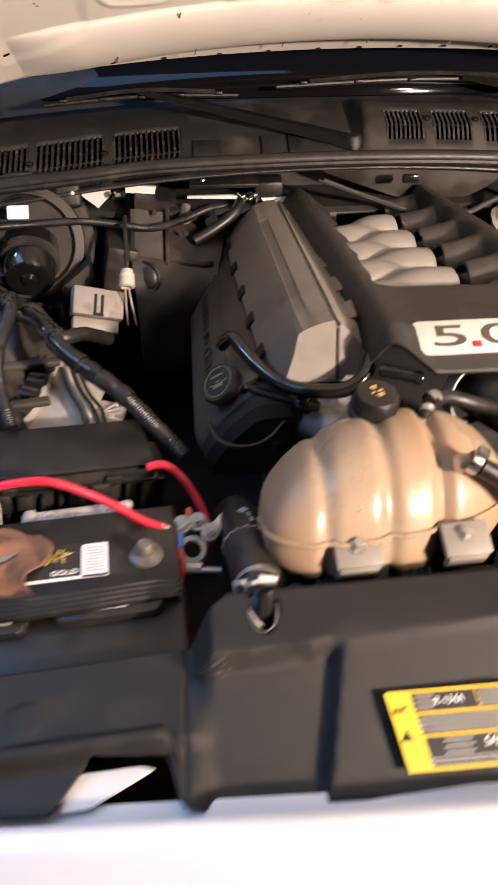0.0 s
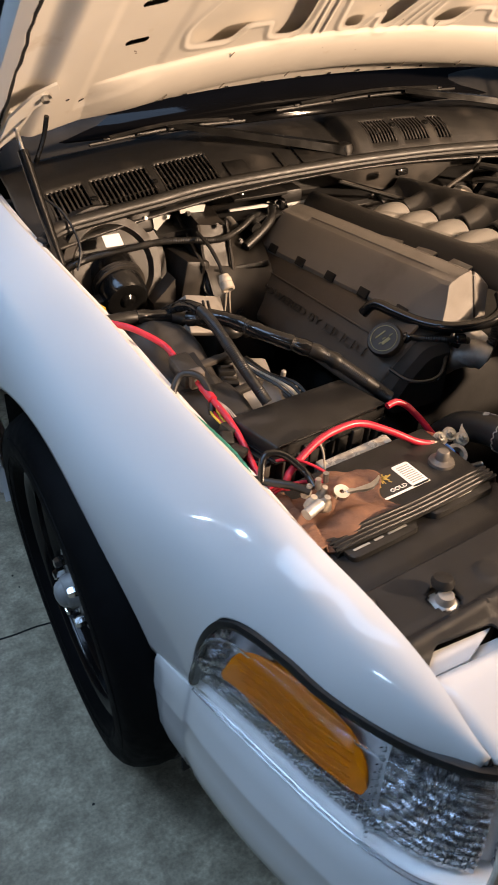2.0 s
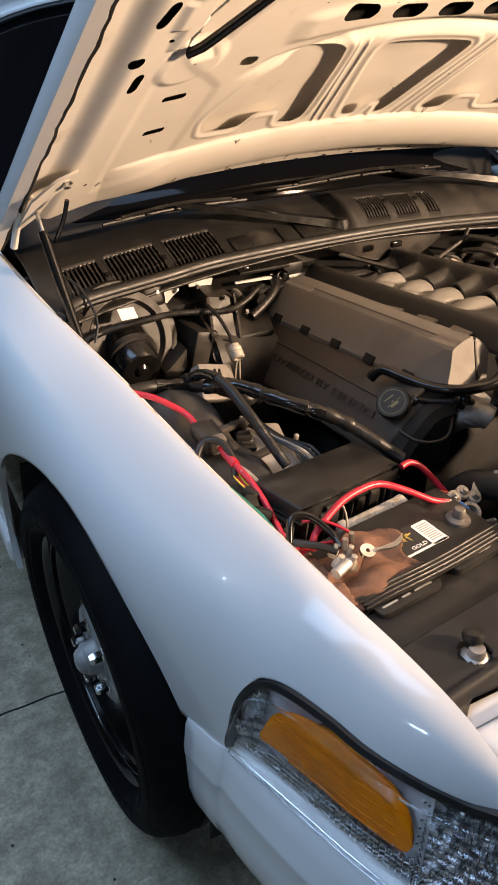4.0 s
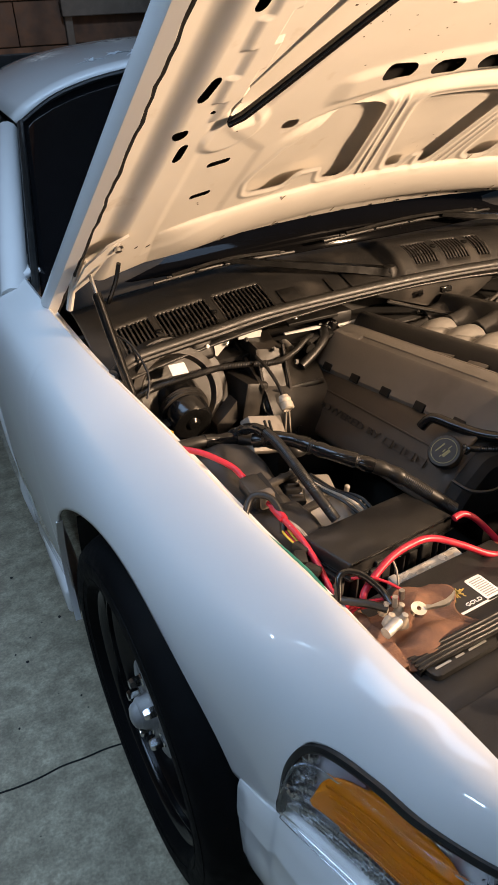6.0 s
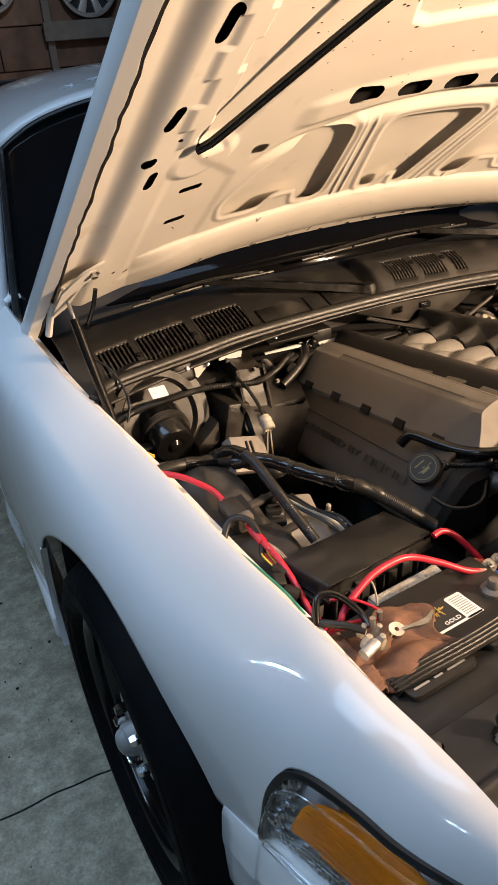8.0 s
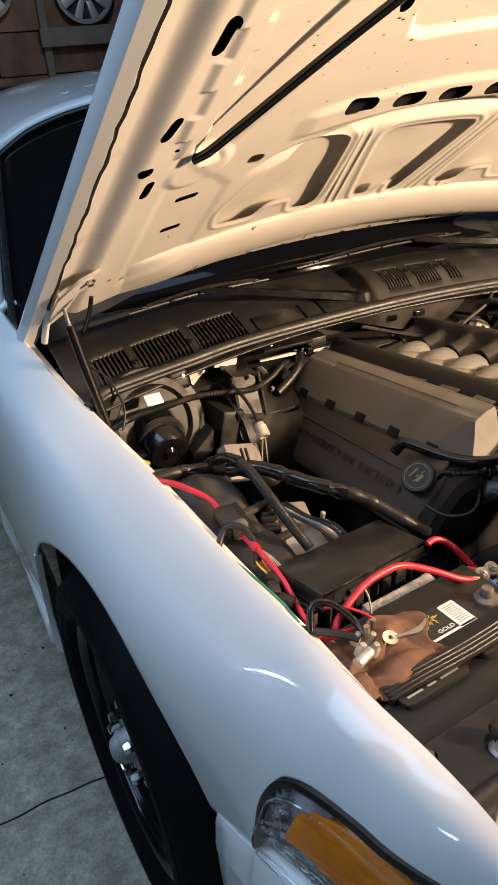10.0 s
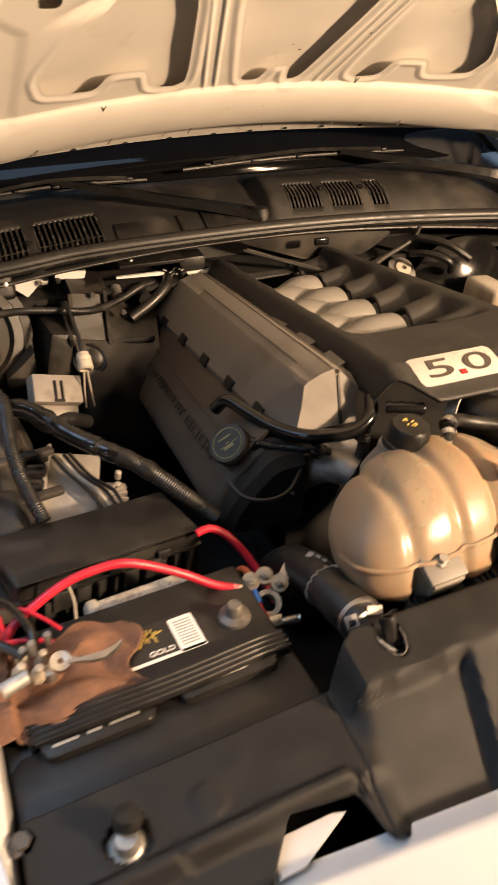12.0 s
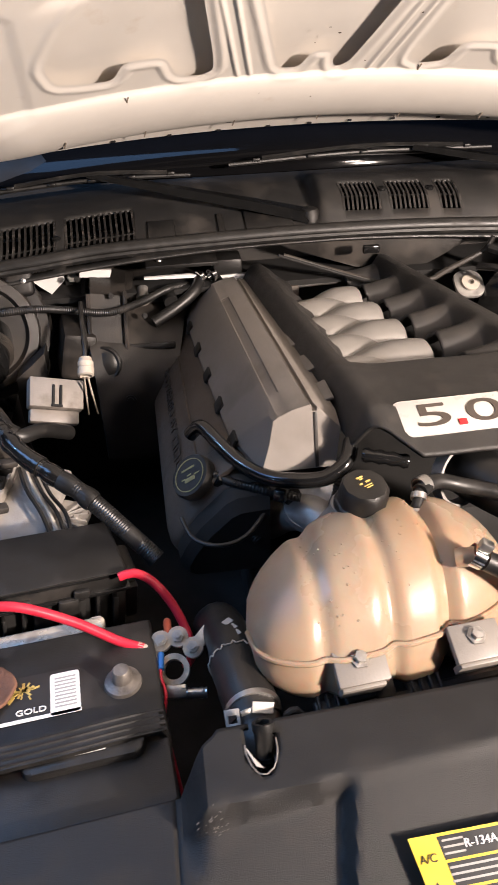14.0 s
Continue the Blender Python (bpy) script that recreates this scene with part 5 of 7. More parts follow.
tagged(part("scuff_mark", scuffs, SCUFF_M, shield, "pale scratches on the scuffed corner", smooth=False), kind="stuff")

# caution label
LM = frame_at((-0.166, 0.4285, 0.7345), (1, 0.03, 0.0), (0.0, 0.894, 0.447))
label = thing("caution_label", -0.1, 0.40, 0.73, "yellow and black printed caution label on the radiator cover", "label")
part("sheet", prism(LM, [(0, 0), (0.012, -0.066), (0.190, -0.066), (0.178, 0)], 0.0002, 0.0008), LABEL_Y, label, smooth=False)
def lab(x0, x1, y0, y1):
    k = -0.012 / 0.066
    return prism(LM, [(x0 + k * y0, y0), (x0 + k * y1, y1), (x1 + k * y1, y1), (x1 + k * y0, y0)], 0.0008, 0.0011)
for x0, x1, y0, y1 in ((0.022, 0.172, -0.0022, -0.0185), (0.022, 0.172, -0.0205, -0.037), (0.022, 0.172, -0.039, -0.0635)):
    part("black_field", lab(x0, x1, y0, y1), LABEL_K, label, smooth=False)
S = Matrix(((1, 0.18, 0, 0), (0, 1, 0, 0), (0, 0, 1, 0), (0, 0, 0, 1)))
text_mesh("R-134A", LM @ pose(0.0565, -0.0100, 0.0011), 0.0088, LABEL_W, label)
text_mesh("A/C", LM @ pose(0.0125, -0.016, 0.0009), 0.0085, LABEL_K, label)
text_mesh("SAE", LM @ pose(0.090, -0.046, 0.0011), 0.0100, LABEL_W, label)
part("divider", lab(0.080, 0.0812, -0.0022, -0.0185), LABEL_Y, label, smooth=False)
part("warning_mark", prism(LM, [(0.0085, -0.041), (0.0205, -0.041), (0.0145, -0.031)], 0.0009, 0.0012), LABEL_K, label, smooth=False)
PRINT = [(0.026, 0.043, y, 0.0015) for y in (-0.0055, -0.0100, -0.0145)]
PRINT += [(0.027, 0.112 - 0.004 * k, -0.0240 - 0.0045 * k, 0.0016) for k in range(3)]
PRINT += [(0.046, 0.072, y, 0.0016) for y in (-0.0425, -0.0475, -0.0525)]
PRINT += [(0.030, 0.118 - 0.003 * k, -0.0568 - 0.0034 * k, 0.0014) for k in range(2)]
PRINT += [(0.084, 0.150 - 0.006 * k, -0.0055 - 0.0045 * k, 0.0015) for k in range(3)]
PRINT += [(0.118, 0.168, y, 0.0016) for y in (-0.0240, -0.0285, -0.0425, -0.0475)]
bars(LM, PRINT, INK, label, h=0.0014)

# ---- battery ----
BM = frame_at((-0.490, 0.600, 0.0), (1, 0.10, 0), (0, 1, 0))
battery = thing("battery", -0.49, 0.60, 0.50, "black car battery with a ribbed carry strap and a torn label", "battery")
part("case", box(BM @ pose(-0.012, -0.008, 0.595), 0.300, 0.200, 0.19, 0.012, 3), BLACK, battery)
part("lid", box(BM @ pose(-0.012, -0.004, 0.690), 0.306, 0.218, 0.016, 0.005, 3), BLACK, battery, "scuffed black lid")
part("front_step", prism(BM @ pose(0, 0, 0.696), [(-0.163, -0.105), (-0.155, -0.1125), (0.131, -0.1125), (0.139, -0.105), (0.140, -0.055), (0.125, -0.045), (-0.15, -0.045), (-0.163, -0.06)], -0.01, 0.004, 0.004), BLACK, battery)
part("vent_cover", prism(BM @ pose(0, 0, 0.698), rounded(0.11, 0.028, 0.01, 5, 0.062, -0.046), 0, 0.012, 0.004), BLACK, battery)
part("vent_cover", prism(BM @ pose(0, 0, 0.698), rounded(0.11, 0.028, 0.01, 5, -0.075, -0.050), 0, 0.010, 0.004), BLACK, battery)
strap = part("carry_strap", loft([[BM @ Vector((x, -0.028 - 0.012 * math.cos(x * 9) + dy, 0.702 + 0.010 * (1 - (x / 0.145) ** 4) - (0.02 if abs(x) > 0.139 else 0) + dz)) for dy, dz in ((-0.013, 0), (-0.013, 0.005), (0.013, 0.005), (0.013, 0))] for x in np.linspace(-0.142, 0.142, 36)]), BLACK, battery, "ribbed black carry strap")
for k in range(4):
    part("strap_rib", tube([BM @ Vector((x, -0.028 - 0.012 * math.cos(x * 9) + (k - 1.5) * 0.0065, 0.7062 + 0.010 * (1 - (x / 0.145) ** 4))) for x in np.linspace(-0.138, 0.138, 14)], 0.0021, n=6), BLACK, strap)
part("label_sheet", prism(BM @ pose(0, 0, 0.6982), [(-0.06, 0.005), (0.062, 0.005), (0.062, 0.058), (-0.05, 0.058)], 0, 0.0006), LABEL_K, battery, "black and gold printed label", smooth=False)
part("bar_code_sheet", prism(BM @ pose(0, 0, 0.6989), rounded(0.029, 0.049, 0.003, 3, 0.047, 0.029), 0, 0.0005), LABEL_W, battery, "white bar-code sticker", smooth=False)
bars(BM @ pose(0.047, 0.029, 0.6994), [(-0.010, 0.011, 0.018 - 0.0042 * k, 0.0016) for k in range(9)], INK, battery, h=0.0004)
part("label_edge", prism(BM @ pose(0, 0, 0.6989), [(-0.06, 0.004), (0.062, 0.004), (0.062, 0.008), (-0.06, 0.008)], 0, 0.0005), LABEL_W, battery, smooth=False)
text_mesh("GOLD", BM @ pose(0.014, 0.0150, 0.6990), 0.0088, LABEL_W, battery, width=1.2)
rng = random.Random(7)
bm = bmesh.new()
for k in range(26):
    a, r = rng.uniform(0, 6.28), rng.uniform(0.002, 0.018)
    add_box(bm, BM @ pose(0.006 + r * math.cos(a), 0.040 + 0.6 * r * math.sin(a), 0.6990, 0, 0, math.degrees(a)), rng.uniform(0.003, 0.010), rng.uniform(0.001, 0.003), 0.0004, 0)
part("gold_splash", bm, GOLD_M, battery, smooth=False)
VM = BM @ pose(0.062, -0.046, 0.7102)
bars(VM, [(-0.045, 0.025, 0.004, 0.0035), (-0.045, 0.02, -0.003, 0.003), (0.032, 0.047, 0.004, 0.0035)], LABEL_W, battery, h=0.0005)
bars(BM @ pose(-0.075, -0.052, 0.7082), [(-0.045, -0.02, 0.0, 0.003), (-0.012, 0.002, 0.0, 0.003), (0.01, 0.04, 0.0, 0.003)], INK, battery, h=0.0005)
post = part("terminal_post", lathe(BM @ pose(0.104, 0.026, 0.698), [(0.019, 0.0), (0.018, 0.004), (0.0130, 0.006), (0.0105, 0.008), (0.0088, 0.019), (0.0075, 0.021), (0.001, 0.0215)], 24), LEAD_M, battery, "dull lead terminal post on a round boss")
part("terminal_post", lathe(BM @ pose(-0.104, 0.030, 0.698), [(0.017, 0.0), (0.016, 0.004), (0.0115, 0.006), (0.0095, 0.020), (0.001, 0.0225)], 24), STEEL, battery)
hold = tagged(part("clear_guard", box(frame_at((-0.478, 0.722, 0.676), (1, 0.09, 0.03), (0, 1, 0.2)), 0.135, 0.024, 0.022, 0.005, 3), GUARD_M), "clear plastic guard strip between battery and fuse box", "guard")
part("guard_core", tube([(-0.53, 0.716, 0.672), (-0.42, 0.727, 0.676)], 0.006, n=8), CAST, hold)
for x in (-0.535, -0.420):
    part("guard_end", box(frame_at((x, 0.717 + 0.09 * (x + 0.53), 0.677), (1, 0.09, 0.03), (0, 1, 0)), 0.014, 0.024, 0.024, 0.003), BEIGE, hold)

# ---- fuse box ----
FM = frame_at((-0.510, 0.799, 0.726), (0.238, 0.065, -0.034), (-0.009, 0.099, -0.004)) @ pose(0, 0, -0.748)
fuse = thing("fuse_box", -0.518, 0.77, 0.60, "black plastic fuse box with a flat lid and ribbed sides", "fuse box")
part("body", box(FM @ pose(0, 0, 0.672), 0.222, 0.086, 0.10, 0.006), BLACK, fuse)
part("lid", box(FM @ pose(0, 0, 0.735), 0.240, 0.100, 0.024, 0.004, 3), BLACK, fuse, "flat black lid")
part("lid_lip", box(FM @ pose(0, 0, 0.7225), 0.247, 0.107, 0.005, 0.002), GLOSS, fuse)
for k, w in enumerate((0.004, 0.012, 0.004, 0.018, 0.004, 0.004, 0.020, 0.004, 0.012, 0.004, 0.006)):
    part("rib", box(FM @ pose(-0.105 + 0.021 * k, -0.047, 0.680), w, 0.014, 0.078 - 0.012 * (k % 3 == 1), 0.001), BLACK, fuse)
part("foot_lip", box(FM @ pose(0, -0.050, 0.640), 0.226, 0.010, 0.006, 0.002), BLACK, fuse)
for k in range(5):
    part("rib", box(FM @ pose(0.114, -0.040 + 0.02 * k, 0.680), 0.012, 0.0035, 0.075, 0.001), BLACK, fuse)
for x in (-0.07, 0.05):
    part("latch", box(FM @ pose(x, -0.054, 0.712), 0.024, 0.008, 0.028, 0.003), BLACK, fuse)
part("side_clip", box(FM @ pose(0.128, 0.005, 0.705), 0.022, 0.05, 0.034, 0.005), DARK, fuse)
part("side_clip", box(FM @ pose(0.132, -0.018, 0.675), 0.016, 0.02, 0.05, 0.004), DARK, fuse)
part("lid_rim", box(FM @ pose(0, -0.0485, 0.7435), 0.230, 0.003, 0.006, 0.001), GLOSS, fuse)
for x in (-0.06, 0.0, 0.065):
    part("lid_hook", box(FM @ pose(x, -0.053, 0.729), 0.018, 0.006, 0.012, 0.002), BLACK, fuse)
part("side_fuse_rail", box(FM @ pose(-0.124, 0.0, 0.715), 0.010, 0.085, 0.010, 0.002), BLACK, fuse)
for k in range(6):
    part("side_tooth", box(FM @ pose(-0.130, -0.04 + 0.016 * k, 0.704), 0.018, 0.007, 0.02, 0.002), DARK, fuse)

# ---- coolant tank ----
tank = thing("coolant_tank", -0.115, 0.66, 0.66, "discoloured translucent coolant tank with four lobes", "coolant tank")
TX0, TX1 = -0.262, 0.022
def tank_rings():
    rings = []
    n = 56
    for i in range(64):
        u = i / 63
        x = TX0 + (TX1 - TX0) * u
        lobes = 1 - sum(g * math.exp(-((u - c) / 0.030) ** 2) for c, g in ((0.235, 0.075), (0.47, 0.085), (0.68, 0.14)))
        end = math.sqrt(max(1 - abs(2 * u - 1) ** 2.6, 0.0004))
        ry = 0.078 * end ** 0.75 * lobes
        up = 0.069 * end ** 1.05 * lobes * ci(u, (0, 0.3, 0.5, 0.8, 1), (0.80, 1.0, 1.04, 1.02, 0.9))
        dn = 0.060 * end ** 0.7 * lobes
        ring = []
        cy = 0.665 + 0.05 * (u - 0.5)
        for k in range(n):
            a = 2 * math.pi * k / n
            c, s_ = math.cos(a), math.sin(a)
            e = 0.80 if s_ > 0 else 0.68
            py = ry * abs(c) ** e * (1 if c > 0 else -1)
            pz = (up if s_ > 0 else dn) * abs(s_) ** e * (1 if s_ > 0 else -1)
            ring.append(Vector((x, cy + py + 0.035 * pz / 0.07, 0.752 + pz - 0.16 * py)))
        rings.append(ring)
    return rings
TANK_R = tank_rings()
part("tank_shell", loft(TANK_R), TANK_M, tank)
seam = []
for i in range(64):
    u = i / 63
    end = math.sqrt(max(1 - abs(2 * u - 1) ** 2.6, 0.0004))
    lobes = 1 - sum(g * math.exp(-((u - c) / 0.030) ** 2) for c, g in ((0.235, 0.055), (0.47, 0.065), (0.68, 0.11)))
    ry = 0.078 * end ** 0.75 * lobes
    seam.append(Vector((TX0 + (TX1 - TX0) * u, 0.665 + 0.05 * (u - 0.5) - ry - 0.002, 0.752 + 0.16 * ry)))
part("seam", tube(seam, 0.0030, n=8), TANK_M, tank, "pale moulded seam")
rng = random.Random(17)
bm = bmesh.new()
for _ in range(46):
    i, k = rng.choice((rng.randint(14, 24), rng.randint(30, 44))), rng.randint(11, 25)
    p = TANK_R[i][k]
    bmesh.ops.create_icosphere(bm, subdivisions=1, radius=rng.uniform(0.0009, 0.0020), matrix=Matrix.Translation(p) @ Matrix.Diagonal((1, 1, 0.5, 1)))
tagged(part("droplet", bm, TANK_M, tank, "water droplets on the tank top"), kind="stuff")
part("neck", lathe(along((-0.127, 0.738, 0.798), (0.05, 0.10, 1)), [(0.050, -0.03), (0.040, -0.012), (0.032, 0.0), (0.030, 0.012), (0.001, 0.012)], 32), TANK_TOP, tank, "pale filler neck")
CM = along((-0.124, 0.736, 0.812), (0.05, -0.10, 1)) @ Matrix.Diagonal((0.80, 0.80, 0.92, 1))
cp = part("filler_cap", lathe(CM, [(0.036, 0.0), (0.0365, 0.005), (0.034, 0.007), (0.0335, 0.024), (0.0305, 0.0295), (0.029, 0.0315), (0.001, 0.033)], 10), BLACK, tank, "black ten-sided pressure cap with yellow print")
part("cap_skirt", lathe(CM, [(0.037, -0.004), (0.0375, 0.002), (0.036, 0.004), (0.036, -0.004), (0.037, -0.004)], 30), BLACK, cp)
bars(CM @ pose(0, 0.002, 0.0332) @ Matrix.Diagonal((0.72, 0.72, 1, 1)), [(-0.007, 0.006, 0.014, 0.0035), (-0.004, 0.003, 0.009, 0.0025), (-0.012, -0.006, -0.001, 0.0035), (0.002, 0.012, -0.001, 0.0035), (-0.008, 0.010, -0.009, 0.0018), (-0.006, 0.008, -0.014, 0.0018)], GOLD_M, cp, h=0.0006)
for x, y, z in ((-0.165, 0.580, 0.757), (-0.052, 0.586, 0.761)):
    br = part("bracket", box(frame_at((x, y - 0.004, z), (1, 0.08, 0), (0, 1, 0.5)), 0.050, 0.036, 0.009, 0.002, 2), TANK_TOP, tank, "pale mounting tab")
    part("bracket_leg", box(frame_at((x, y - 0.016, z - 0.018), (1, 0.08, 0), (0, 1, 0.4)), 0.042, 0.007, 0.022, 0.0015), TANK_TOP, br)
    part("bolt", lathe(along((x, y - 0.002, z + 0.006), (0, -0.3, 1)), [(0.0095, 0), (0.0095, 0.002), (0.0058, 0.002), (0.0058, 0.008), (0.001, 0.0085)], 6), STEEL, br, "steel bolt")
    part("stay", box(frame_at((x + 0.02, y - 0.030, z - 0.035), (1, 0.08, 0), (0, 1, 0)), 0.05, 0.014, 0.012, 0.003), BLACK, br)

# ---- engine ----
engine = thing("engine", 0.03, 1.1, 0.35, "V8 engine with a black intake cover and grey coil covers", "engine")
# Plain box whose near-black colour stands for shade below the cam cover.
part("block", box(pose(0.03, 1.16, 0.50), 0.50, 0.56, 0.32, 0.03), VOID, engine, "engine block coloured near-black for the shade below the covers")


def coil_section(y):
    """The coil cover's section from its inner foot over the crest to its outer foot."""
    f = (y - 0.872) / (1.435 - 0.872)
    sunk = 0.0022 if 0.958 < y < 1.335 else 0.0
    gap = 0.006
    pts = ((-0.120, 0.770), (-0.107, 0.822), (-0.1365, 0.8355), (-0.1375, 0.836 - gap), (-0.1425, 0.836 - gap), (-0.144, 0.8385), (-0.160, 0.8355), (-0.1705, 0.8325), (-0.1715, 0.832 - sunk), (-0.1835, 0.827 - sunk), (-0.1845, 0.827), (-0.192, 0.822), (-0.2145, 0.795), (-0.240, 0.762), (-0.238, 0.745), (-0.18, 0.735))
    return [Vector((x - 0.032 * f + (0.008 * min(max(1 - f, 0), 1) ** 1.5 if i > 11 else 0.0), y, z - 0.045 * f)) for i, (x, z) in enumerate(pts)]


rings = []
front = []
for i, p in enumerate(coil_section(0.88)):
    q = Vector(p)
    if i in (0, 15):
        q = Vector(((-0.116, -0.180)[i > 0], 0, 0.758))
    elif i == 1:
        q = Vector((-0.108, 0, 0.806))
    elif i > 11:
        q = Vector(((-0.199, -0.2095, -0.208)[i - 12], 0, (0.792, 0.761, 0.758)[i - 12]))
    q.y = 0.876 + 0.30 * (q.z - 0.758)
    front.append(q)
shoulder = [Vector((p.x, (0.914, 0.934, 0.954)[min(max(i - 11, 0), 2)], p.z)) for i, p in enumerate(coil_section(0.92))]
rings += [front, shoulder]
for y, lean in ((0.957, 0.0), (0.959, 0.0), (1.05, 0.0), (1.15, 0.0), (1.25, 0.0), (1.334, 0.0), (1.336, 0.0), (1.41, 0.0), (1.436, -0.25)):
    rings.append([p + Vector((0, (lean if i > 1 or y > 0.9 else 0.22) * (p.z - 0.760) + (0.006 if i < 2 and y < 0.9 else 0.0), 0)) for i, p in enumerate(coil_section(y))])
coil = part("coil_cover", loft(rings), GREY, engine, "grey plastic coil cover")
bev = coil.modifiers.new("edge", "BEVEL")
bev.width, bev.segments, bev.limit_method, bev.angle_limit = 0.0016, 2, "ANGLE", radians(28)
# Thin dark box paints the shaded side of the step at the seam.
part("seam_gap", box(frame_at((-0.1395, 0.8865, 0.794), (1, 0, 0), (0, 0.29, 1)), 0.0045, 0.072, 0.003, 0.0008), HEATER_M, coil, "dark strip painting the shaded step at the front seam")
for y in (0.96, 1.05, 1.14, 1.23, 1.32):
    a = coil_section(y)
    part("edge_tab", box(frame_at(a[1] + Vector((-0.004, 0, 0.002)), (0, 1, -0.08), (1, 0, 0.4)), 0.052, 0.020, 0.005, 0.002), GREY, coil)
for y in (0.955, 1.06, 1.165, 1.27, 1.375):
    a = coil_section(y)
    # No notch is cut: a black block gives its shade by colour.
    part("notch", box(frame_at(a[13].lerp(a[12], 0.12) + Vector((-0.002, 0, -0.002)), (0, 1, -0.08), (-0.5, 0, -0.8)), 0.030, 0.018, 0.006, 0.002), VOID, coil, "black block painting the shade of a notch above the cam cover")
    b = coil_section(y + 0.05)
    part("coil_tab", box(frame_at(b[1] + Vector((0.010, 0, -0.018)), (0, 1, -0.08), (1, 0, 0)), 0.034, 0.022, 0.012, 0.003), BLACK, coil)


def cam_section(y):
    f = (y - 0.90) / 0.57
    dz = -0.045 * f
    dx = -0.012 * f
    return [Vector((x + dx, y, z + dz)) for x, z in ((-0.200, 0.755), (-0.246, 0.752), (-0.262, 0.744), (-0.300, 0.706), (-0.324, 0.672), (-0.336, 0.648), (-0.335, 0.634), (-0.320, 0.628), (-0.20, 0.628))]


rings = []
for y, k in ((0.885, 0.90), (0.90, 0.97), (0.93, 1), (1.05, 1), (1.2, 1), (1.35, 1), (1.44, 1), (1.475, 0.96), (1.492, 0.84)):
    sec = cam_section(y)
    c = Vector((-0.22, y, 0.60))
    rings.append([c + (p - c) * k for p in sec])
# Near-black colour here stands for the shade before the cam cover's end.
part("timing_cover", loft([[Vector((-0.22, y, 0.60)) + (p - Vector((-0.22, p.y, 0.60))) * k for p in cam_section(0.90)] for y, k in ((0.850, 0.78), (0.862, 0.88), (0.890, 0.90))]), VOID, engine, "timing cover coloured near-black for the shade at the engine front")
camcover = part("cam_cover", loft(rings), CAM, engine, "dusty brown-grey cam cover with raised lettering")
bev = camcover.modifiers.new("edge", "BEVEL")
bev.width, bev.segments, bev.limit_method, bev.angle_limit = 0.008, 3, "ANGLE", radians(20)
for dz in (0.0, -0.062):
    part("cover_rib", tube([Vector((-0.285 + dz * -0.0 - (0.028 if dz else 0) - 0.012 * (y - 0.9) / 0.57, y, (0.723 if not dz else 0.676) - 0.045 * (y - 0.9) / 0.57)) for y in np.linspace(0.97, 1.43, 6)], 0.0022, n=6), CAM, camcover)
d = Vector((-0.012, 0.57, -0.045)).normalized()
up = (Vector((-0.262, 0, 0.744)) - Vector((-0.330, 0, 0.660))).normalized()
TM = frame_at(cam_section(1.16)[3].lerp(cam_section(1.16)[4], 0.25), -d, up)
TM = TM @ pose(0, 0, 0.0045)
text_mesh("POWERED BY", TM @ pose(-0.050, 0, 0), 0.021, DARK, camcover, "raised_lettering", depth=0.0010, width=1.80)
for k in range(4):
    x = 0.082 + 0.034 * k
    bars(TM, [(x, x + 0.027, 0.0065, 0.003), (x, x + 0.027, -0.0065, 0.003), (x, x + 0.004, 0, 0.0104), (x + 0.023, x + 0.027, 0, 0.0104)], DARK, camcover, "raised_mark", 0.0016)
OM = along((-0.282, 0.922, 0.718), (-0.62, -0.28, 0.72)) @ Matrix.Diagonal((0.82, 0.82, 0.9, 1))
oc = part("oil_cap", lathe(OM, [(0.028, -0.02), (0.028, 0.012), (0.037, 0.014), (0.038, 0.026), (0.035, 0.031), (0.001, 0.031)], 32), BLACK, engine, "black oil filler cap with a yellow oil-can mark")
part("cap_ring", lathe(OM, [(0.0275, 0.0313), (0.0290, 0.0313), (0.0290, 0.0320), (0.0275, 0.0320), (0.0275, 0.0313)], 32), FADED, oc)
bars(OM @ pose(0, 0, 0.0312) @ Matrix.Rotation(radians(60), 4, "Z"), [(-0.014, 0.012, 0.012, 0.003), (-0.010, 0.010, -0.008, 0.007), (0.010, 0.020, -0.003, 0.002), (-0.016, -0.010, -0.004, 0.002), (-0.004, 0.004, 0.000, 0.002)], FADED, oc, h=0.0008)

# intake cover with the four runners in its window
def cover_z(x, y):
    """Top of the black cover: a plateau in front, lower rails beside the window."""
    return 0.842 - 0.075 * (y - 0.86) - 0.30 * np.clip(0.86 - y, 0, 1)


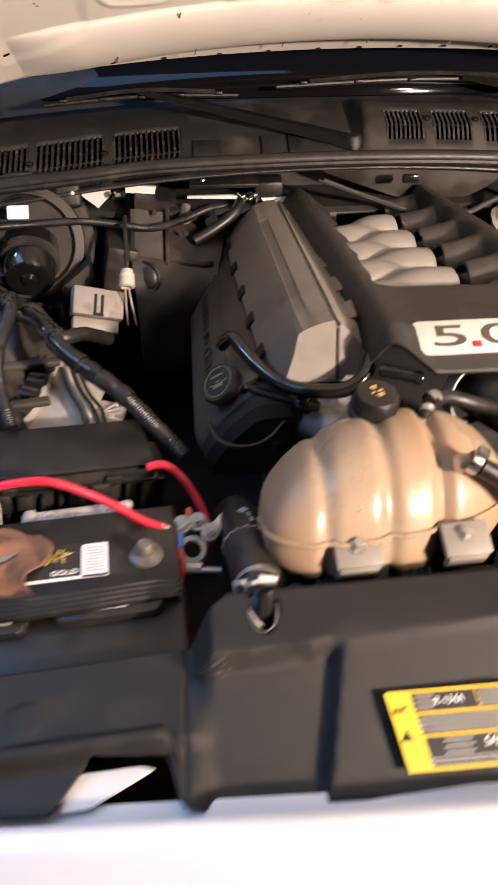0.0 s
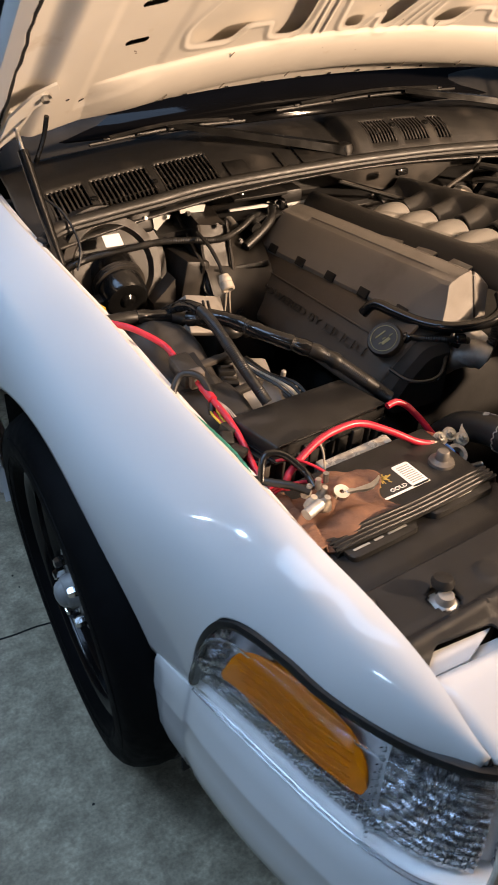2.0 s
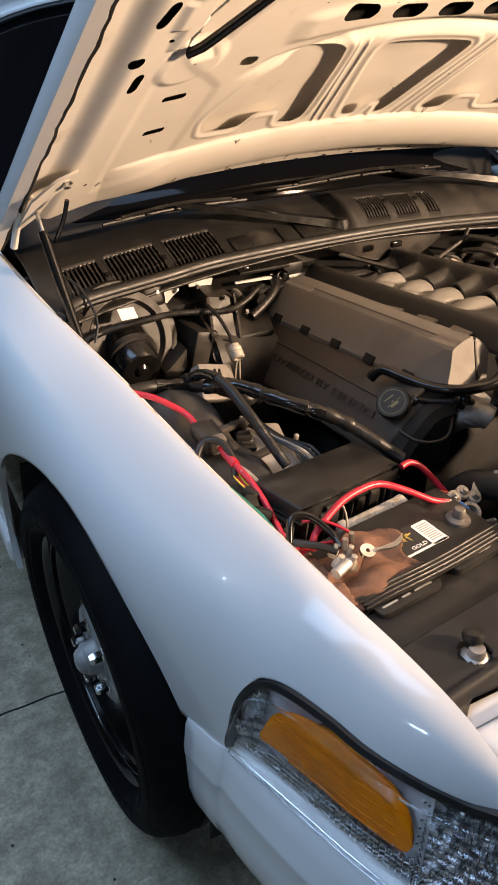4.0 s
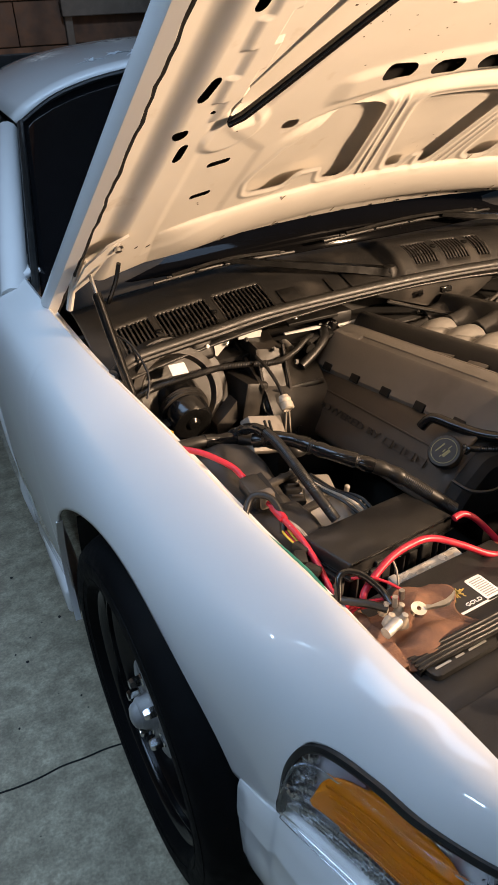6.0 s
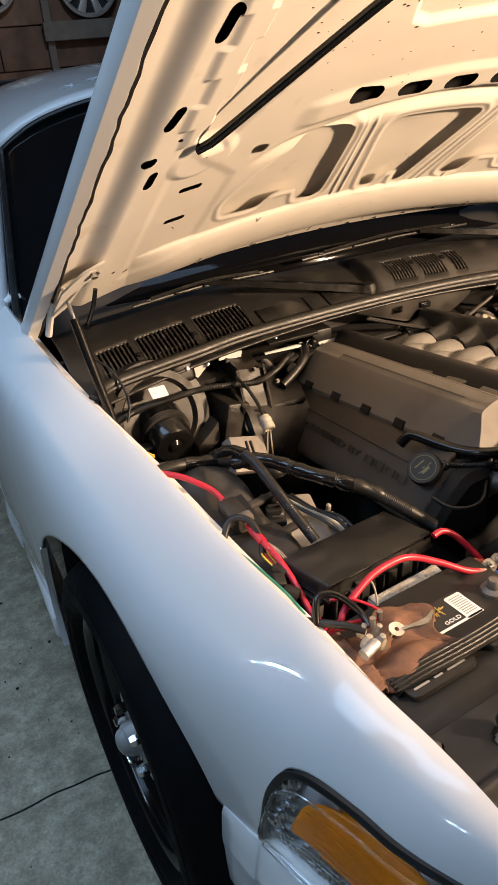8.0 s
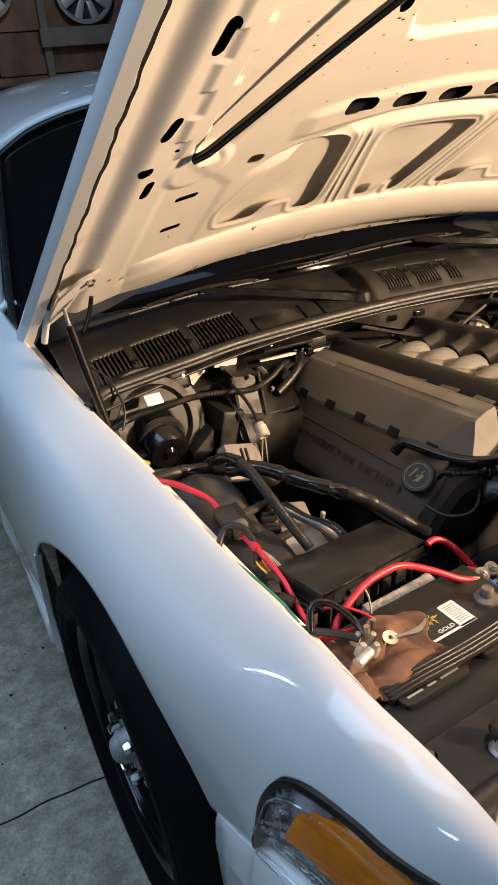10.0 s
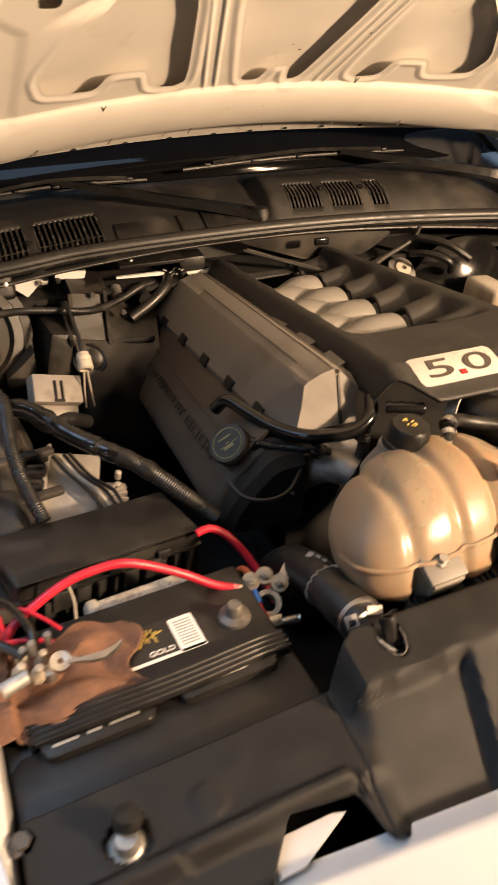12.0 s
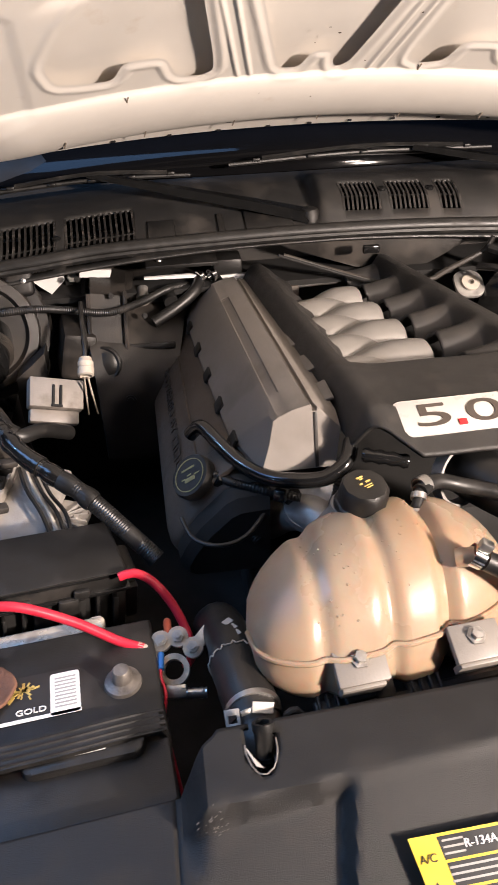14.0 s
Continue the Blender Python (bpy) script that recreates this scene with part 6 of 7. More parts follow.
ICX = 0.035
cover = part("intake_cover", bmesh.new(), COVER, engine, "black plastic intake cover with an open window")
bm = bmesh.new()
us = np.linspace(-1, 1, 97)
ys = np.linspace(0.795, 1.44, 150)
grid = []
for u_ in us:
    row = []
    for y in ys:
        y = float(y)
        side = 0.142 + 0.083 * (y - 0.951) if u_ < 0 else 0.195 - 0.20 * max(0.0, y - 1.0)
        half = min(side, 0.072 + (y - 0.795) * 1.05)
        x = ICX + half * float(u_) - 0.03 * max(0, y - 0.95)
        xr = x - ICX + 0.03 * max(0, y - 0.95)
        u = abs(xr) * 0.185 / side
        z = float(cover_z(np.array(x), np.array(y)))
        if y < 0.86:
            z = 0.842 - 0.36 * (0.86 - y)
        z += ci(u, (0.0, 0.10, 0.135, 0.150, 0.165, 0.190), (0.0, 0.0, 0.004, 0.006, 0.0, -0.05))
        if y > 0.985:
            k = min((y - 0.985) / 0.015, 1.0)
            wave = (0.5 + 0.5 * math.cos((y - 1.098 - 0.10 * (xr - 0.06)) * 2 * math.pi / 0.083)) ** 0.7
            if xr > 0:
                ridge = min(max((0.140 - u) / 0.014, 0), 1)
                low = 1 - min(max((xr - 0.03) / 0.09, 0), 1)
                z -= k * ridge * (0.004 + 0.014 * low + (0.030 + 0.010 * low) * (1 - wave))
            else:
                ridge = min(max((0.150 - u) / 0.018, 0), 1)
                z -= k * ridge * (0.012 + 0.030 * (1 - min(max((u - 0.09) / 0.05, 0), 1)) + 0.016 * (1 - wave) - 0.006)
        row.append(bm.verts.new((x, y, z)))
    grid.append(row)
for i in range(len(us) - 1):
    for j in range(len(ys) - 1):
        c = (grid[i][j].co + grid[i + 1][j + 1].co) / 2
        u = c.x - ICX + 0.03 * max(0, c.y - 0.95)
        if 0.990 < c.y < 1.425 and -0.098 < u < 0.066 - 0.15 * (c.y - 1.04):
            continue
        bm.faces.new((grid[i][j], grid[i + 1][j], grid[i + 1][j + 1], grid[i][j + 1]))
bmesh.ops.delete(bm, geom=[v for v in bm.verts if not v.link_faces], context="VERTS")
bm.to_mesh(cover.data)
bm.free()
cover.data.shade_smooth()
cover.data.set_sharp_from_angle(angle=radians(40))
s = cover.modifiers.new("sheet", "SOLIDIFY")
s.thickness, s.offset = 0.006, 1
# Slab closing the window; its near-black colour paints the shade under the runners.
part("intake_floor", box(pose(ICX, 1.22, 0.715, -4.5), 0.33, 0.42, 0.02, 0.004), VOID, engine, "manifold slab coloured near-black for the shade below the runners")
for k in range(4):
    y = 1.050 + 0.083 * k
    z = 0.776 - 0.075 * (y - 1.1)
    for sg, name in ((1, "runner"), (-1, "runner")):
        x0, x1 = (-0.100, 0.005) if sg < 0 else (-0.045, 0.074 - 0.014 * k)
        yo = -0.014 if sg < 0 else 0.022
        line = [(x0, y + yo + (0.0 if sg < 0 else -0.012), z - 0.012 if sg > 0 else z - 0.006), ((x0 + x1) / 2, y + yo, z + 0.004), (x1, y + yo + (0.012 if sg < 0 else 0.008), z + (0.0 if sg > 0 else -0.012))]
        bm = bmesh.new()
        pts = smooth_line(line, 0.005)
        rr = []
        for i, p in enumerate(pts):
            f = i / (len(pts) - 1)
            r = 0.039 * min(1.0, 0.2 + 2.2 * math.sqrt(max(min(f, 1 - f), 0.0)))
            d = (pts[min(i + 1, len(pts) - 1)] - pts[max(i - 1, 0)]).normalized()
            sd = d.cross(Vector((0, 0, 1))).normalized()
            up = sd.cross(d)
            rr.append([p + (sd * math.cos(2 * math.pi * q / 20) * 1.0 + up * math.sin(2 * math.pi * q / 20) * 0.85) * r for q in range(20)])
        part(name, add_loft(bm, rr), ALU, engine, "silver intake runner")

GM = frame_at((0.017, 0.843, 0.8395), (1, 0.02, 0), (0, 0.943, 0.335))
badge = part("badge", prism(GM, [(x - 0.18 * 0 + 0.12 * -y, y) for x, y in rounded(0.140, 0.052, 0.008)], 0.0, 0.004, 0.0015), BADGE_M, engine, "pale displacement badge with dark numerals")
text_mesh("5", GM @ pose(-0.028, 0, 0.0042), 0.046, CAM, badge, "numeral", depth=0.001, width=2.3)
text_mesh("0", GM @ pose(0.035, 0, 0.0042), 0.046, CAM, badge, "numeral", depth=0.001, width=2.2)
part("numeral_point", box(GM @ pose(0.004, -0.013, 0.005), 0.010, 0.008, 0.002, 0.0005), RED_INK, badge, "red point")
for x in (-0.055, 0.10):
    part("cover_pin", lathe(pose(x, 0.955, 0.8345), [(0.006, 0), (0.006, 0.002), (0.001, 0.0022)], 12), VOID, engine)


# ---- things at the firewall ----
blower = thing("blower_housing", -0.635, 1.38, 0.64, "dusty black blower housing with its motor on the firewall", "blower")
DX = Vector((0.10, -0.86, 0.32)).normalized()
SM = along((-0.638, 1.405, 0.735), DX)
part("scroll", lathe(SM, [(0.001, -0.06), (0.112, -0.06), (0.122, -0.045), (0.124, 0.0), (0.120, 0.022), (0.108, 0.034), (0.103, 0.036), (0.101, 0.050), (0.085, 0.052), (0.078, 0.040), (0.001, 0.038)], 56), HEATER_M, blower)
part("scroll_flange", lathe(SM, [(0.104, 0.030), (0.119, 0.030), (0.120, 0.036), (0.104, 0.037), (0.104, 0.030)], 56), BLACK, blower)
part("flange_ear", box(SM @ pose(0.082, 0.078, 0.040), 0.05, 0.05, 0.012, 0.01, 3), BLACK, blower)
part("screw", lathe(SM @ pose(0.090, 0.080, 0.047), [(0.0045, 0), (0.0045, 0.004), (0.001, 0.005)], 8), STEEL, blower)
MM = along((-0.630, 1.352, 0.728), (0.02, -0.86, -0.30))
motor = part("blower_motor", lathe(MM, [(0.050, -0.03), (0.050, 0.012), (0.046, 0.016), (0.045, 0.050), (0.040, 0.058), (0.024, 0.061), (0.016, 0.058), (0.010, 0.064), (0.001, 0.065)], 40), GLOSS, blower, "glossy black blower motor")
for k in range(3):
    part("motor_ring", lathe(MM, [(0.0505, 0.000 + 0.006 * k), (0.0525, 0.001 + 0.006 * k), (0.0525, 0.004 + 0.006 * k), (0.0505, 0.005 + 0.006 * k)], 40), DARK, motor)
part("motor_tab", box(MM @ pose(0.020, 0.030, 0.040), 0.004, 0.018, 0.02, 0.001), STEEL, motor)
part("motor_plug", box(MM @ pose(-0.058, -0.010, 0.035), 0.05, 0.022, 0.024, 0.004), BLACK, motor)
part("cooling_snout", loft([[Vector((x, y + 0.02 * c, z + r * s_)) for c, s_ in ((1, 1), (1, -1), (-1, -1), (-1, 1))] for x, y, z, r in ((-0.575, 1.325, 0.675, 0.012), (-0.545, 1.330, 0.690, 0.018), (-0.522, 1.335, 0.705, 0.022))]), DARK, blower)
part("sticker", prism(frame_at((-0.634, 1.340, 0.8165), (1, 0.12, -0.06), (0, 0.72, 0.55)), rounded(0.036, 0.026, 0.002), 0, 0.001), LABEL_W, blower, "small white paper sticker", smooth=False)

heater = thing("heater_case", -0.37, 1.42, 0.6, "dusty black heater case on the firewall", "heater case")
part("case", loft([[Vector(p) for p in ring] for ring in (
    ((-0.455, 1.52, 0.50), (-0.27, 1.52, 0.50), (-0.27, 1.52, 0.775), (-0.455, 1.52, 0.800)),
    ((-0.455, 1.43, 0.50), (-0.27, 1.43, 0.50), (-0.27, 1.43, 0.735), (-0.455, 1.43, 0.772)),
    ((-0.445, 1.33, 0.50), (-0.29, 1.33, 0.50), (-0.29, 1.33, 0.690), (-0.445, 1.33, 0.718)),
    ((-0.440, 1.30, 0.50), (-0.30, 1.30, 0.50), (-0.30, 1.30, 0.640), (-0.440, 1.30, 0.660)))]), HEATER_M, heater)
for y, z, w in ((1.435, 0.758, 0.15), (1.345, 0.708, 0.13)):
    part("case_rib", box(pose(-0.36, y, z, -24), w, 0.006, 0.012, 0.002), BLACK, heater)
part("case_rim", box(frame_at((-0.452, 1.42, 0.762), (0, 1, 0.42), (1, 0, 0)), 0.19, 0.008, 0.022, 0.002), HEATER_M, heater)
part("case_panel", box(frame_at((-0.400, 1.455, 0.786), (1, 0, -0.16), (0, 1, 0.36)), 0.075, 0.075, 0.010, 0.004), HEATER_M, heater)
part("actuator", lathe(along((-0.425, 1.325, 0.690), (-0.25, -0.9, 0.4)), [(0.032, -0.02), (0.032, 0.0), (0.029, 0.003), (0.025, 0.002), (0.020, 0.006), (0.001, 0.007)], 30), RUBBER, heater)
part("case_screw", lathe(along((-0.385, 1.298, 0.628), (0, -1, 0.3)), [(0.010, 0), (0.010, 0.004), (0.006, 0.004), (0.006, 0.008), (0.001, 0.008)], 8), RUBBER, heater)
part("case_duct", loft([[Vector(p) for p in r] for r in (((-0.436, 1.385, 0.800), (-0.376, 1.385, 0.790), (-0.374, 1.47, 0.800), (-0.438, 1.47, 0.812)), ((-0.440, 1.352, 0.735), (-0.384, 1.352, 0.728), (-0.380, 1.47, 0.730), (-0.446, 1.47, 0.738)), ((-0.442, 1.335, 0.690), (-0.388, 1.335, 0.684), (-0.384, 1.45, 0.680), (-0.446, 1.45, 0.690)))]), HEATER_M, heater)
for x in (-0.441, -0.377):
    part("duct_edge", tube([(x + 0.001, 1.383, 0.800), (x - 0.003, 1.350, 0.735), (x - 0.005, 1.333, 0.690)], 0.004, n=6), HEATER_M, heater)
for p, d in (((-0.455, 1.40, 0.822), (0, -1, 0.2)), ((-0.40, 1.378, 0.795), (0, -1, 0.4)), ((-0.33, 1.40, 0.775), (0, -1, 0.4)), ((-0.345, 1.38, 0.752), (0, -1, 0.4))):
    part("case_screw", lathe(along(p, d), [(0.0055, 0), (0.0055, 0.003), (0.0035, 0.003), (0.0035, 0.006), (0.001, 0.006)], 8), BLACK, heater)
part("hose_stub", tube([(-0.345, 1.44, 0.775), (-0.345, 1.405, 0.770)], 0.012, n=14), CAST, heater, "metal heater pipe stub")
part("hose_stub", tube([(-0.300, 1.44, 0.770), (-0.295, 1.400, 0.764)], 0.013, n=14), RUBBER, heater)
part("heater_hose", tube([(-0.235, 1.455, 0.790), (-0.250, 1.42, 0.775), (-0.285, 1.40, 0.755), (-0.33, 1.385, 0.735)], 0.011, n=12), RUBBER, heater, "black heater hose")
for p in ((-0.238, 1.445, 0.790), (-0.215, 1.440, 0.794)):
    part("hose_band", lathe(along(p, (0.8, 0.5, 0.2)), [(0.0105, -0.004), (0.0135, -0.004), (0.0135, 0.004), (0.0105, 0.004), (0.0105, -0.004)], 20), CHROME, heater, "bright hose band")
part("side_box", box(pose(-0.475, 1.385, 0.700, 0, 14, 8), 0.06, 0.10, 0.09, 0.01), HEATER_M, heater)

strip = thing("firewall_bracket", -0.40, 1.50, 0.78, "pale painted firewall lip with black brackets", "bracket")
WALL_Y = pose(0, 1.445, 0, 90)
LIPS = (
    [(-0.532, 0.800), (-0.509, 0.780), (-0.483, 0.804), (-0.484, 0.835), (-0.561, 0.831)],
    [(-0.455, 0.808), (-0.401, 0.804), (-0.397, 0.818), (-0.454, 0.822)],
    [(-0.340, 0.794), (-0.256, 0.791), (-0.224, 0.790), (-0.256, 0.798), (-0.340, 0.798)],
    [(-0.191, 0.778), (-0.145, 0.772), (-0.146, 0.792), (-0.200, 0.791)],
)
for poly in LIPS:
    part("painted_lip", prism(WALL_Y, poly, -0.003, 0.003), PAINT, strip, "white painted lip")
br = part("black_bracket", prism(frame_at((-0.471, 1.490, 0.785), (1, 0.08, 0), (0, 0.35, 0.94)), [(-0.020, -0.07), (0.022, -0.07), (0.016, 0.012), (0.006, 0.024), (-0.008, 0.024), (-0.016, 0.010)], 0, 0.008, 0.002), BLACK, strip)
part("bracket_bolt", lathe(along((-0.473, 1.480, 0.795), (0, -0.94, 0.35)), [(0.010, 0), (0.010, 0.003), (0.007, 0.003), (0.007, 0.010), (0.001, 0.010)], 6), STEEL, br)
part("cowl_shelf", box(frame_at((-0.27, 1.452, 0.822), (1, 0, 0), (0, 1, 0.1)), 0.13, 0.045, 0.008, 0.002), BLACK, strip)
part("shelf_rivet", lathe(pose(-0.31, 1.445, 0.827), [(0.006, 0), (0.005, 0.003), (0.001, 0.004)], 10), STEEL, strip)
part("relay_box", box(pose(-0.185, 1.470, 0.800), 0.055, 0.05, 0.04, 0.006), BLACK, strip)
part("pale_plug", box(pose(-0.165, 1.482, 0.770, 0, 8, 10), 0.032, 0.03, 0.018, 0.003), BEIGE, strip, "off-white connector")
part("pale_plug", box(pose(-0.205, 1.470, 0.760, 12, -10, 20), 0.03, 0.014, 0.016, 0.003), BEIGE, strip)
part("grey_box", box(pose(-0.095, 1.448, 0.742), 0.082, 0.05, 0.052, 0.005), CAM, strip, "grey plastic box behind the coil cover")

panel = part("lower_panel", prism(frame_at((0, 1.402, 0), (1, 0, 0), (0, 0.08, 1)), [(-0.09, 0.840), (-0.07, 0.828), (0.058, 0.786), (0.124, 0.771), (0.189, 0.774), (0.225, 0.792), (0.285, 0.822), (0.296, 0.850), (-0.09, 0.852)], 0, 0.012, 0.004), DARK, bay, "dark moulded panel hanging below the cowl edge")
part("panel_rim", tube([(-0.09, 1.396, 0.838), (0.058, 1.394, 0.784), (0.124, 1.394, 0.769), (0.189, 1.394, 0.772), (0.225, 1.394, 0.790), (0.285, 1.394, 0.820), (0.30, 1.394, 0.846)], 0.005, n=8), DARK, panel)
part("panel_rod", tube([(-0.10, 1.388, 0.842), (0.0, 1.384, 0.806), (0.08, 1.382, 0.778)], 0.003, n=8), VOID, panel)
part("panel_clip", box(pose(0.07, 1.392, 0.840), 0.03, 0.012, 0.014, 0.003), GLOSS, panel)
mount = tagged(part("tower_mount", prism(along((0.262, 1.385, 0.758), (0, -0.5, 0.86)), rounded(0.055, 0.06, 0.02), 0, 0.006, 0.002), CAST), "cast lug with a pale washer near the firewall", "lug")
part("washer", lathe(along((0.263, 1.380, 0.764), (0, -0.5, 0.86)), [(0.006, 0.0), (0.017, 0.0), (0.017, 0.004), (0.006, 0.005), (0.006, 0.0)], 24), BEIGE, mount)
booster = thing("brake_booster", 0.40, 1.33, 0.66, "glossy black brake booster beside the engine", "brake booster")
part("drum", lathe(along((0.40, 1.40, 0.70), (-0.1, -1, 0.1)), [(0.001, 0), (0.10, 0), (0.118, 0.02), (0.12, 0.045), (0.108, 0.06), (0.06, 0.085), (0.03, 0.09), (0.001, 0.09)], 40), GLOSS, booster)
part("reservoir", box(pose(0.385, 1.24, 0.745, 0, 6, 4), 0.06, 0.10, 0.05, 0.012, 3), BEIGE, booster, "pale fluid reservoir")
part("booster_pipe", tube([(0.34, 1.32, 0.77), (0.32, 1.30, 0.80), (0.29, 1.33, 0.81), (0.27, 1.37, 0.80)], 0.007, n=8), RUBBER, booster)
part("booster_pipe", tube([(0.37, 1.30, 0.80), (0.33, 1.33, 0.825), (0.29, 1.38, 0.83)], 0.008, n=8), RUBBER, booster)

# ---- inner wing clutter ----
apron = thing("wing_apron", -0.62, 1.0, 0.6, "dusty black inner wing with a bulged strut tower", "inner wing", kind="structure")
bm = bmesh.new()
xs, ys = np.linspace(-0.705, -0.556, 32), np.linspace(0.80, 1.185, 62)
grid = []
for x in xs:
    row = []
    for y in ys:
        z = 0.728 + 0.30 * min(0, -0.60 - x) * 0.9
        z += 0.035 * math.exp(-(((x + 0.665) / 0.07) ** 2 + ((y - 1.08) / 0.10) ** 2))
        z -= 0.10 * max(0.0, (x + 0.60) / 0.045) ** 2
        z += 0.010 * math.sin(y * 34 + x * 16) * math.exp(-((x + 0.60) / 0.07) ** 2) + 0.006 * noise.noise(Vector((x * 30, y * 30, 0.4)))
        z -= 0.015 * math.exp(-((y - 0.93) / 0.012) ** 2)
        row.append(bm.verts.new((float(x), float(y), z)))
    grid.append(row)
for i in range(len(xs) - 1):
    for j in range(len(ys) - 1):
        bm.faces.new((grid[i][j], grid[i + 1][j], grid[i + 1][j + 1], grid[i][j + 1]))
ob = part("apron_skin", bm, DARK, apron)
s = ob.modifiers.new("sheet", "SOLIDIFY")
s.thickness, s.offset = 0.004, -1
for y in (0.90, 1.00):
    part("apron_rib", box(pose(-0.575, y, 0.722, 6, 10, 24), 0.09, 0.014, 0.010, 0.003), DARK, apron)

plug = thing("grey_connector", -0.50, 1.215, 0.69, "dusty grey two-row connector block", "connector")
PM = frame_at((-0.498, 1.222, 0.700), (1, 0.22, -0.34), (0.1, 0.72, 0.68))
part("shell", box(PM @ pose(0, 0, -0.012), 0.088, 0.050, 0.030, 0.003), PLUG_M, plug, "dusty grey shell")
part("shell_step", box(PM @ pose(0, -0.036, -0.022), 0.080, 0.022, 0.020, 0.003), PLUG_M, plug)
for x in (-0.006, 0.006):
    part("latch_rail", box(PM @ pose(x, -0.004, 0.004), 0.004, 0.034, 0.006, 0.001), VOID, plug)
part("latch_cross", box(PM @ pose(0, -0.022, 0.004), 0.018, 0.004, 0.006, 0.001), VOID, plug)

sensor = thing("service_port", -0.447, 1.225, 0.70, "pale capped service port on a thin pipe", "service port")
part("pipe", tube([(-0.452, 1.36, 0.795), (-0.449, 1.31, 0.785), (-0.446, 1.265, 0.760), (-0.447, 1.245, 0.742)], 0.0038, n=8), RUBBER, sensor)
part("cap", lathe(along((-0.446, 1.248, 0.746), (-0.02, -0.72, -0.62)), [(0.010, 0), (0.011, 0.006), (0.013, 0.008), (0.013, 0.014), (0.0115, 0.016), (0.0135, 0.018), (0.0135, 0.030), (0.010, 0.032), (0.009, 0.028), (0.001, 0.028)], 24), BEIGE, sensor, "faded white cap")
for dx in (-0.005, 0.005):
    part("wire", tube([(-0.447 + dx * 0.6, 1.226, 0.722), (-0.447 + dx, 1.228, 0.69), (-0.446 + dx * 1.5, 1.231, 0.648)], 0.0016, n=6), BEIGE, sensor)

# ---- hoses and looms ----
def loom(name, pts, r, label, material=RUBBER, rib=0.12, pitch=0.005, wrap=(), category="hose", n=12):
    ob = tagged(part(name, tube(pts, r, n=n, rib=rib, pitch=pitch), material), label, category, "hoses and looms")
    line = smooth_line(pts, 0.005)
    for f, w in wrap:
        i = int(f * (len(line) - 1))
        j = min(i + max(2, int(w / 0.005)), len(line) - 1)
        seg = line[i:j + 1]
        part("tape", tube(seg[::2] + [seg[-1]], r * 1.12, n=12, step=0.005, wobble=0.11), RUBBER if w < 0.06 else GLOSS, ob, "black tape wrap")
    return ob


loom("wiring_loom", [(-0.60, 1.06, 0.775), (-0.555, 1.02, 0.785), (-0.512, 0.945, 0.782), (-0.470, 0.905, 0.770), (-0.430, 0.878, 0.752), (-0.385, 0.845, 0.718), (-0.349, 0.818, 0.688)], 0.0112, "thick black wiring loom in ribbed conduit and tape", rib=0.06, pitch=0.0032, wrap=((0.0, 0.10), (0.24, 0.10), (0.44, 0.07), (0.60, 0.05)))
loom("wiring_loom", [(-0.615, 1.12, 0.765), (-0.598, 1.06, 0.800), (-0.588, 1.005, 0.803), (-0.590, 0.93, 0.795), (-0.585, 0.88, 0.775), (-0.568, 0.832, 0.735)], 0.0085, "black ribbed wiring loom running to the fuse box", rib=0.08, pitch=0.0034, wrap=((0.02, 0.10),))
loom("wiring_loom", [(-0.735, 1.08, 0.79), (-0.68, 1.105, 0.775), (-0.61, 1.10, 0.762), (-0.56, 1.06, 0.760), (-0.53, 1.03, 0.748), (-0.500, 1.06, 0.735), (-0.47, 1.10, 0.70)], 0.011, "black taped wiring loom across the inner wing", rib=0.0, wrap=((0.2, 0.06), (0.55, 0.05)))
loom("thin_loom", [(-0.742, 1.316, 0.786), (-0.68, 1.335, 0.792), (-0.61, 1.345, 0.792), (-0.53, 1.365, 0.787), (-0.47, 1.36, 0.782), (-0.405, 1.352, 0.776), (-0.35, 1.375, 0.780), (-0.300, 1.415, 0.784), (-0.260, 1.452, 0.774), (-0.225, 1.470, 0.768)], 0.0062, "thin ribbed conduit looping across the firewall", pitch=0.0036)
loom("crankcase_hose", [(-0.292, 0.992, 0.748), (-0.277, 0.980, 0.768), (-0.258, 0.945, 0.764), (-0.236, 0.902, 0.760), (-0.210, 0.866, 0.762), (-0.180, 0.846, 0.766), (-0.140, 0.836, 0.772), (-0.112, 0.844, 0.786), (-0.100, 0.868, 0.800)], 0.0100, "glossy black breather hose in front of the coil cover", material=GLOSS, rib=0.0)
radiator_hose = loom("upper_radiator_hose", [(-0.290, 0.745, 0.640), (-0.284, 0.715, 0.676), (-0.278, 0.672, 0.699), (-0.275, 0.628, 0.710), (-0.268, 0.585, 0.714), (-0.264, 0.545, 0.710), (-0.263, 0.52, 0.69)], 0.0245, "black radiator hose with faded markings", rib=0.0, n=18)
for k in range(3):
    part("hose_print", box(frame_at((-0.278 + 0.003 * k, 0.676 - 0.010 * k, 0.7235 + 0.0020 * k), (0.55, -0.80, 0.2), (0.9, 0.5, 0)), 0.008, 0.010, 0.001, 0), INK, radiator_hose, "faded grey hose print", smooth=False)
part("worn_sleeve", tube([(-0.2755, 0.634, 0.709), (-0.272, 0.610, 0.7125), (-0.2675, 0.580, 0.7145), (-0.265, 0.560, 0.7135)], 0.0262, n=22, step=0.004, wobble=0.012), HEATER_M, radiator_hose, "dusty worn outer sleeve")
FR = along((-0.2757, 0.636, 0.7088), (-0.12, 0.98, -0.10))
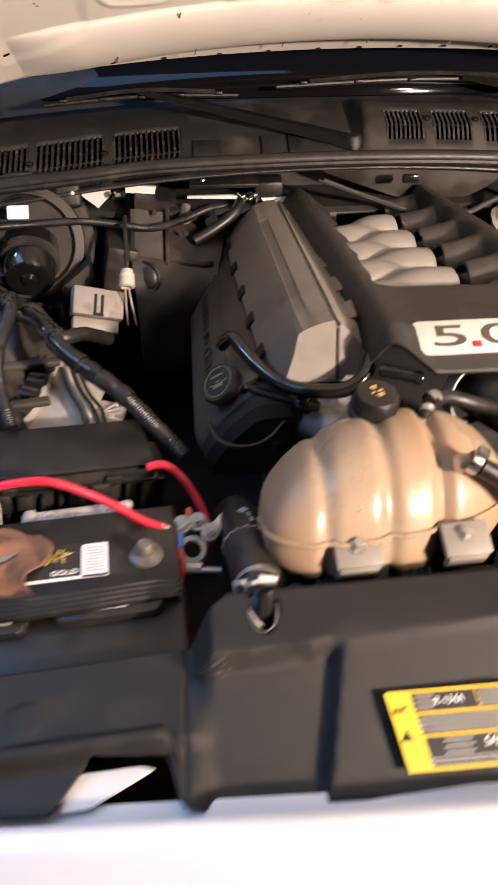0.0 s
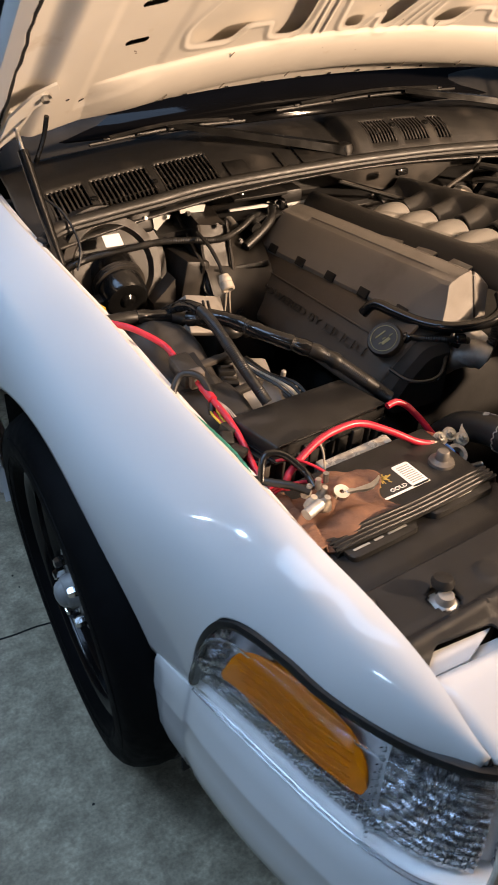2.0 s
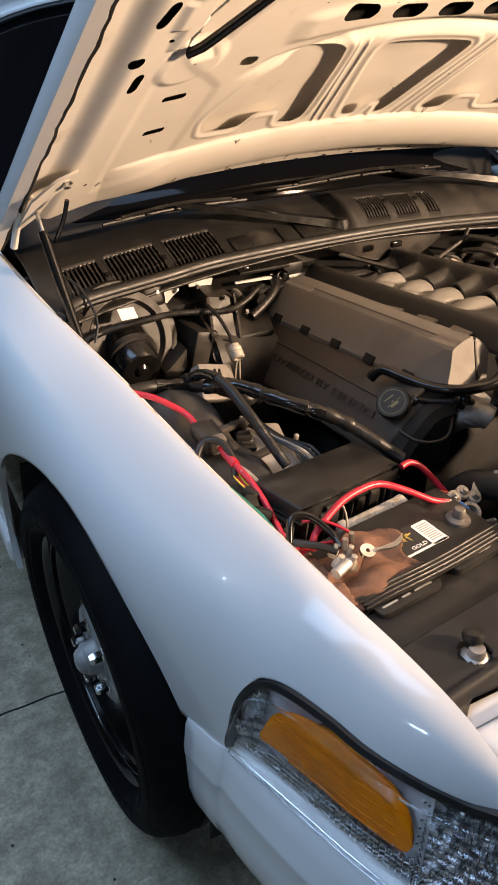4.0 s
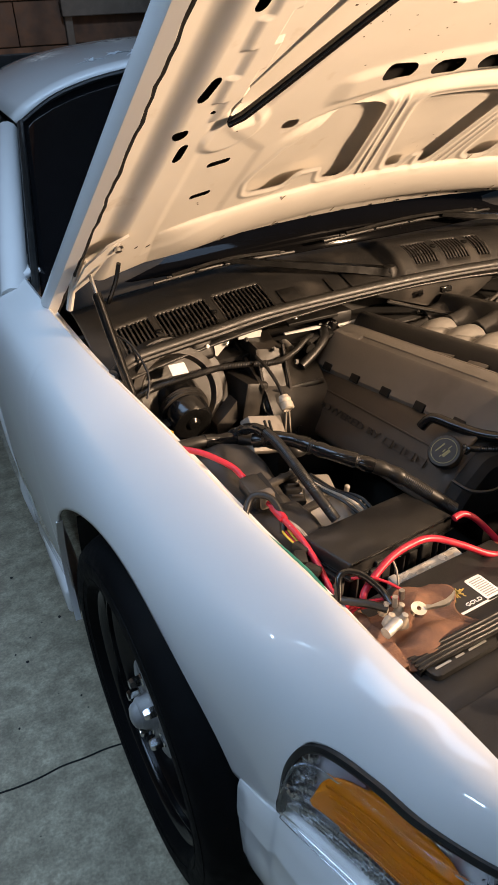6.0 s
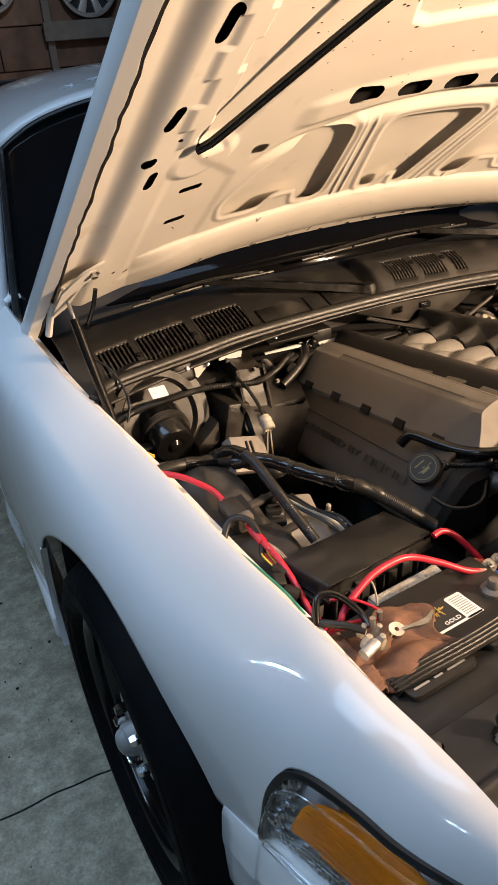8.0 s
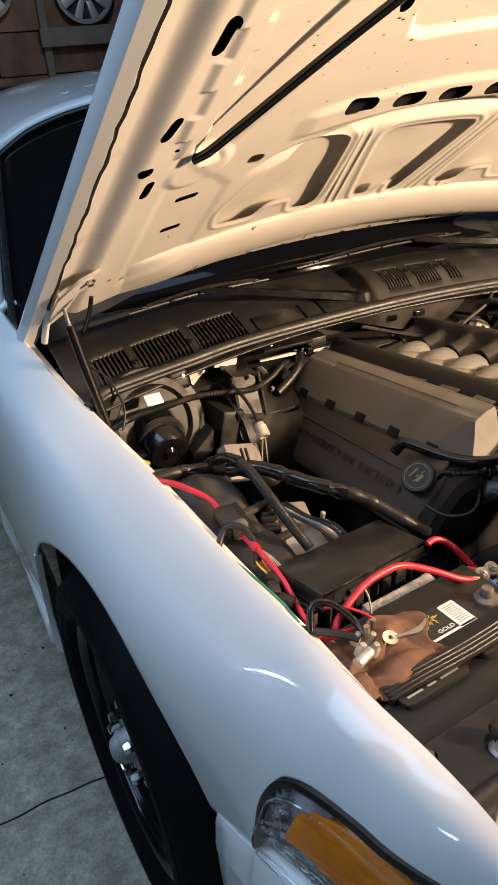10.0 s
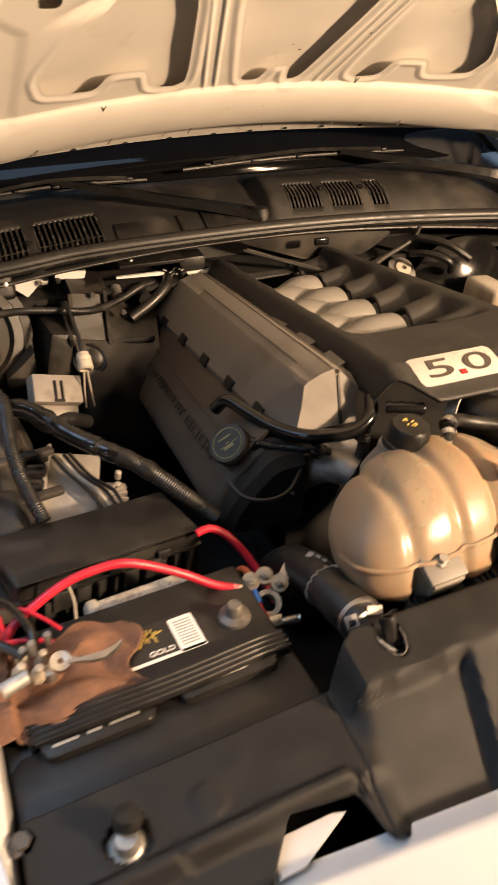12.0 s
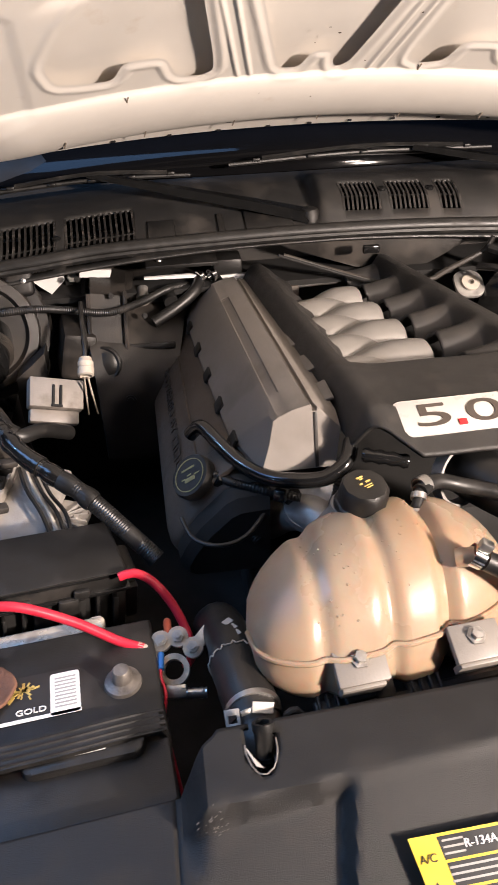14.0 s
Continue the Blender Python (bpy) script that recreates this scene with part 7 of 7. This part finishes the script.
part("frayed_edge", tube([FR @ Vector((0.0268 * math.cos(a), 0.0268 * math.sin(a), 0.0016 * math.sin(a * 17) + 0.001 * math.sin(a * 29))) for a in np.linspace(0, 2 * math.pi, 61)], 0.0009, n=5, step=0.004), BEIGE, radiator_hose, "pale frayed edge of the sleeve")
hc = thing("hose_clamp", -0.266, 0.565, 0.72, "bright spring clamp on the radiator hose", "clamp")
part("band", lathe(along((-0.266, 0.572, 0.7155), (0.05, -0.95, 0.12)), [(0.0245, -0.003), (0.0268, -0.003), (0.0268, 0.003), (0.0245, 0.003), (0.0245, -0.003)], 28), STEEL, hc)
TG = frame_at((-0.287, 0.552, 0.736), (1, -0.15, 0.25), (0.0, 0.75, 0.66))
for x, y, sx, sy in ((-0.0055, 0, 0.003, 0.018), (0.0055, 0, 0.003, 0.018), (0, 0.0062, 0.010, 0.0056), (0, -0.0062, 0.010, 0.0056)):
    part("tang", box(TG @ pose(x, y, 0), sx, sy, 0.0016, 0.0005), CASING_M, hc, "pale bent end with a square window")
part("tang", box(frame_at((-0.259, 0.556, 0.742), (1, 0.05, -0.35), (0, 0.7, 0.7)), 0.021, 0.010, 0.0016, 0.0006), CASING_M, hc, "pale bent end of the clamp")
part("tang", box(frame_at((-0.2735, 0.554, 0.742), (1, 0.2, 0.1), (0, 0.7, 0.7)), 0.012, 0.005, 0.0016, 0.0006), STEEL, hc)
bl = tagged(part("bleed_pipe", lathe(along((-0.2645, 0.503, 0.728), (0.02, 0.57, 0.82)), [(0.0078, 0.0), (0.0078, 0.034), (0.0092, 0.036), (0.0092, 0.043), (0.0062, 0.043), (0.0055, 0.022), (0.001, 0.022)], 18), RUBBER), "short black bleed pipe through the radiator cover", "pipe")
part("pipe_collar", lathe(along((-0.2645, 0.503, 0.728), (0.02, 0.57, 0.82)), [(0.0080, 0.010), (0.0096, 0.010), (0.0096, 0.014), (0.0080, 0.014)], 18), GLOSS, bl)
tagged(part("torn_flap", loft([[Vector((-0.2805 + 0.0022 * k + dx, 0.512 - 0.0056 * k, 0.7525 - dz)) for dx, dz in ((0, 0), (0.0012, 0), (0.0042 + 0.001 * k, 0.011 - 0.002 * k), (0.003 + 0.001 * k, 0.011 - 0.002 * k))] for k in range(4)]), BADGE_M, smooth=False), "pale torn flap hanging in the cut hole", "torn plastic")
tagged(part("cut_edge", tube([(HOLE[0] + HOLE[2] * math.cos(a), HOLE[1] + HOLE[3] * math.sin(a), 0.7535 + 0.06 * HOLE[3] * math.sin(a) + 0.0012 * math.sin(a * 9) * math.sin(a * 4)) for a in np.linspace(math.pi * 0.98, math.pi * 2.05, 33)], 0.0007, n=6, step=0.003), PLUG_M), "ragged pale edge of the cut hole", "cut edge")
loom("tank_hose", [(-0.032, 0.630, 0.817), (-0.010, 0.622, 0.806), (0.020, 0.612, 0.786), (0.050, 0.606, 0.755), (0.062, 0.605, 0.72), (0.066, 0.61, 0.66)], 0.0105, "black rubber hose on the coolant tank", rib=0.0)
cl = thing("worm_clamp", -0.045, 0.60, 0.79, "steel worm-drive clamp on the tank hose", "clamp")
part("band", lathe(along((-0.040, 0.633, 0.821), (0.85, -0.3, -0.42)), [(0.0105, -0.006), (0.0118, -0.006), (0.0118, 0.006), (0.0105, 0.006), (0.0105, -0.006)], 24), CHROME, cl)
part("screw_housing", box(along((-0.040, 0.633, 0.821), (0.85, -0.3, -0.42)) @ pose(0, 0.016, 0), 0.010, 0.009, 0.013, 0.002), STEEL, cl)
part("spigot", tube([(-0.056, 0.640, 0.814), (-0.040, 0.633, 0.821)], 0.0095, n=14), TANK_M, tank)
part("vent_spigot", tube([(-0.070, 0.715, 0.795), (-0.062, 0.735, 0.812), (-0.050, 0.755, 0.815)], 0.0062, n=12), RUBBER, tank)
for p in ((-0.0665, 0.722, 0.8015), (-0.061, 0.737, 0.8125)):
    tagged(part("spring_clamp", lathe(along(p, (0.3, 0.75, 0.45)), [(0.006, -0.0035), (0.0085, -0.0035), (0.0085, 0.0035), (0.006, 0.0035), (0.006, -0.0035)], 18), STEEL), "small steel clamp on the tank vent", "clamp")
loom("vent_hose", [(-0.058, 0.742, 0.815), (-0.035, 0.760, 0.812), (0.0, 0.762, 0.800), (0.05, 0.745, 0.79), (0.10, 0.72, 0.76), (0.13, 0.70, 0.70)], 0.009, "black hose leaving the tank top", rib=0.0)
cl = tagged(part("spring_clamp", lathe(along((-0.052, 0.752, 0.8145), (0.8, 0.5, -0.05)), [(0.0093, -0.006), (0.0112, -0.006), (0.0112, 0.006), (0.0093, 0.006), (0.0093, -0.006)], 20), STEEL), "steel spring clamp on the vent hose", "clamp")
loom("intake_hose", [(0.03, 0.83, 0.775), (0.045, 0.79, 0.780), (0.08, 0.75, 0.775), (0.14, 0.72, 0.74), (0.18, 0.70, 0.66)], 0.034, "thick black intake hose below the cover", rib=0.0, n=20)
rg = tagged(part("hose_ring", lathe(along((0.012, 0.800, 0.785), (0.35, -0.75, 0.25)), [(0.034, -0.008), (0.0375, -0.008), (0.0375, 0.008), (0.034, 0.008), (0.034, -0.008)], 32), CAST), "dull metal ring on the intake hose", "ring")
loom("quick_connector", [(-0.095, 0.835, 0.802), (-0.07, 0.823, 0.803), (-0.045, 0.815, 0.800)], 0.0075, "black quick-release hose connector", material=GLOSS, rib=0.25, pitch=0.012)

rail = thing("radiator_rail", -0.14, 0.57, 0.70, "black plastic rail with ribbed clips behind the radiator cover", "rail")
part("rail_bar", tube([(-0.245, 0.556, 0.703), (-0.15, 0.571, 0.704), (-0.05, 0.582, 0.704), (0.06, 0.592, 0.704)], 0.006, n=8), DARK, rail)
for x, y, n in ((-0.191, 0.566, 4), (-0.098, 0.579, 4), (0.01, 0.589, 3)):
    clip = part("ribbed_clip", box(frame_at((x, y, 0.709), (1, 0.12, 0), (0, 1, 0.4)), 0.034, 0.020, 0.008, 0.002), DARK, rail)
    for k in range(n):
        part("clip_rib", box(frame_at((x - 0.013 + 0.009 * k, y, 0.715), (1, 0.12, 0), (0, 1, 0.4)), 0.0028, 0.022, 0.008, 0.001), DARK, clip)
part("arch", tube([(-0.242, 0.556, 0.706), (-0.236, 0.562, 0.718), (-0.226, 0.565, 0.718), (-0.218, 0.561, 0.706)], 0.0035, n=8), DARK, rail)
part("foot", box(frame_at((-0.138, 0.579, 0.716), (1, 0.1, 0), (0, 1, 0.5)), 0.020, 0.022, 0.003, 0.001), DARK, rail)

th = thing("thermostat_housing", -0.16, 0.85, 0.69, "cast aluminium housing at the engine front", "housing")
part("elbow", tube([(-0.200, 0.895, 0.660), (-0.175, 0.875, 0.690), (-0.150, 0.850, 0.705), (-0.135, 0.835, 0.70)], 0.024, n=18), CAST, th)
part("disc", lathe(along((-0.148, 0.862, 0.712), (-0.15, -0.5, 0.85)), [(0.001, -0.01), (0.038, -0.01), (0.040, 0.0), (0.036, 0.006), (0.030, 0.004), (0.001, 0.006)], 32), CAST, th)
part("pale_strap", box(pose(-0.205, 0.735, 0.62, 0, 0, 35), 0.05, 0.012, 0.004, 0.001), BEIGE, th)
for pts, r in (([(-0.268, 0.905, 0.742), (-0.245, 0.888, 0.738), (-0.205, 0.865, 0.738), (-0.165, 0.852, 0.732)], 0.0055), ([(-0.255, 0.890, 0.715), (-0.24, 0.87, 0.69), (-0.22, 0.85, 0.67)], 0.006), ([(-0.115, 0.85, 0.77), (-0.12, 0.84, 0.74), (-0.13, 0.84, 0.70)], 0.008)):
    loom("wire_branch", pts, r, "thin black wire branch at the engine front", rib=0.15 if r > 0.005 else 0.0, pitch=0.004)
for m in (pose(-0.258, 0.900, 0.735, 20, 30, 10), pose(-0.215, 0.880, 0.700, -20, 30, 40), pose(-0.175, 0.868, 0.725, 10, 0, 30), pose(-0.19, 0.848, 0.745, 0, 20, 60)):
    tagged(part("wire_plug", box(m, 0.022, 0.016, 0.016, 0.003), GLOSS), "small black sensor plug", "plug", "sensor plugs")
part("filler_neck_plate", box(pose(-0.262, 0.925, 0.742, 0, -38, 0), 0.05, 0.06, 0.008, 0.003), CAM, engine)

# ---- cables ----
def cable(name, pts, r, material, label):
    return tagged(part(name, tube(pts, r, n=12, step=0.006), material), label, "cable", "battery cables")


cable("positive_cable", [(-0.632, 0.655, 0.722), (-0.622, 0.668, 0.738), (-0.572, 0.688, 0.757), (-0.530, 0.697, 0.762), (-0.490, 0.700, 0.757), (-0.438, 0.698, 0.728), (-0.395, 0.688, 0.702), (-0.368, 0.680, 0.694)], 0.0053, RED, "thick red battery cable arching over the fuse box")
cable("positive_cable", [(-0.392, 0.768, 0.715), (-0.375, 0.770, 0.717), (-0.355, 0.764, 0.706), (-0.335, 0.748, 0.682), (-0.322, 0.725, 0.660), (-0.318, 0.70, 0.652), (-0.325, 0.672, 0.668)], 0.0053, RED, "red cable from the fuse box to the clamp")
cable("positive_cable", [(-0.345, 0.755, 0.640), (-0.343, 0.735, 0.668), (-0.342, 0.705, 0.683), (-0.342, 0.692, 0.688)], 0.0045, mat("orange_insulation", (0.55, 0.12, 0.05), 0.5, 0, 0.2, 60, 0.2, 400), "orange cable at the positive clamp")
cable("sense_wire", [(-0.350, 0.664, 0.690), (-0.352, 0.645, 0.690), (-0.348, 0.628, 0.682), (-0.352, 0.605, 0.664), (-0.346, 0.575, 0.655), (-0.338, 0.545, 0.61)], 0.0018, RED, "thin red sense wire")
tagged(part("cable_lug", tube([(-0.374, 0.682, 0.6955), (-0.360, 0.677, 0.692)], 0.0052, n=12), BRASS), "brass crimped lug on the red cable", "cable lug")
tagged(part("crimp", tube([(-0.3505, 0.672, 0.691), (-0.3515, 0.652, 0.691)], 0.0036, n=10), BLUE), "blue crimp on the thin red wire", "crimp")
cable("accessory_cable", [(-0.740, 1.055, 0.803), (-0.712, 1.030, 0.800), (-0.690, 1.012, 0.790), (-0.668, 0.992, 0.776), (-0.662, 0.965, 0.768)], 0.0052, RED, "red accessory cable on the inner wing")
ah = thing("inline_fuse", -0.657, 0.93, 0.755, "dusty black in-line fuse holder on the red cable", "fuse holder")
part("holder", box(frame_at((-0.657, 0.932, 0.760), (0.05, -0.9, -0.12), (1, 0, 0)), 0.062, 0.034, 0.026, 0.006), DARK, ah)
part("holder_nose", box(frame_at((-0.653, 0.902, 0.762), (0.05, -0.9, -0.12), (1, 0, 0)), 0.018, 0.024, 0.030, 0.004), STUD_M, ah)
cable("accessory_cable", [(-0.654, 0.900, 0.760), (-0.652, 0.875, 0.758), (-0.647, 0.840, 0.750), (-0.643, 0.805, 0.742), (-0.640, 0.765, 0.725), (-0.640, 0.725, 0.705), (-0.635, 0.69, 0.70)], 0.0050, RED, "red accessory cable running beside the fuse box")
tagged(part("shrink_sleeve", tube([(-0.652, 0.880, 0.759), (-0.649, 0.850, 0.753)], 0.0072, n=12), RED), "red heat-shrink sleeve on the cable", "sleeve")
cable("earth_wire", [(-0.700, 0.895, 0.740), (-0.690, 0.85, 0.748), (-0.682, 0.79, 0.752), (-0.674, 0.72, 0.752), (-0.668, 0.69, 0.74)], 0.0022, GREEN, "green wire along the wing edge")
cable("black_loop", [(-0.70, 0.885, 0.752), (-0.678, 0.90, 0.775), (-0.655, 0.885, 0.775), (-0.648, 0.86, 0.755), (-0.655, 0.84, 0.735)], 0.0055, RUBBER, "black cable loop beside the wing")
for k, mt in enumerate((YELLOW, RED, YELLOW, BEIGE)):
    cable("loose_wire", [(-0.655 + 0.004 * k, 0.845, 0.738), (-0.660 + 0.006 * k, 0.825, 0.744 - 0.003 * k), (-0.652 + 0.003 * k, 0.800 - 0.004 * k, 0.735)], 0.0016, mt, "frayed coloured wire end")
for k in range(2):
    cable("blower_wire", [(-0.735, 1.275, 0.775), (-0.722, 1.255, 0.757 - 0.006 * k), (-0.705, 1.240, 0.745 - 0.006 * k), (-0.685, 1.262, 0.722 - 0.004 * k)], 0.0022, YELLOW, "yellow wire to the blower motor")
cable("black_loop", [(-0.665, 0.665, 0.742), (-0.650, 0.685, 0.765), (-0.625, 0.680, 0.762), (-0.606, 0.655, 0.745), (-0.604, 0.632, 0.735)], 0.0050, GLOSS, "black negative cable loop")
cable("black_loop", [(-0.672, 0.685, 0.735), (-0.655, 0.66, 0.742), (-0.632, 0.64, 0.742), (-0.615, 0.625, 0.738)], 0.0055, RUBBER, "black negative cable beside the clamp")
for k in range(2):
    cable("sense_wire", [(-0.660, 0.650 + 0.01 * k, 0.722), (-0.640, 0.655, 0.730 + 0.004 * k), (-0.605, 0.645, 0.736), (-0.585, 0.638, 0.734)], 0.0024, RED, "thin red wires under the cable loop")
cable("strut_wire", [(-0.755, 1.42, 0.90), (-0.715, 1.38, 0.875), (-0.700, 1.33, 0.825), (-0.715, 1.305, 0.785)], 0.0025, RUBBER, "thin black wire by the hood strut")

for k in range(5):
    cable("loose_wire", [(-0.652 + 0.003 * k, 0.850, 0.748), (-0.648 + 0.004 * k, 0.832 - 0.002 * k, 0.752 - 0.002 * k), (-0.646 + 0.005 * k, 0.815 - 0.004 * k, 0.742 - 0.003 * k)], 0.0010, (BRASS, YELLOW, BRASS, BEIGE, BRASS)[k], "frayed copper wire end")
for x, y, z, a in ((-0.650, 0.795, 0.735, 20), (-0.662, 0.775, 0.735, -15), (-0.655, 0.752, 0.728, 40)):
    tagged(part("wire_plug", box(pose(x, y, z, 10, 15, a), 0.018, 0.024, 0.014, 0.003), BLACK), "small black plug beside the fuse box", "plug", "sensor plugs")
cable("sense_wire", [(-0.628, 0.692, 0.745), (-0.610, 0.676, 0.752), (-0.590, 0.662, 0.745), (-0.575, 0.650, 0.735)], 0.0022, RED, "thin red wire by the negative clamp")
cable("white_wire", [(-0.560, 0.700, 0.752), (-0.556, 0.690, 0.735), (-0.557, 0.682, 0.712)], 0.0015, BEIGE, "thin pale wire hanging by the fuse box")
cable("black_wire", [(-0.315, 0.868, 0.706), (-0.303, 0.835, 0.700), (-0.274, 0.817, 0.700), (-0.239, 0.826, 0.702), (-0.205, 0.858, 0.716)], 0.0030, RUBBER, "thin black wire looping below the engine front")

# ---- terminals ----
pc = thing("positive_clamp", -0.344, 0.675, 0.68, "worn brass battery clamp lying beside the battery", "battery clamp")
CMX = frame_at((-0.343, 0.672, 0.682), (1, -0.1, 0), (0, 0.85, 0.5))
part("jaw", lathe(CMX @ pose(0.006, -0.012, 0), [(0.0105, -0.006), (0.0165, -0.006), (0.0165, 0.006), (0.0105, 0.006), (0.0105, -0.006)], 24), BRASS, pc)
part("jaw_lug", box(CMX @ pose(0.006, -0.034, 0), 0.026, 0.014, 0.012, 0.002), STEEL, pc)
for x, y in ((-0.022, 0.004), (-0.008, 0.018), (0.010, 0.022), (0.026, 0.010)):
    part("stud_pad", lathe(CMX @ pose(x, y, 0), [(0.001, -0.005), (0.011, -0.005), (0.011, 0.004), (0.001, 0.004)], 18), BRASS, pc)
    part("nut", lathe(CMX @ pose(x, y, 0.004), [(0.0065, 0), (0.0065, 0.005), (0.0035, 0.005), (0.0035, 0.009), (0.001, 0.009)], 6), STEEL, pc, "steel nut")
part("side_bolt", tube([CMX @ Vector((0.018, -0.036, 0)), CMX @ Vector((0.040, -0.036, 0))], 0.005, n=10, rib=0.2, pitch=0.006), STEEL, pc)
part("ring_terminal", box(CMX @ pose(0.034, 0.018, 0.0, 0, 0, 50), 0.030, 0.014, 0.004, 0.001), BRASS, pc, "copper ring terminal")
part("ring_terminal", box(CMX @ pose(-0.036, 0.008, 0.0, 0, 0, -10), 0.022, 0.012, 0.005, 0.001), BRASS, pc, "copper ring terminal")
nc = thing("negative_clamp", -0.61, 0.61, 0.73, "corroded brass clamp with an open end spanner terminal on the rag", "battery clamp")
part("jaw", lathe(frame_at((-0.582, 0.604, 0.740), (1, 0, 0), (0, 1, 0.3)), [(0.003, -0.003), (0.0105, -0.0035), (0.0105, 0.0035), (0.003, 0.003), (0.003, -0.003)], 24), CHROME, nc, "bright ring")
part("tongue", loft([[Vector((x, y + dy * w, z + dz)) for dy, dz in ((-1, 0), (1, 0), (1, 0.004), (-1, 0.004))] for x, y, z, w in ((-0.576, 0.603, 0.739, 0.005), (-0.564, 0.599, 0.739, 0.0022), (-0.552, 0.597, 0.739, 0.0040), (-0.540, 0.598, 0.738, 0.0042), (-0.528, 0.604, 0.737, 0.0028), (-0.520, 0.610, 0.737, 0.0015))]), STEEL, nc, "bright open-ended tongue")
for x, y, z, r in ((-0.606, 0.606, 0.733, 0.008), (-0.622, 0.612, 0.735, 0.0085), (-0.600, 0.622, 0.735, 0.0075), (-0.618, 0.630, 0.738, 0.007)):
    part("lump", lathe(pose(x, y, z - 0.006, 14, 8, 20), [(0.001, -0.004), (r, -0.004), (r * 0.9, 0.006), (r * 0.6, 0.009), (r * 0.55, 0.015), (0.001, 0.016)], 8), BRASS, nc, "corroded bolt head")
part("barrel", tube([(-0.640, 0.592, 0.735), (-0.615, 0.601, 0.737)], 0.0078, n=14), CAST, nc, "dull metal cable barrel")
part("bolt", lathe(pose(-0.606, 0.622, 0.742), [(0.004, 0), (0.004, 0.016), (0.001, 0.016)], 8), STEEL, nc)
part("bolt", lathe(pose(-0.590, 0.630, 0.742), [(0.004, 0), (0.004, 0.014), (0.001, 0.014)], 8), STEEL, nc)

# brown rag draped over the battery end
bm = bmesh.new()
n = 56
grid = []
for i in range(n + 1):
    row = []
    for j in range(n + 1):
        u, v = i / n, j / n
        x = -0.670 + 0.165 * u + 0.012 * math.sin(v * 9 + 1)
        y = 0.548 + 0.115 * v + 0.030 * (u - 0.4) + 0.010 * math.sin(u * 11)
        z = 0.7025 + 0.022 * abs(noise.noise(Vector((u * 1.8, v * 2.4, 5.5)))) * (0.35 + 0.65 * math.sin(math.pi * v)) + 0.010 * abs(noise.noise(Vector((u * 3.6 + v * 2, v * 2.0, 2.1))))
        z += 0.0012 * noise.noise(Vector((u * 50, v * 50, 1)))
        if x < -0.632:
            z += 0.012
        row.append(bm.verts.new((x, y, z)))
    grid.append(row)
for i in range(n):
    for j in range(n):
        bm.faces.new((grid[i][j], grid[i + 1][j], grid[i + 1][j + 1], grid[i][j + 1]))
rag = tagged(part("rag", bm, CLOTH), "crumpled brown shop rag lying on the battery", "rag")
s = rag.modifiers.new("sheet", "SOLIDIFY")
s.thickness = 0.003

# pale cast casing and plugs behind the fuse box
ca = thing("cast_casing", -0.50, 0.97, 0.6, "pale ribbed cast casing below the loom", "casing")
CAM_M = frame_at((-0.500, 0.965, 0.666), (0.86, -0.20, -0.12), (0.12, 0.95, 0.10))
part("casing_plate", box(CAM_M @ pose(-0.020, 0.0, 0.0), 0.075, 0.150, 0.022, 0.006), CASING_M, ca)
part("casing_skirt", box(CAM_M @ pose(0.036, -0.020, -0.014), 0.045, 0.100, 0.020, 0.006), CASING_M, ca)
part("casing_wall", box(CAM_M @ pose(-0.058, 0.0, 0.012), 0.006, 0.150, 0.030, 0.002), CASING_M, ca)
for k in range(7):
    a = radians(-60 + 20 * k)
    part("casing_rib", box(CAM_M @ pose(0.030 + 0.014 * math.cos(a), -0.012 + 0.024 * math.sin(a), -0.001, 0, 0, math.degrees(a)), 0.034, 0.003, 0.008, 0.001), CASING_M, ca)
for k in range(5):
    part("casing_stud", lathe(CAM_M @ pose(0.045, -0.06 + 0.026 * k, -0.004), [(0.005, -0.006), (0.005, 0.006), (0.003, 0.008), (0.001, 0.008)], 10), CASING_M, ca)
for k in range(4):
    part("cable_plug", box(CAM_M @ pose(-0.072, -0.055 + 0.032 * k, 0.022, 0, 0, 6 * k - 8), 0.030, 0.022, 0.024, 0.003), BLACK, ca)
    part("plug_rib", box(CAM_M @ pose(-0.072, -0.055 + 0.032 * k, 0.036, 0, 0, 6 * k - 8), 0.022, 0.005, 0.006, 0.001), DARK, ca)
for k in range(4):
    part("harness_wire", tube([(-0.535 + 0.008 * k, 1.02, 0.700), (-0.52 + 0.010 * k, 0.97, 0.700 - 0.004 * k), (-0.495 + 0.010 * k, 0.92, 0.690), (-0.48 + 0.008 * k, 0.88, 0.67)], 0.003, n=6), (RUBBER, BEIGE, RUBBER, RUBBER)[k], ca)

# wing edge details
for y in (0.66, 0.72):
    x, z = ci(y, CREST_Y, CREST_X) + 0.023, ci(y, CREST_Y, CREST_Z) - 0.0415
    tagged(part("edge_slot", prism(Matrix.Translation((x, y, z)), rounded(0.006, 0.018 if y < 0.7 else 0.012, 0.0028), 0, 0.001), VOID, smooth=False), "small dark slot in the wing flange", "slot", "flange slots")
